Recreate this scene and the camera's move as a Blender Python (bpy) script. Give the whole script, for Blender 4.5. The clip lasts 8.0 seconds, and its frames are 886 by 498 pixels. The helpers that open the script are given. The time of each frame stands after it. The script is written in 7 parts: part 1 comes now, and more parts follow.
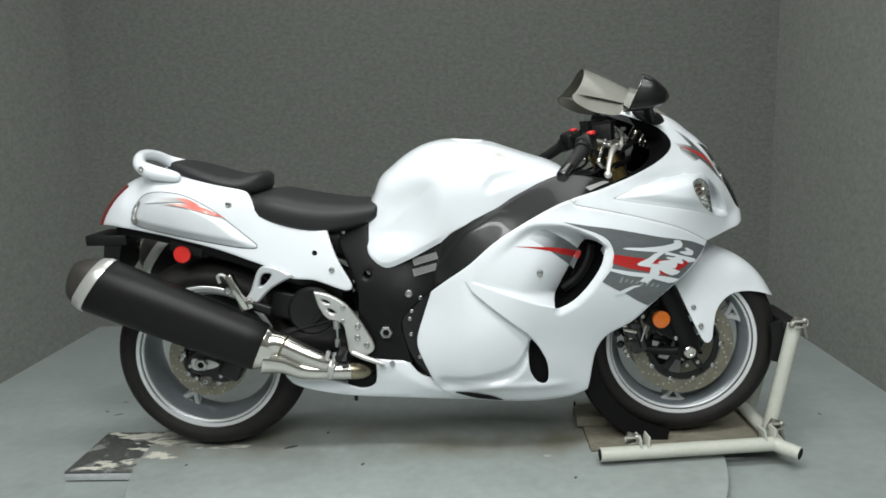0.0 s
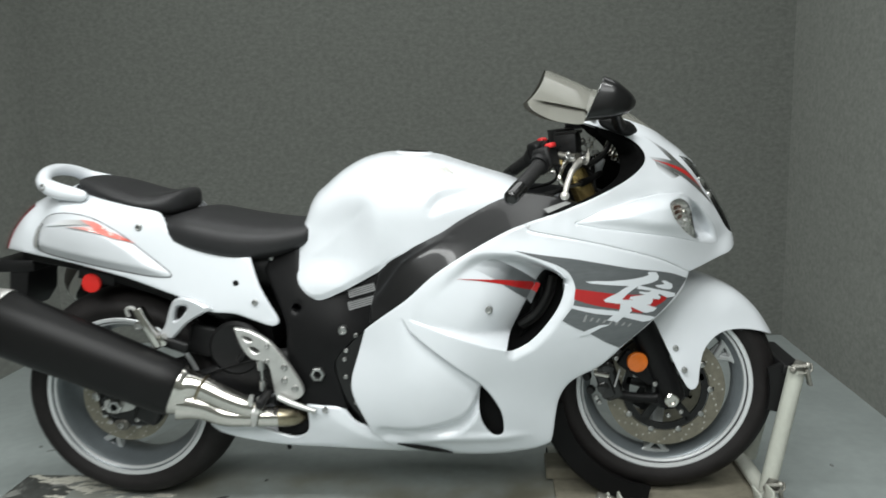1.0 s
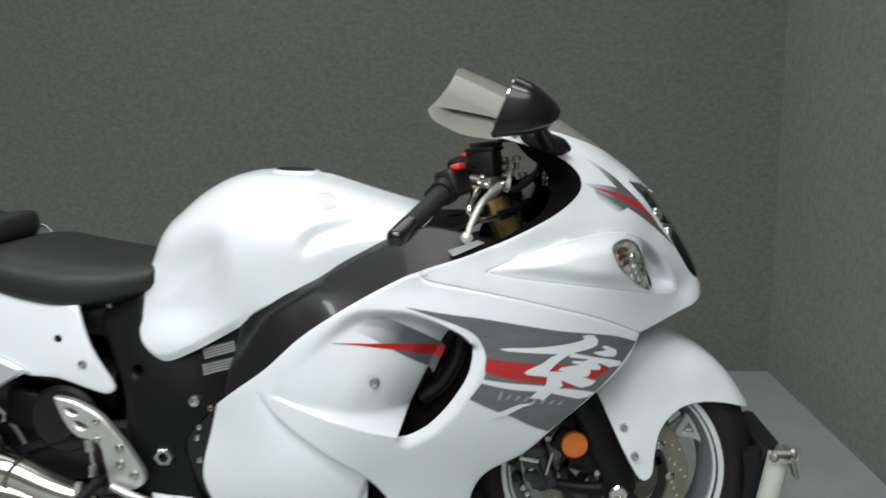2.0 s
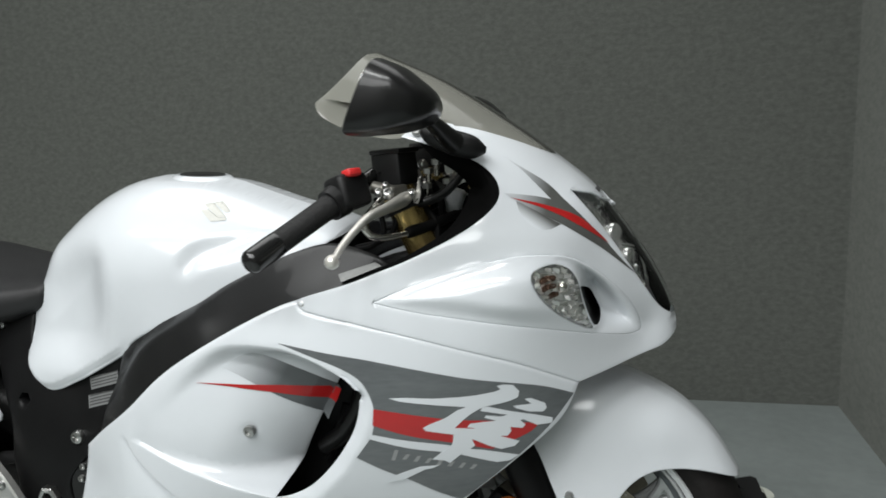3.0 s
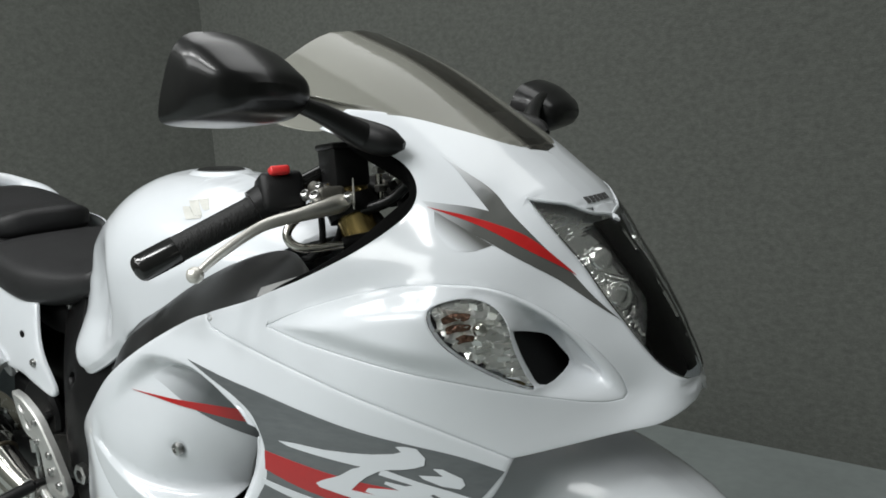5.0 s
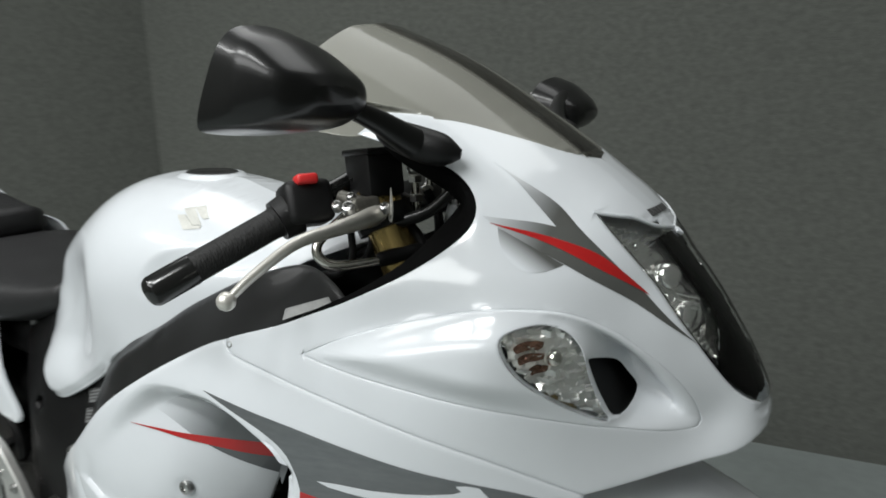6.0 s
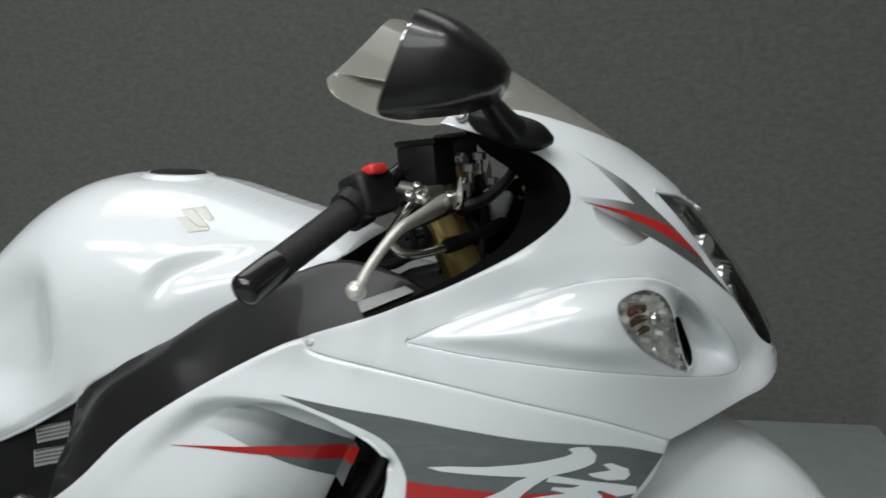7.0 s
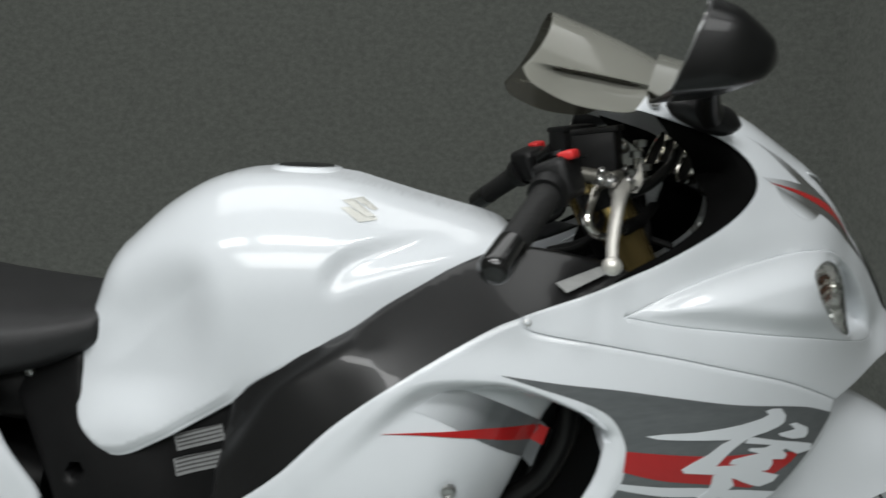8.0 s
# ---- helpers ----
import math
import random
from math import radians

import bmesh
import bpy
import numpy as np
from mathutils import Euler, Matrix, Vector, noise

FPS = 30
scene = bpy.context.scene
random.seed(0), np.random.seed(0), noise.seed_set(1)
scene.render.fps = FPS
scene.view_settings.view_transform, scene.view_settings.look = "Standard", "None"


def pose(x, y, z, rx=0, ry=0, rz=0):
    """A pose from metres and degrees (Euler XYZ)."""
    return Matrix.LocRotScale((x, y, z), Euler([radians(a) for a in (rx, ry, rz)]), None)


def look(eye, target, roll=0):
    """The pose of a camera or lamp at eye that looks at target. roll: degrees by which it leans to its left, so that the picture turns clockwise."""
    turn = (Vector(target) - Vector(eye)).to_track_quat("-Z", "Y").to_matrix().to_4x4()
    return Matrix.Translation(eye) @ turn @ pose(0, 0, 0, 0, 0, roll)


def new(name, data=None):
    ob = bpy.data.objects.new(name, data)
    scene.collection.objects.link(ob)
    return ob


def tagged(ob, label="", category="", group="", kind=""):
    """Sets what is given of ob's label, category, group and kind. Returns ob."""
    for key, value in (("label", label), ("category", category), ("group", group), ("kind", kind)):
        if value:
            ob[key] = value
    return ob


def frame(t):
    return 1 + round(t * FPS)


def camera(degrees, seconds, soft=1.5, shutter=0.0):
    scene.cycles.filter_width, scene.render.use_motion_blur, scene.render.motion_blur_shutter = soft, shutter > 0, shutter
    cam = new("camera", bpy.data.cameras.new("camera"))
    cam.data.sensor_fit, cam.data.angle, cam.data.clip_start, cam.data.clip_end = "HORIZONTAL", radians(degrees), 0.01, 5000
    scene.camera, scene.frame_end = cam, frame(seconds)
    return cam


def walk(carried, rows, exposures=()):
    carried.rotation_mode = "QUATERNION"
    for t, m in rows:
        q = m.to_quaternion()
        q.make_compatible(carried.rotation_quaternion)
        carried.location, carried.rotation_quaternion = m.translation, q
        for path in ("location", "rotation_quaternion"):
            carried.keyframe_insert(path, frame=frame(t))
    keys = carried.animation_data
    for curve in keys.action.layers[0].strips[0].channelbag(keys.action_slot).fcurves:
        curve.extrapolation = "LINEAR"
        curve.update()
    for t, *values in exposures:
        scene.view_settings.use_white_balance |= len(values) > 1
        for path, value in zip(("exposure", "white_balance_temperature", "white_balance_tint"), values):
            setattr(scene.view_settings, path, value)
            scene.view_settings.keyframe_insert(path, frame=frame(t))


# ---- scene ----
cam = camera(62.4, 8.0, 1.65, 0.5)
PATH = [
    (0, (0.101, -2.262, 1.035), (0.02, -0.296, 0.677), -1.9),
    (0.5, (0.197, -2.151, 1.047), (0.074, -0.188, 0.685), -2.1),
    (1, (0.325, -1.949, 1.054), (0.158, 0.011, 0.695), -2.2),
    (1.5, (0.394, -1.728, 1.052), (0.264, 0.238, 0.71), -1.8),
    (2, (0.513, -1.504, 1.071), (0.359, 0.456, 0.705), -1.6),
    (2.2, (0.577, -1.431, 1.057), (0.38, 0.529, 0.71), -1.7),
    (3.3, (0.894, -1.139, 1.048), (0.318, 0.742, 0.686), -2.5),
    (3.5, (0.955, -1.088, 1.037), (0.258, 0.754, 0.687), -2.6),
    (4, (1.093, -0.972, 1.009), (0.104, 0.739, 0.7), -2.7),
    (4.5, (1.165, -0.874, 1.018), (0.0, 0.717, 0.686), -2.9),
    (5.8, (1.06, -0.788, 1.038), (-0.069, 0.824, 0.682), -2.8),
    (6, (1.003, -0.821, 1.048), (-0.003, 0.866, 0.669), -2.5),
    (6.5, (0.848, -0.912, 1.042), (0.171, 0.933, 0.669), -1.9),
    (7, (0.673, -0.986, 1.033), (0.299, 0.945, 0.672), -2.1),
    (7.5, (0.484, -1.028, 1.023), (0.335, 0.935, 0.675), -2.2),
    (8, (0.311, -1.052, 1.019), (0.258, 0.917, 0.675), -2.1),
]
walk(cam, [(t, look(eye, target, roll)) for t, eye, target, roll in PATH],
     [(0, -0.02, 6540, 11), (1, -0.02, 6540, 11), (2, -0.22, 6540, 12), (3.5, -0.35, 6560, 12.5), (4.5, -0.33, 6560, 12.5), (6, -0.42, 6560, 12), (7, -0.55, 6560, 12), (8, -0.64, 6560, 12.5)])

# ---- sun, lamps, world ----
from mathutils.geometry import delaunay_2d_cdt

world = bpy.data.worlds.new("world")
scene.world = world
world.use_nodes = True
world.node_tree.nodes["Background"].inputs[0].default_value = (0.55, 0.6, 0.62, 1)
world.node_tree.nodes["Background"].inputs[1].default_value = 0.15


# ---- materials ----
def material(name, color, rough=0.5, metal=0.0, coat=0.0, vary=0.0, scale=30.0, second=None, bump=0.0, bump_scale=200.0,
             stretch=(1, 1, 1), wear=0.0, sheen=0.0, gloss=0.5):
    m = bpy.data.materials.new(name)
    m.use_nodes = True
    tree = m.node_tree
    n, l = tree.nodes, tree.links
    b = n["Principled BSDF"]
    b.inputs["Base Color"].default_value = (*color, 1)
    b.inputs["Roughness"].default_value = rough
    b.inputs["Metallic"].default_value = metal
    b.inputs["Coat Weight"].default_value = coat
    b.inputs["Coat Roughness"].default_value = 0.04
    b.inputs["Sheen Weight"].default_value = sheen
    b.inputs["Specular IOR Level"].default_value = gloss
    at = n.new("ShaderNodeTexCoord")
    put = n.new("ShaderNodeMapping")
    put.inputs["Scale"].default_value = stretch
    l.new(at.outputs["Object"], put.inputs["Vector"])
    if vary or second:
        big = n.new("ShaderNodeTexNoise")
        big.inputs["Scale"].default_value, big.inputs["Detail"].default_value = scale, 6
        big.inputs["Roughness"].default_value = 0.65
        fine = n.new("ShaderNodeTexNoise")
        fine.inputs["Scale"].default_value, fine.inputs["Detail"].default_value = scale * 9, 3
        both = n.new("ShaderNodeMix")
        both.inputs["Factor"].default_value = 0.4
        l.new(put.outputs[0], big.inputs["Vector"])
        l.new(put.outputs[0], fine.inputs["Vector"])
        l.new(big.outputs["Fac"], both.inputs["A"])
        l.new(fine.outputs["Fac"], both.inputs["B"])
        ramp = n.new("ShaderNodeValToRGB")
        other = second or tuple(c * (1 - vary) for c in color)
        ramp.color_ramp.elements[0].position, ramp.color_ramp.elements[1].position = 0.36, 0.64
        ramp.color_ramp.elements[0].color, ramp.color_ramp.elements[1].color = (*other, 1), (*color, 1)
        l.new(both.outputs["Result"], ramp.inputs[0])
        l.new(ramp.outputs[0], b.inputs["Base Color"])
        if wear:
            r = n.new("ShaderNodeMapRange")
            r.inputs["To Min"].default_value, r.inputs["To Max"].default_value = rough - wear, rough + wear
            l.new(both.outputs["Result"], r.inputs["Value"])
            l.new(r.outputs[0], b.inputs["Roughness"])
    if bump:
        grain = n.new("ShaderNodeTexNoise")
        grain.inputs["Scale"].default_value, grain.inputs["Detail"].default_value = bump_scale, 4
        l.new(put.outputs[0], grain.inputs["Vector"])
        bm = n.new("ShaderNodeBump")
        bm.inputs["Strength"].default_value, bm.inputs["Distance"].default_value = bump, 0.002
        l.new(grain.outputs["Fac"], bm.inputs["Height"])
        l.new(bm.outputs[0], b.inputs["Normal"])
    return m


def glass(name, color, rough=0.02, see=1.0, ior=1.45):
    m = material(name, color, rough)
    b = m.node_tree.nodes["Principled BSDF"]
    b.inputs["Transmission Weight"].default_value = see
    b.inputs["IOR"].default_value = ior
    return m


def faded(name, color, under, start, end, rough=0.3):
    """A sprayed decal that fades from one paint into another between two points."""
    m = material(name, color, rough, 0.0, 0.45, gloss=0.35)
    tree = m.node_tree
    n, l = tree.nodes, tree.links
    b = n["Principled BSDF"]
    at = n.new("ShaderNodeTexCoord")
    way = Vector(end) - Vector(start)
    dot = n.new("ShaderNodeVectorMath")
    dot.operation = "DOT_PRODUCT"
    dot.inputs[1].default_value = way / way.length_squared
    l.new(at.outputs["Object"], dot.inputs[0])
    add = n.new("ShaderNodeMath")
    add.operation = "SUBTRACT"
    add.inputs[1].default_value = Vector(start).dot(way) / way.length_squared
    l.new(dot.outputs["Value"], add.inputs[0])
    dots = n.new("ShaderNodeTexNoise")
    dots.inputs["Scale"].default_value = 900
    mix = n.new("ShaderNodeMath")
    mix.operation = "MULTIPLY_ADD"
    mix.inputs[1].default_value = 0.12
    l.new(dots.outputs["Fac"], mix.inputs[0])
    l.new(add.outputs[0], mix.inputs[2])
    ramp = n.new("ShaderNodeValToRGB")
    ramp.color_ramp.elements[0].color, ramp.color_ramp.elements[1].color = (*under, 1), (*color, 1)
    ramp.color_ramp.elements[0].position, ramp.color_ramp.elements[1].position = 0.05, 0.95
    l.new(mix.outputs[0], ramp.inputs[0])
    l.new(ramp.outputs[0], b.inputs["Base Color"])
    return m


PAINT = (0.66, 0.69, 0.72)
WHITE = material("white_paint", PAINT, 0.4, 0.0, 1.0, vary=0.025, scale=3, gloss=0.25)
WHITE.node_tree.nodes["Principled BSDF"].inputs["Coat Roughness"].default_value = 0.115
SILVER = material("silver_paint", (0.52, 0.54, 0.56), 0.3, 0.35, 1.0, vary=0.06, scale=500)
GREY = material("grey_decal", (0.14, 0.15, 0.155), 0.3, 0.2, 0.45, second=(0.105, 0.115, 0.12), scale=9, stretch=(0.5, 1, 2.5))
RED = material("red_decal", (0.42, 0.012, 0.012), 0.28, 0.0, 0.45, vary=0.1, scale=60)
PLASTIC = material("black_plastic", (0.007, 0.007, 0.0073), 0.46, vary=0.25, scale=20, bump=0.12, bump_scale=900, gloss=0.3)
SATIN = material("satin_black", (0.007, 0.007, 0.007), 0.33, 0.0, 0.1, vary=0.2, scale=30, gloss=0.35)
SCRIPT = material("pale_script_print", (0.27, 0.28, 0.28), 0.4)
LEVER = material("brushed_lever", (0.72, 0.70, 0.65), 0.36, 0.6, vary=0.12, scale=60, bump=0.08, bump_scale=500)
BADGE = material("silver_badge", (0.62, 0.62, 0.58), 0.45, 0.3, vary=0.1, scale=200)
GLOSS = material("gloss_black", (0.008, 0.008, 0.008), 0.18, 0.0, 0.3, vary=0.2, scale=30)
STRIP = material("charcoal_panel", (0.0085, 0.0085, 0.0088), 0.33, 0.0, 0.22, vary=0.2, scale=15, bump=0.05, bump_scale=1200, gloss=0.35)
FRAME = material("black_frame_paint", (0.006, 0.006, 0.0063), 0.42, 0.0, vary=0.3, scale=25, bump=0.08, bump_scale=600, gloss=0.18)
VINYL = material("seat_vinyl", (0.022, 0.022, 0.023), 0.42, vary=0.25, scale=12, bump=0.35, bump_scale=700, gloss=0.3)
RUBBER = material("tyre_rubber", (0.0155, 0.0138, 0.0135), 0.62, vary=0.35, scale=30, bump=0.2, bump_scale=300, gloss=0.22)
CHROME = material("polished_steel", (0.72, 0.695, 0.65), 0.14, 1.0, vary=0.15, scale=25, wear=0.04)
BOLT = material("zinc_bolt", (0.55, 0.55, 0.54), 0.3, 1.0, vary=0.3, scale=200)
ALU = material("cast_aluminium", (0.58, 0.58, 0.56), 0.36, 0.7, vary=0.15, scale=60, bump=0.1, bump_scale=500)
SPOKE = material("silver_spoke_paint", (0.50, 0.52, 0.52), 0.38, 0.3, 0.2, vary=0.12, scale=40)
PALE = material("pale_drill_hole", (0.42, 0.42, 0.38), 0.7)
TAG = material("sticker_dim_grey", (0.2, 0.205, 0.205), 0.5, vary=0.2, scale=50)
RIM = material("silver_wheel_paint", (0.20, 0.225, 0.238), 0.33, 0.45, 0.2, vary=0.12, scale=40)
LIP = material("machined_lip", (0.72, 0.735, 0.745), 0.3, 0.45, vary=0.08, scale=60)
GOLD = material("gold_anodised", (0.52, 0.38, 0.15), 0.26, 0.9, vary=0.2, scale=60)
DISC = material("brake_steel", (0.29, 0.268, 0.215), 0.45, 0.8, vary=0.3, scale=50, wear=0.1)
RINGSTEEL = material("bright_end_ring", (0.80, 0.79, 0.76), 0.3, 0.75, vary=0.08, scale=60)
CAPGREY = material("brown_grey_cap", (0.035, 0.032, 0.028), 0.4, vary=0.2, scale=20, gloss=0.4)
MUFFLER = material("satin_black_muffler", (0.006, 0.006, 0.006), 0.45, 0.0, 0.0, vary=0.25, scale=20, bump=0.06, bump_scale=900, gloss=0.22)
BURNT = material("discoloured_pipe", (0.42, 0.38, 0.28), 0.3, 1.0, second=(0.25, 0.21, 0.14), scale=14, wear=0.1)
TUBE = material("cream_tube_paint", (0.47, 0.485, 0.43), 0.45, vary=0.25, scale=11, second=(0.41, 0.42, 0.37), bump=0.1, bump_scale=120)
WORN = material("worn_zinc", (0.40, 0.39, 0.35), 0.45, 0.8, vary=0.5, scale=80, bump=0.3, bump_scale=200)
WOOD = material("dirty_plywood", (0.205, 0.19, 0.145), 0.7, second=(0.115, 0.108, 0.080), scale=5, bump=0.25, bump_scale=160, stretch=(1, 1.8, 1))
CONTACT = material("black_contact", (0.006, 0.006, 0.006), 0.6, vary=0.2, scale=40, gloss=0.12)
VOID = material("dull_black", (0.0035, 0.0035, 0.0035), 0.8, vary=0.2, scale=40, gloss=0.05)
LABEL = material("sticker_grey", (0.33, 0.335, 0.33), 0.5, vary=0.2, scale=50)
BARS = material("print_dark", (0.05, 0.05, 0.05), 0.6)
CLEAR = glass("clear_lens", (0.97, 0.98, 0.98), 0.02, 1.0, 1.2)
# haze and dark tint stand in for light reflected off the screen
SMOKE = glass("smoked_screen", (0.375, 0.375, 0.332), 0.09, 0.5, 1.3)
UNLITSMOKE = glass("unlit_smoked_screen", (0.30, 0.28, 0.25), 0.03, 0.97, 1.3)


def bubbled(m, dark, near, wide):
    """Painted reflections: clear dark tint round the middle plane, haze out on the flanks."""
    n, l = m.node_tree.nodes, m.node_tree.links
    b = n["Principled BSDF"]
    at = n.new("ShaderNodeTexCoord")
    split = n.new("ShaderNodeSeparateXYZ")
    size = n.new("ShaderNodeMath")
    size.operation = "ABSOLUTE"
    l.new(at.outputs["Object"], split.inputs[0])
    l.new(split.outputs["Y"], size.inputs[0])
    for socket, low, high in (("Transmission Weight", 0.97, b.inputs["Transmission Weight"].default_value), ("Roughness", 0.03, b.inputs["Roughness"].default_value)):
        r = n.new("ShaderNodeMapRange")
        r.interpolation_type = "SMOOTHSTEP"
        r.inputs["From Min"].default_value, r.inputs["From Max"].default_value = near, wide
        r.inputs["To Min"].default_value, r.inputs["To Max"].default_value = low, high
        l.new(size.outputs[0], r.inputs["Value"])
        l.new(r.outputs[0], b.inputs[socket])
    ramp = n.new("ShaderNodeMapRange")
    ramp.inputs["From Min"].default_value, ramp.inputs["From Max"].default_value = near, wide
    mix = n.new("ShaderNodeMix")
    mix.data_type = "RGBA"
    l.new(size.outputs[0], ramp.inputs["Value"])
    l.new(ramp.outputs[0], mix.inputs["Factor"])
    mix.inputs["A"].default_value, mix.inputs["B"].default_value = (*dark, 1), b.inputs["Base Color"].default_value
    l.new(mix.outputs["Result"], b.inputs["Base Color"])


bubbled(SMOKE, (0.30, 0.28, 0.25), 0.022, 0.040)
AMBER = material("amber_reflector", (0.75, 0.17, 0.01), 0.25, 0.0, 0.6, vary=0.25, scale=300, bump=0.5, bump_scale=500)
REDLENS = material("red_lens", (0.2, 0.006, 0.012), 0.14, 0.0, 1.0, vary=0.3, scale=120, bump=0.2, bump_scale=250)
REDSPOT = material("red_reflector", (0.62, 0.02, 0.015), 0.25, 0.0, 0.6, vary=0.2, scale=300, bump=0.4, bump_scale=500)
BRACKET = material("gunmetal", (0.14, 0.135, 0.118), 0.42, 0.6, vary=0.3, scale=60)
REDKEY = material("red_switch", (0.65, 0.03, 0.03), 0.4)
LAMPSILVER = material("lamp_silver", (0.88, 0.88, 0.86), 0.13, 0.85, vary=0.15, scale=60)
FACET = material("faceted_silver", (0.86, 0.86, 0.84), 0.15, 0.62, vary=0.15, scale=60, bump=0.12, bump_scale=160)
# brown tone painted for the amber bulb reflected in the signal
AMBERED = material("brown_bulb_reflection", (0.21, 0.105, 0.065), 0.2, 0.5, second=(0.09, 0.045, 0.03), scale=45, bump=0.25, bump_scale=150)
NOSEFADE = faded("nose_fade_decal", (0.085, 0.087, 0.082), PAINT, (0.655, 0, 0.925), (0.735, 0, 0.915))
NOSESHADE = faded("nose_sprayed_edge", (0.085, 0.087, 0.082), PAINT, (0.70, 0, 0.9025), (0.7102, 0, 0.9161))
# silver towards the lower rear, white towards the upper front
SILVERFADE = faded("tail_fade_silver", (0.50, 0.52, 0.54), PAINT, (-0.58, 0, 0.86), (-0.76, 0, 0.70))
TAILRED = faded("tail_red_decal", (0.60, 0.12, 0.09), (0.42, 0.40, 0.39), (-0.80, 0, 0.81), (-0.70, 0, 0.80))
TAILGREY = faded("tail_grey_decal", (0.30, 0.29, 0.28), PAINT, (-0.87, 0, 0.82), (-0.73, 0, 0.81))
LIPDARK = material("panel_gap_grey", (0.10, 0.10, 0.105), 0.6)
PLASTIC2 = material("satin_black_mirror", (0.006, 0.006, 0.0062), 0.3, 0.0, 0.2, vary=0.2, scale=20, bump=0.05, bump_scale=900, gloss=0.3)
LIPGREY = material("grey_edge_paint", (0.40, 0.42, 0.43), 0.45, vary=0.3, scale=30)
GRIP = material("grip_rubber", (0.016, 0.016, 0.016), 0.6, vary=0.2, scale=40, bump=1.0, bump_scale=420, stretch=(0.25, 1, 0.35), gloss=0.3)
MIRROR = material("mirror_glass", (0.85, 0.86, 0.87), 0.02, 1.0)
FABRIC = material("grey_wall_carpet", (0.171, 0.180, 0.163), 0.95, second=(0.107, 0.114, 0.102), scale=42, bump=0.9, bump_scale=260,
                  stretch=(1, 1, 1.5))
FABRIC.node_tree.nodes["Principled BSDF"].inputs["Diffuse Roughness"].default_value = 1.0
FLOOR = material("grey_floor_paint", (0.278, 0.310, 0.303), 0.42, second=(0.225, 0.253, 0.245), scale=3.0, bump=0.06, bump_scale=90, wear=0.1)
CEILING = material("white_ceiling", (0.62, 0.63, 0.62), 0.9, vary=0.06, scale=4)
PLATE = material("painted_steel_disc", (0.295, 0.327, 0.318), 0.4, second=(0.232, 0.258, 0.247), scale=3.2, bump=0.05, bump_scale=80, wear=0.12)


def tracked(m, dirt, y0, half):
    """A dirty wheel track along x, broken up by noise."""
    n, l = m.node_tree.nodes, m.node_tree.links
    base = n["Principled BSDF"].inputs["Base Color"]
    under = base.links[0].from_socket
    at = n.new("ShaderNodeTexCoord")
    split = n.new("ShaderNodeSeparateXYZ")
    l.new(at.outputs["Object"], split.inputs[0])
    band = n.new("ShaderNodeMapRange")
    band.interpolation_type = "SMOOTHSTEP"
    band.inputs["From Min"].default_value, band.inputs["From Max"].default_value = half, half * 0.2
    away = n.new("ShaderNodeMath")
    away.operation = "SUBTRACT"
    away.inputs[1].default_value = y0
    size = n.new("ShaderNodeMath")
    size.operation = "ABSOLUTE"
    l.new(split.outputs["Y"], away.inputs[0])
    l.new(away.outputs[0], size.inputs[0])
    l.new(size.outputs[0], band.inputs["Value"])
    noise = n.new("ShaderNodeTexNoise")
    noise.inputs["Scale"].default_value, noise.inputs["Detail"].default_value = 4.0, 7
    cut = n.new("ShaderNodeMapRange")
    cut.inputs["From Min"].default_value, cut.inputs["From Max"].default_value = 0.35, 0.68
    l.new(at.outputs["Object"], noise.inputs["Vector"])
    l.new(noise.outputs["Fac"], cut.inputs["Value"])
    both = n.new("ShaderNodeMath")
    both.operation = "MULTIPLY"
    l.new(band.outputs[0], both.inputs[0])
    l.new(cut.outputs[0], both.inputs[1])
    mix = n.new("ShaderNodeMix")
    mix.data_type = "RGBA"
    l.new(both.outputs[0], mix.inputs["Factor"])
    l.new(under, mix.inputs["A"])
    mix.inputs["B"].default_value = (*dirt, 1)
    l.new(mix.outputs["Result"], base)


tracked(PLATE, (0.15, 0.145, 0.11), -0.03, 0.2)


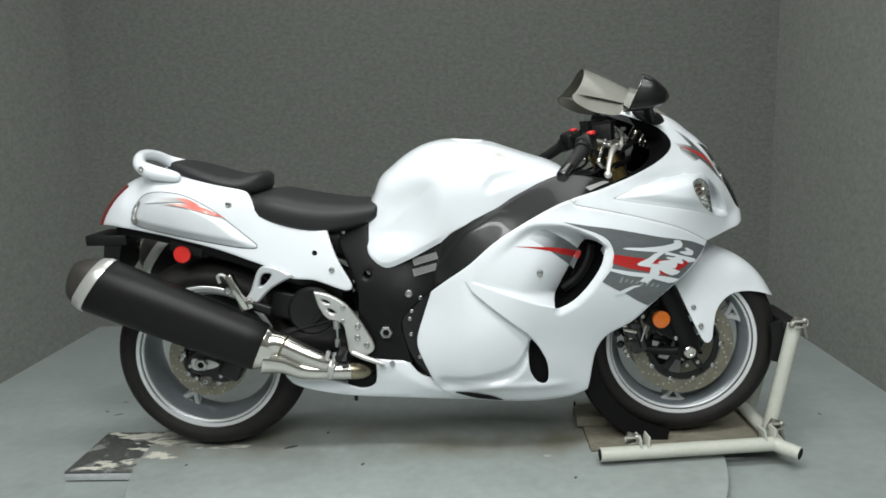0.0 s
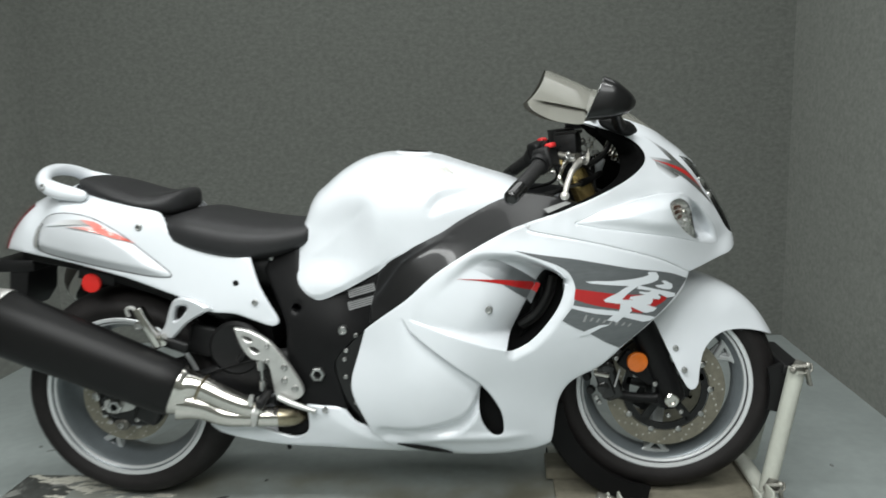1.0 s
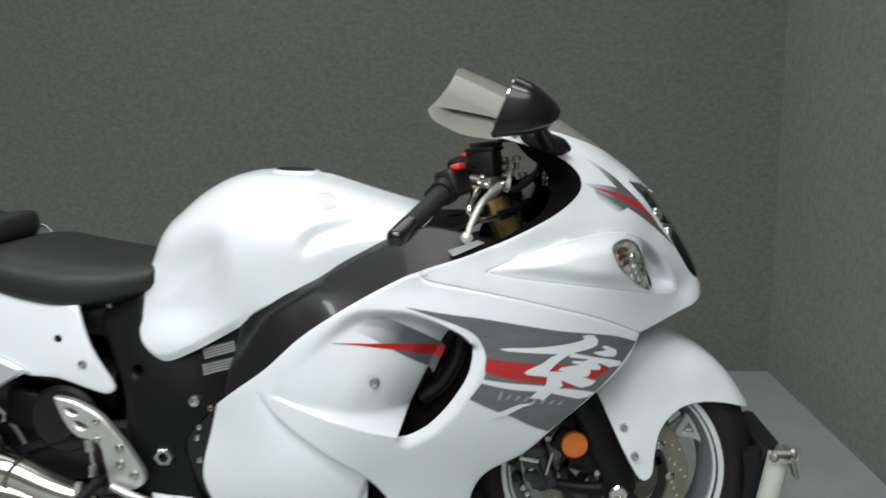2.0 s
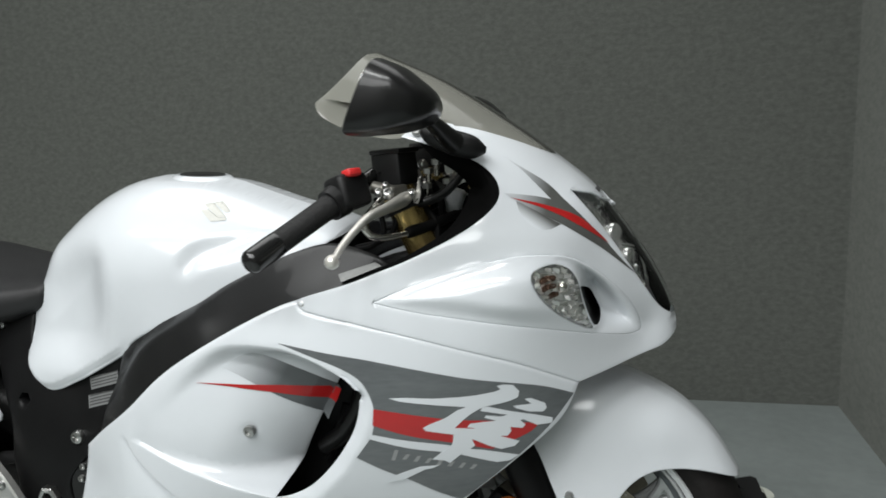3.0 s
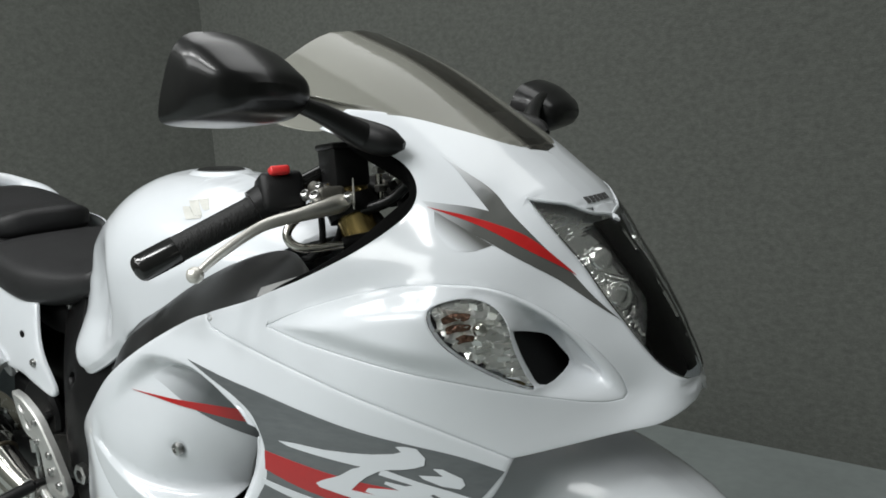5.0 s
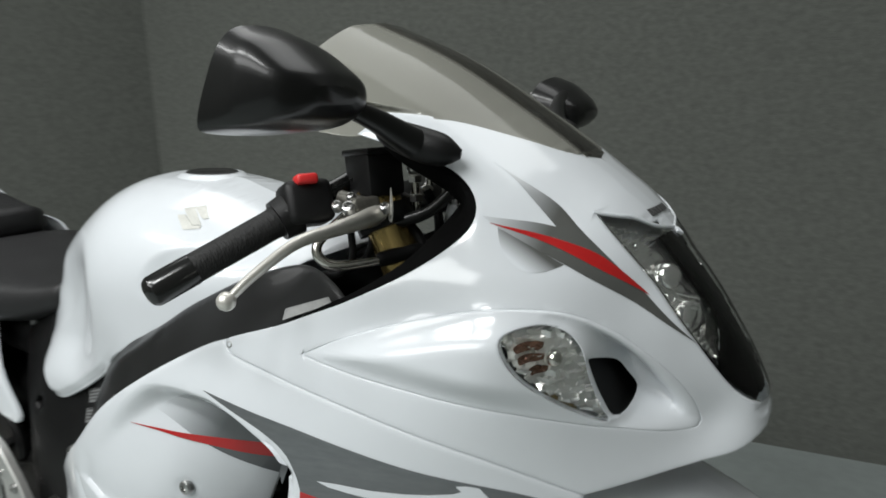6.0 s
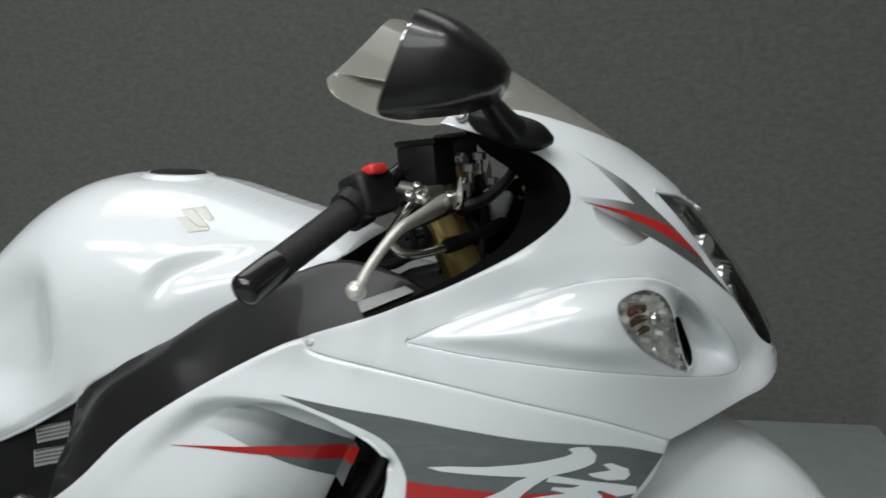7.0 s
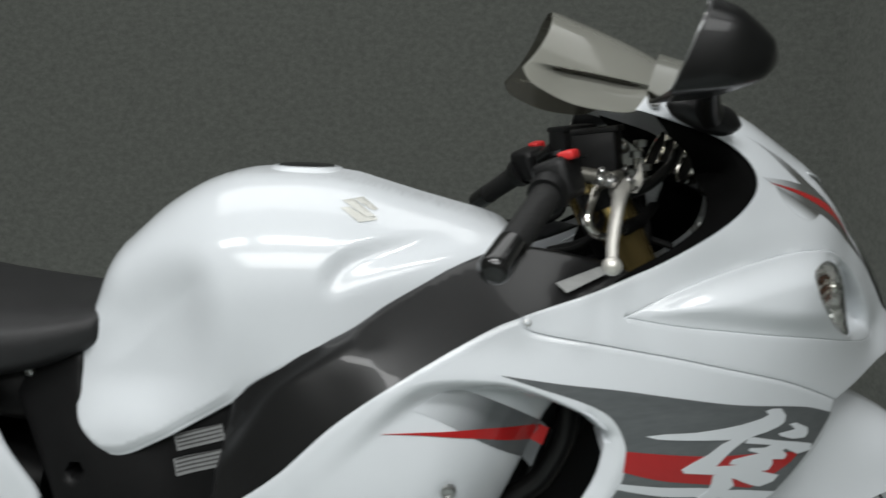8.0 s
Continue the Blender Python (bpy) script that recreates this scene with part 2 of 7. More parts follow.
def flaked(name, metal, paint, cut=0.5, scale=9.0, rough=0.45):
    """Paint that has flaked off in sharp-edged patches."""
    m = material(name, metal, rough, 0.0, bump=0.15, bump_scale=150)
    n, l = m.node_tree.nodes, m.node_tree.links
    at = n.new("ShaderNodeTexCoord")
    big = n.new("ShaderNodeTexNoise")
    big.inputs["Scale"].default_value, big.inputs["Detail"].default_value, big.inputs["Roughness"].default_value = scale, 8, 0.62
    big.inputs["Distortion"].default_value = 0.6
    ramp = n.new("ShaderNodeValToRGB")
    e = ramp.color_ramp.elements
    e[0].position, e[1].position = cut - 0.012, cut + 0.012
    e[0].color, e[1].color = (*metal, 1), (*paint, 1)
    mid = e.new(cut - 0.05)
    mid.color = tuple(c * 0.8 for c in metal) + (1,)
    grime = n.new("ShaderNodeTexNoise")
    grime.inputs["Scale"].default_value, grime.inputs["Detail"].default_value = scale * 6, 5
    mix = n.new("ShaderNodeMix")
    mix.data_type, mix.blend_type = "RGBA", "MULTIPLY"
    mix.inputs["Factor"].default_value = 0.7
    l.new(at.outputs["Object"], big.inputs["Vector"])
    l.new(at.outputs["Object"], grime.inputs["Vector"])
    l.new(big.outputs["Fac"], ramp.inputs[0])
    l.new(ramp.outputs[0], mix.inputs["A"])
    tone = n.new("ShaderNodeValToRGB")
    tone.color_ramp.elements[0].position, tone.color_ramp.elements[1].position = 0.3, 0.6
    tone.color_ramp.elements[0].color = (0.55, 0.53, 0.48, 1)
    l.new(grime.outputs["Fac"], tone.inputs[0])
    l.new(tone.outputs[0], mix.inputs["B"])
    l.new(mix.outputs["Result"], n["Principled BSDF"].inputs["Base Color"])
    return m


DIAMOND = flaked("flaked_sheet_metal", (0.085, 0.09, 0.085), (0.24, 0.25, 0.235), 0.56, 9.0)
SCUFF = material("floor_scuff", (0.12, 0.13, 0.125), 0.5)
FLAKE = material("old_white_paint", (0.62, 0.61, 0.54), 0.55, second=(0.44, 0.43, 0.36), scale=40)


# ---- geometry: every shape is a pair of points and faces ----
def smooth(points, n=8, closed=False):
    """A curve through the points."""
    p = np.array(points, float)
    m, out = len(p), []
    for i in range(m if closed else m - 1):
        if closed:
            a, b, c, d = p[i - 1], p[i], p[(i + 1) % m], p[(i + 2) % m]
        else:
            a, b, c, d = p[max(i - 1, 0)], p[i], p[i + 1], p[min(i + 2, m - 1)]
        for k in range(n):
            t = k / n
            out.append(0.5 * (2 * b + (c - a) * t + (2 * a - 5 * b + 4 * c - d) * t * t + (3 * b - a - 3 * c + d) * t ** 3))
    if not closed:
        out.append(p[-1])
    return np.array(out)


def ring(points, step):
    """A closed curve in even steps; a point given twice is a sharp corner."""
    pts = [tuple(p) for p in points]
    cut = [i for i in range(len(pts)) if pts[i] == pts[(i + 1) % len(pts)]]
    if cut:
        pts = pts[cut[0] + 1:] + pts[:cut[0] + 1]
        runs, run = [], [pts[0]]
        for p in pts[1:]:
            if p == run[-1]:
                runs.append(run)
                run = [p]
            else:
                run.append(p)
        runs.append(run)
        runs = [smooth(r, 10) for r in runs if len(r) > 1]
    else:
        loop = smooth(pts, 10, True)
        runs = [np.vstack([loop, loop[:1]])]
    out = []
    for r in runs:
        s = np.r_[0, np.cumsum(np.linalg.norm(np.diff(r, axis=0), axis=1))]
        k = max(1, int(round(s[-1] / step)))
        q = np.linspace(0, s[-1], k + 1)[:-1]
        out.append(np.c_[np.interp(q, s, r[:, 0]), np.interp(q, s, r[:, 1])])
    return np.vstack(out)


def inside(poly, q):
    x, y = q[:, :1], q[:, 1:]
    a, b = poly, np.roll(poly, -1, 0)
    over = (a[:, 1] > y) != (b[:, 1] > y)
    rise = np.where(np.abs(b[:, 1] - a[:, 1]) < 1e-12, 1e-12, b[:, 1] - a[:, 1])
    return ((over & (x < a[:, 0] + (y - a[:, 1]) / rise * (b[:, 0] - a[:, 0]))).sum(1) % 2) == 1


def gap(line, q, closed=True):
    """The distance of each q from a line."""
    a = line
    b = np.roll(line, -1, 0) if closed else line[1:]
    a = a if closed else line[:-1]
    d = b - a
    best = np.full(len(q), 1e9)
    for i in range(len(a)):
        n = max(d[i] @ d[i], 1e-14)
        t = np.clip(((q - a[i]) @ d[i]) / n, 0, 1)
        best = np.minimum(best, np.linalg.norm(q - a[i] - t[:, None] * d[i], axis=1))
    return best


class Field:
    """Half-widths of a body over its side view: a thin plate through known half-widths, zero along the ridge lines."""

    def __init__(self, known, ridges=(), power=2, slack=1e-4):
        self.power = power
        self.ridge = np.vstack([smooth(r, 10) for r in ridges]) if ridges else None
        c = np.array([(x, z, w ** power) for x, z, w in known] + [(x, z, 0.0) for r in ridges for x, z in smooth(r, 4)])
        self.p, n = c[:, :2], len(c)
        k = self.kernel(np.linalg.norm(self.p[:, None] - self.p[None], axis=2)) + slack * np.eye(n)
        flat = np.c_[np.ones(n), self.p]
        self.a = np.linalg.solve(np.block([[k, flat], [flat.T, np.zeros((3, 3))]]), np.r_[c[:, 2], 0, 0, 0])

    def kernel(self, d):
        return np.where(d > 0, d * d * np.log(np.maximum(d, 1e-9)), 0)

    def __call__(self, q):
        d = np.linalg.norm(q[:, None] - self.p[None], axis=2)
        v = self.kernel(d) @ self.a[:-3] + np.c_[np.ones(len(q)), q] @ self.a[-3:]
        return np.maximum(v, 0) ** (1 / self.power) if self.power != 1 else v


def ease(v):
    v = np.clip(v, 0, 1)
    return v * v * (3 - 2 * v)


def sheet(outline, depth, step=0.008, holes=(), thick=0.003, roll=0.002, rings=(), side=-1, both=False, lines=(), seam=None):
    """A moulded panel: its outline in the side view, its half-width by depth(q), with rolled edges and a thickness."""
    loops = [ring(outline, step)] + [ring(h, step) for h in holes]
    edge = [np.vstack([lp, lp[:1]]) for lp in loops]
    lo, hi = loops[0].min(0), loops[0].max(0)
    gx, gz = np.meshgrid(np.arange(lo[0], hi[0], step), np.arange(lo[1], hi[1], step * 0.87))
    gx[1::2] += step / 2
    q = np.c_[gx.ravel(), gz.ravel()]

    def clear(q):
        d = gap(loops[0], q)
        for h in loops[1:]:
            d = np.minimum(d, gap(h, q))
        ok = inside(loops[0], q)
        for h in loops[1:]:
            ok &= ~inside(h, q)
        return d, ok
    near = max([roll, *rings]) if (roll or rings) else 0
    d, ok = clear(q)
    keep = ok & (d > max(step * 0.55, near + step * 0.5))
    for ln in lines:
        c = np.array(ln)
        for k in range(0, len(q), 2000):
            far = np.linalg.norm(q[k:k + 2000, None] - c[None], axis=2).min(1) > step * 0.62
            keep[k:k + 2000] &= far
    pts = [q[keep]]
    for off in sorted({roll, *rings} - {0, 0.0}):
        for lp in loops:
            t = np.roll(lp, -1, 0) - np.roll(lp, 1, 0)
            nrm = np.c_[-t[:, 1], t[:, 0]] / np.maximum(np.linalg.norm(t, axis=1), 1e-9)[:, None]
            for s in (1, -1):
                c = lp + s * off * nrm
                dc, okc = clear(c)
                pts.append(c[okc & (dc > off * 0.93)])
    for ln in lines:
        c = np.array(ln)
        dc, okc = clear(c)
        pts.append(c[okc & (dc > step * 0.4)])
    co, ed = [], []
    for lp in loops:
        k = len(co)
        co += list(lp)
        ed += [(k + i, k + (i + 1) % len(lp)) for i in range(len(lp))]
    co += list(np.vstack(pts))
    v, _, f, _, _, _ = delaunay_2d_cdt([Vector(c) for c in co], ed, [], 0, 1e-7)
    v = np.array([tuple(c) for c in v])
    f = np.array([t for t in f if len(t) == 3])
    mid = v[f].mean(1)
    ok = inside(loops[0], mid)
    for h in loops[1:]:
        ok &= ~inside(h, mid)
    f = f[ok]
    used = np.unique(f)
    back = np.full(len(v), -1)
    back[used] = np.arange(len(used))
    v, f = v[used], back[f]
    w = depth(v)
    if roll:
        d, _ = clear(v)
        u = np.clip(1 - d / roll, 0, 1)
        w = w - roll * (1 - np.sqrt(1 - u * u)) * 0.95
    if seam is not None:
        d, _ = clear(v)
        w = np.where((d < 1e-5) & (gap(seam, v, False) < 0.003), 0.0, w)
    n = len(v)
    ins = np.maximum(w - thick, 0)
    verts = np.vstack([np.c_[v[:, 0], side * w, v[:, 1]], np.c_[v[:, 0], side * ins, v[:, 1]]])
    es = np.sort(np.vstack([f[:, [0, 1]], f[:, [1, 2]], f[:, [2, 0]]]), 1)
    es, count = np.unique(es, axis=0, return_counts=True)
    rim = es[count == 1]
    faces = [tuple(t) for t in f] + [tuple(t[::-1] + n) for t in f] + [(a, b, b + n, a + n) for a, b in rim]
    g = (verts, faces)
    return merge(g, flip(g)) if both else g


def merge(*gs):
    v, f, k = [], [], 0
    for g in gs:
        v.append(np.asarray(g[0], float).reshape(-1, 3))
        f += [tuple(int(i) + k for i in t) for t in g[1]]
        k += len(g[0])
    return np.vstack(v), f


def flip(g):
    return np.asarray(g[0], float) * (1, -1, 1), [t[::-1] for t in g[1]]


def moved(g, m):
    v = np.c_[np.asarray(g[0], float), np.ones(len(g[0]))] @ np.array(m).T
    return v[:, :3], g[1]


def skin(rings_, caps=True, closed=False):
    """Joins rings of equally many points."""
    n, k = len(rings_[0]), len(rings_)
    v = np.vstack([np.asarray(r, float) for r in rings_])
    f = []
    for i in range(k if closed else k - 1):
        for j in range(n):
            a, b = i * n, ((i + 1) % k) * n
            f.append((a + j, a + (j + 1) % n, b + (j + 1) % n, b + j))
    if caps and not closed:
        f += [tuple(range(n))[::-1], tuple(range((k - 1) * n, k * n))]
    return v, f


def tube(path, radius, n=12, curve=6, flat=1.0):
    """A round bar along a curve; radius: one, or one for each given point."""
    p = [Vector(q) for q in path]
    r = [radius] * len(p) if not isinstance(radius, (list, tuple)) else list(radius)
    if curve > 1 and len(p) > 2:
        q = smooth([(*a, b) for a, b in zip(p, r)], curve)
        p, r = [Vector(c[:3]) for c in q], [float(c[3]) for c in q]
    rings_, up = [], None
    for i, c in enumerate(p):
        t = (p[min(i + 1, len(p) - 1)] - p[max(i - 1, 0)]).normalized()
        if up is None:
            up = t.orthogonal().normalized()
        up = (up - t * up.dot(t)).normalized()
        w = t.cross(up)
        rings_.append([tuple(c + (up * math.cos(2 * math.pi * j / n) + w * (flat * math.sin(2 * math.pi * j / n))) * r[i]) for j in range(n)])
    return skin(rings_)


def turned(profile, m=None, n=32, closed=False):
    """A turned shape: (radius, height) pairs about the local z axis."""
    rings_ = []
    for r, h in profile:
        rings_.append([(max(r, 1e-5) * math.cos(a), max(r, 1e-5) * math.sin(a), h) for a in np.arange(n) * 2 * math.pi / n])
    g = skin(rings_, not closed, closed)
    return moved(g, m) if m is not None else g


def box(at, size, bevel=0.003, turn=(0, 0, 0), seg=2):
    bm = bmesh.new()
    bmesh.ops.create_cube(bm, size=1, matrix=Matrix.Diagonal((*size, 1)))
    if bevel:
        bmesh.ops.bevel(bm, geom=bm.edges[:], offset=bevel, segments=seg, profile=0.5, affect="EDGES")
    bmesh.ops.transform(bm, matrix=pose(*at, *turn), verts=bm.verts[:])
    bm.verts.index_update()
    g = (np.array([tuple(v.co) for v in bm.verts]), [tuple(v.index for v in f.verts) for f in bm.faces])
    bm.free()
    return g


def plate(outline, y, thick, step=0.008, holes=(), roll=0.002):
    """A flat plate in the side view, its outer face at half-width y."""
    return sheet(outline, lambda q: np.full(len(q), float(y)), step, holes, thick, roll)


def pillow(rows, n=28, power=0.62, n_between=6):
    """A cushion along x from rows of (x, half-width, bottom, top)."""
    q = smooth(rows, n_between)
    rings_ = []
    for x, w, lo, hi in q:
        c, h = (lo + hi) / 2, (hi - lo) / 2
        rings_.append([(x, w * np.sign(math.cos(a)) * abs(math.cos(a)) ** power, c + h * np.sign(math.sin(a)) * abs(math.sin(a)) ** power)
                       for a in np.arange(n) * 2 * math.pi / n])
    return skin(rings_)


def aim(at, way):
    """The pose at a point with its z axis along a way."""
    return Matrix.Translation(at) @ Vector(way).to_track_quat("Z", "Y").to_matrix().to_4x4()


def bolt(at, r=0.008, way=(0, -1, 0), tall=0.005):
    """A button-head bolt with a socket."""
    return turned([(0, -0.004), (r, -0.004), (r, tall * 0.3), (r * 0.85, tall * 0.8), (r * 0.55, tall), (r * 0.5, tall), (r * 0.45, tall * 0.3), (0, tall * 0.3)],
                  aim(at, way), 14)


def mesh_of(name, g, mat, sharp=38):
    me = bpy.data.meshes.new(name)
    me.from_pydata([tuple(v) for v in g[0]], [], g[1])
    bm = bmesh.new()
    bm.from_mesh(me)
    bmesh.ops.remove_doubles(bm, verts=bm.verts[:], dist=2e-5)
    bmesh.ops.recalc_face_normals(bm, faces=bm.faces[:])
    for f in bm.faces:
        f.smooth = True
    bm.to_mesh(me)
    bm.free()
    me.set_sharp_from_angle(angle=radians(sharp))
    me.materials.append(mat)
    return me


def part(name, g, mat, parent=None, label="", sharp=38):
    ob = new(name, mesh_of(name, g, mat, sharp))
    if parent:
        ob.parent = parent
    return tagged(ob, label)


def thing(name, label, category, at=(0, 0, 0), group="", kind=""):
    ob = new(name)
    ob.location = at
    ob.empty_display_size = 0.1
    return tagged(ob, label, category, group, kind)


# ---- the room ----
LEFT, RIGHT, BACK, FRONT, GROUND, TOP = -1.94, 1.63, 1.52, -4.6, -0.035, 2.9


def setting(name, g, mat, label, category):
    return tagged(part(name, g, mat), label, category, "", "structure")


def slab(x0, x1, y0, y1, z0, z1):
    return box(((x0 + x1) / 2, (y0 + y1) / 2, (z0 + z1) / 2), (x1 - x0, y1 - y0, z1 - z0), 0)


setting("floor", slab(LEFT - 0.2, RIGHT + 0.2, FRONT - 0.2, BACK + 0.2, GROUND - 0.15, GROUND), FLOOR, "grey-green painted concrete floor with faint stains", "floor")
setting("wall_north", slab(LEFT - 0.1, RIGHT + 0.1, BACK, BACK + 0.1, GROUND, TOP), FABRIC, "wall covered in mottled dark grey carpet", "wall")
setting("wall_west", slab(LEFT - 0.1, LEFT, FRONT, BACK, GROUND, TOP), FABRIC, "side wall covered in mottled dark grey carpet", "wall")
setting("wall_east", slab(RIGHT, RIGHT + 0.1, FRONT, BACK, GROUND, TOP), FABRIC, "side wall covered in mottled dark grey carpet", "wall")
# unseen end wall and ceiling, added to close the room and bounce light
setting("wall_south", slab(LEFT - 0.1, RIGHT + 0.1, FRONT - 0.1, FRONT, GROUND, TOP), FABRIC, "unseen end wall, added, in mottled dark grey carpet", "wall")
setting("ceiling", slab(LEFT - 0.1, RIGHT + 0.1, FRONT - 0.1, BACK + 0.1, TOP, TOP + 0.1), CEILING, "plain white ceiling, unseen, added", "ceiling")


def tube_lamp(x, y, long, deep, power):
    """A long ceiling fitting or an added fill panel: white tray with turned-down edges, a glowing lamp in it."""
    fit = thing("ceiling_light", "long white ceiling light, unseen, lit", "lamp", (x, y, TOP), "ceiling lights")
    part("tray", box((0, 0, -0.012), (long + 0.05, deep + 0.04, 0.024), 0.004), CEILING, fit)
    for edge in (-1, 1):
        part("tray_edge", box((0, edge * (deep / 2 + 0.014), -0.036), (long + 0.05, 0.012, 0.03), 0.003), CEILING, fit)
    data = bpy.data.lights.new("tubes", "AREA")
    data.shape, data.size, data.size_y, data.energy, data.color = "RECTANGLE", long, deep, power, (0.965, 1.0, 0.99)
    lamp = new("tubes", data)
    lamp.location = (0, 0, -0.03)
    lamp.parent = fit


for lamp_x, lamp_long in ((-1.4, 0.9), (-0.155, 0.9), (0.78, 0.6)):
    tube_lamp(lamp_x, -1.55, lamp_long, 0.34, (41 if lamp_x > -1 else 30) * lamp_long)
# two broad panels added as soft fill; no such source is known
tube_lamp(0.05, 0.55, 2.9, 1.3, 36)
tube_lamp(-0.155, -3.35, 3.1, 1.9, 172)


# ---- the motorcycle: x forward, its middle plane at y = 0, right side at minus y ----
BIKE = thing("motorcycle", "white sport motorcycle with grey and red graphics, wheel chocked", "motorcycle")

FAIRING = Field(
    [(0.285, 0.597, 0.306), (0.21, 0.678, 0.293), (0.09, 0.572, 0.285), (0.484, 0.647, 0.280), (0.381, 0.795, 0.261), (0.488, 0.797, 0.262),
     (0.713, 0.831, 0.226), (0.66, 0.671, 0.235), (0.686, 0.568, 0.212), (0.729, 0.926, 0.139), (0.808, 0.857, 0.098), (0.854, 0.803, 0.072),
     (0.864, 0.716, 0.071), (0.539, 1.029, 0.171), (0.271, 0.395, 0.255), (0.303, 0.265, 0.21), (-0.173, 0.322, 0.196), (0.759, 0.935, 0.105)]
    + [(-0.03, 0.5, 0.235), (0.1, 0.42, 0.283), (0.1, 0.19, 0.165), (0.35, 0.19, 0.165), (-0.3, 0.21, 0.165), (0.6, 0.86, 0.238), (0.45, 0.9, 0.235),
       (0.388, 1.08, 0.172), (0.5, 0.35, 0.19), (0.56, 0.5, 0.235), (0.68, 0.95, 0.165), (0.8, 0.73, 0.15), (-0.46, 0.235, 0.16), (0.435, 0.215, 0.17), (0.1, 0.27, 0.24), (0.905, 0.70, 0.052), (0.885, 0.69, 0.075)],
    [[(0.921, 0.716), (0.916, 0.745), (0.88, 0.815), (0.835, 0.88), (0.792, 0.932), (0.735, 0.98), (0.65, 1.043), (0.55, 1.108), (0.44, 1.16)]], 2.5, 1e-3)

VENT = [(0.441, 0.680), (0.458, 0.671), (0.463, 0.649), (0.452, 0.608), (0.420, 0.558), (0.380, 0.516), (0.341, 0.495), (0.325, 0.499), (0.325, 0.499), (0.352, 0.556),
        (0.380, 0.611), (0.407, 0.660), (0.422, 0.675)]
LOWER_VENT = [(0.269, 0.396), (0.294, 0.357), (0.311, 0.312), (0.311, 0.258), (0.285, 0.256), (0.262, 0.291), (0.254, 0.341), (0.258, 0.387)]
CREASE = smooth([(0.084, 0.578), (0.090, 0.566), (0.100, 0.551), (0.134, 0.521), (0.196, 0.469), (0.252, 0.421), (0.269, 0.396)], 14)
BLADE = smooth([(0.088, 0.577), (0.119, 0.570), (0.197, 0.541), (0.275, 0.514), (0.325, 0.499)], 16)
LIP_TOP = smooth([(0.20, 0.700), (0.26, 0.735), (0.341, 0.734), (0.389, 0.720), (0.425, 0.703), (0.448, 0.690), (0.462, 0.676)], 10)
VENT_EDGE = np.array([(0.325, 0.499), (0.352, 0.556), (0.380, 0.611), (0.407, 0.660), (0.422, 0.675)])
LIP_WALL = np.vstack([np.array([(0.088, 0.577), (0.10, 0.62)]), LIP_TOP])
POCKET = np.vstack([BLADE, np.array([(0.380, 0.516), (0.420, 0.558), (0.452, 0.608), (0.464, 0.650)]), LIP_TOP[::-1], np.array([(0.10, 0.62)])])
BULGE = np.vstack([CREASE, np.array([(0.26, 0.34), (0.27, 0.26), (0.30, 0.15), (-0.1, 0.15), (-0.12, 0.5), (0.02, 0.58)])])


BULB_FOOT = smooth([(-0.05, 0.288), (0.0, 0.288), (0.06, 0.289), (0.12, 0.296), (0.18, 0.310), (0.22, 0.330), (0.245, 0.37), (0.26, 0.41)], 6)


def vent_curl(q):
    """How far the pocket's skin curls in behind the vent's lip."""
    return 0.052 * np.clip(1 - gap(VENT_EDGE, q, False) / 0.12, 0, 1) ** 2


def fairing_depth(q):
    """The side panel: the pocket sinks towards the vent, the bulb starts lower behind the blade's crease, the vent has a rounded lip."""
    w = FAIRING(q)
    blade, edge = gap(BLADE, q, False), ease((gap(LIP_WALL, q, False) + 0.001) / 0.03)
    sink = 0.046 * ease((q[:, 0] - 0.12) / 0.27) * ease((blade + 0.001) / 0.016) + 0.0065 * ease(blade / 0.005) * np.exp(-blade / 0.04)
    curl = vent_curl(q) * ease(blade / 0.03)
    w = w - np.where(inside(POCKET, q), (sink + curl) * edge, 0)
    d = gap(CREASE, q, False)
    drop = 0.020 * np.exp(-d / 0.045) * ease(d / 0.006) * ease((q[:, 0] - 0.060) / 0.07)
    w = w - np.where(inside(BULGE, q), drop, 0)
    under = np.interp(q[:, 0], BULB_FOOT[:, 0], BULB_FOOT[:, 1]) - q[:, 1]
    span = ease((q[:, 0] + 0.02) / 0.05) * (1 - ease((q[:, 0] - 0.245) / 0.03))
    w = w - 0.017 * ease(under / 0.022) * (1 - ease((under - 0.032) / 0.024)) * span
    ledge = q[:, 1] - np.interp(q[:, 0], (0.0, 0.1, 0.2, 0.30, 0.40), (0.266, 0.256, 0.247, 0.243, 0.246))
    w = w + 0.007 * np.exp(-(ledge / 0.014) ** 2) * ease((q[:, 0] - 0.0) / 0.08) * (1 - ease((q[:, 0] - 0.30) / 0.10))
    bolt_hole = np.hypot(q[:, 0] - 0.285, q[:, 1] - 0.597)
    w = w - 0.0022 * (1 - ease((bolt_hole - 0.006) / 0.010))
    lip = gap(np.array([(0.441, 0.680), (0.463, 0.660), (0.461, 0.640), (0.450, 0.608), (0.420, 0.558), (0.380, 0.516), (0.341, 0.495)]), q, False)
    w = w - np.where(inside(POCKET, q), 0, 0.012 * (1 - ease(lip / 0.022)))
    return w


def beside(line, off):
    t = np.gradient(line, axis=0)
    n = np.c_[-t[:, 1], t[:, 0]] / np.linalg.norm(t, axis=1)[:, None]
    return [tuple(p) for p in np.vstack([line + off * n, line - off * n])]


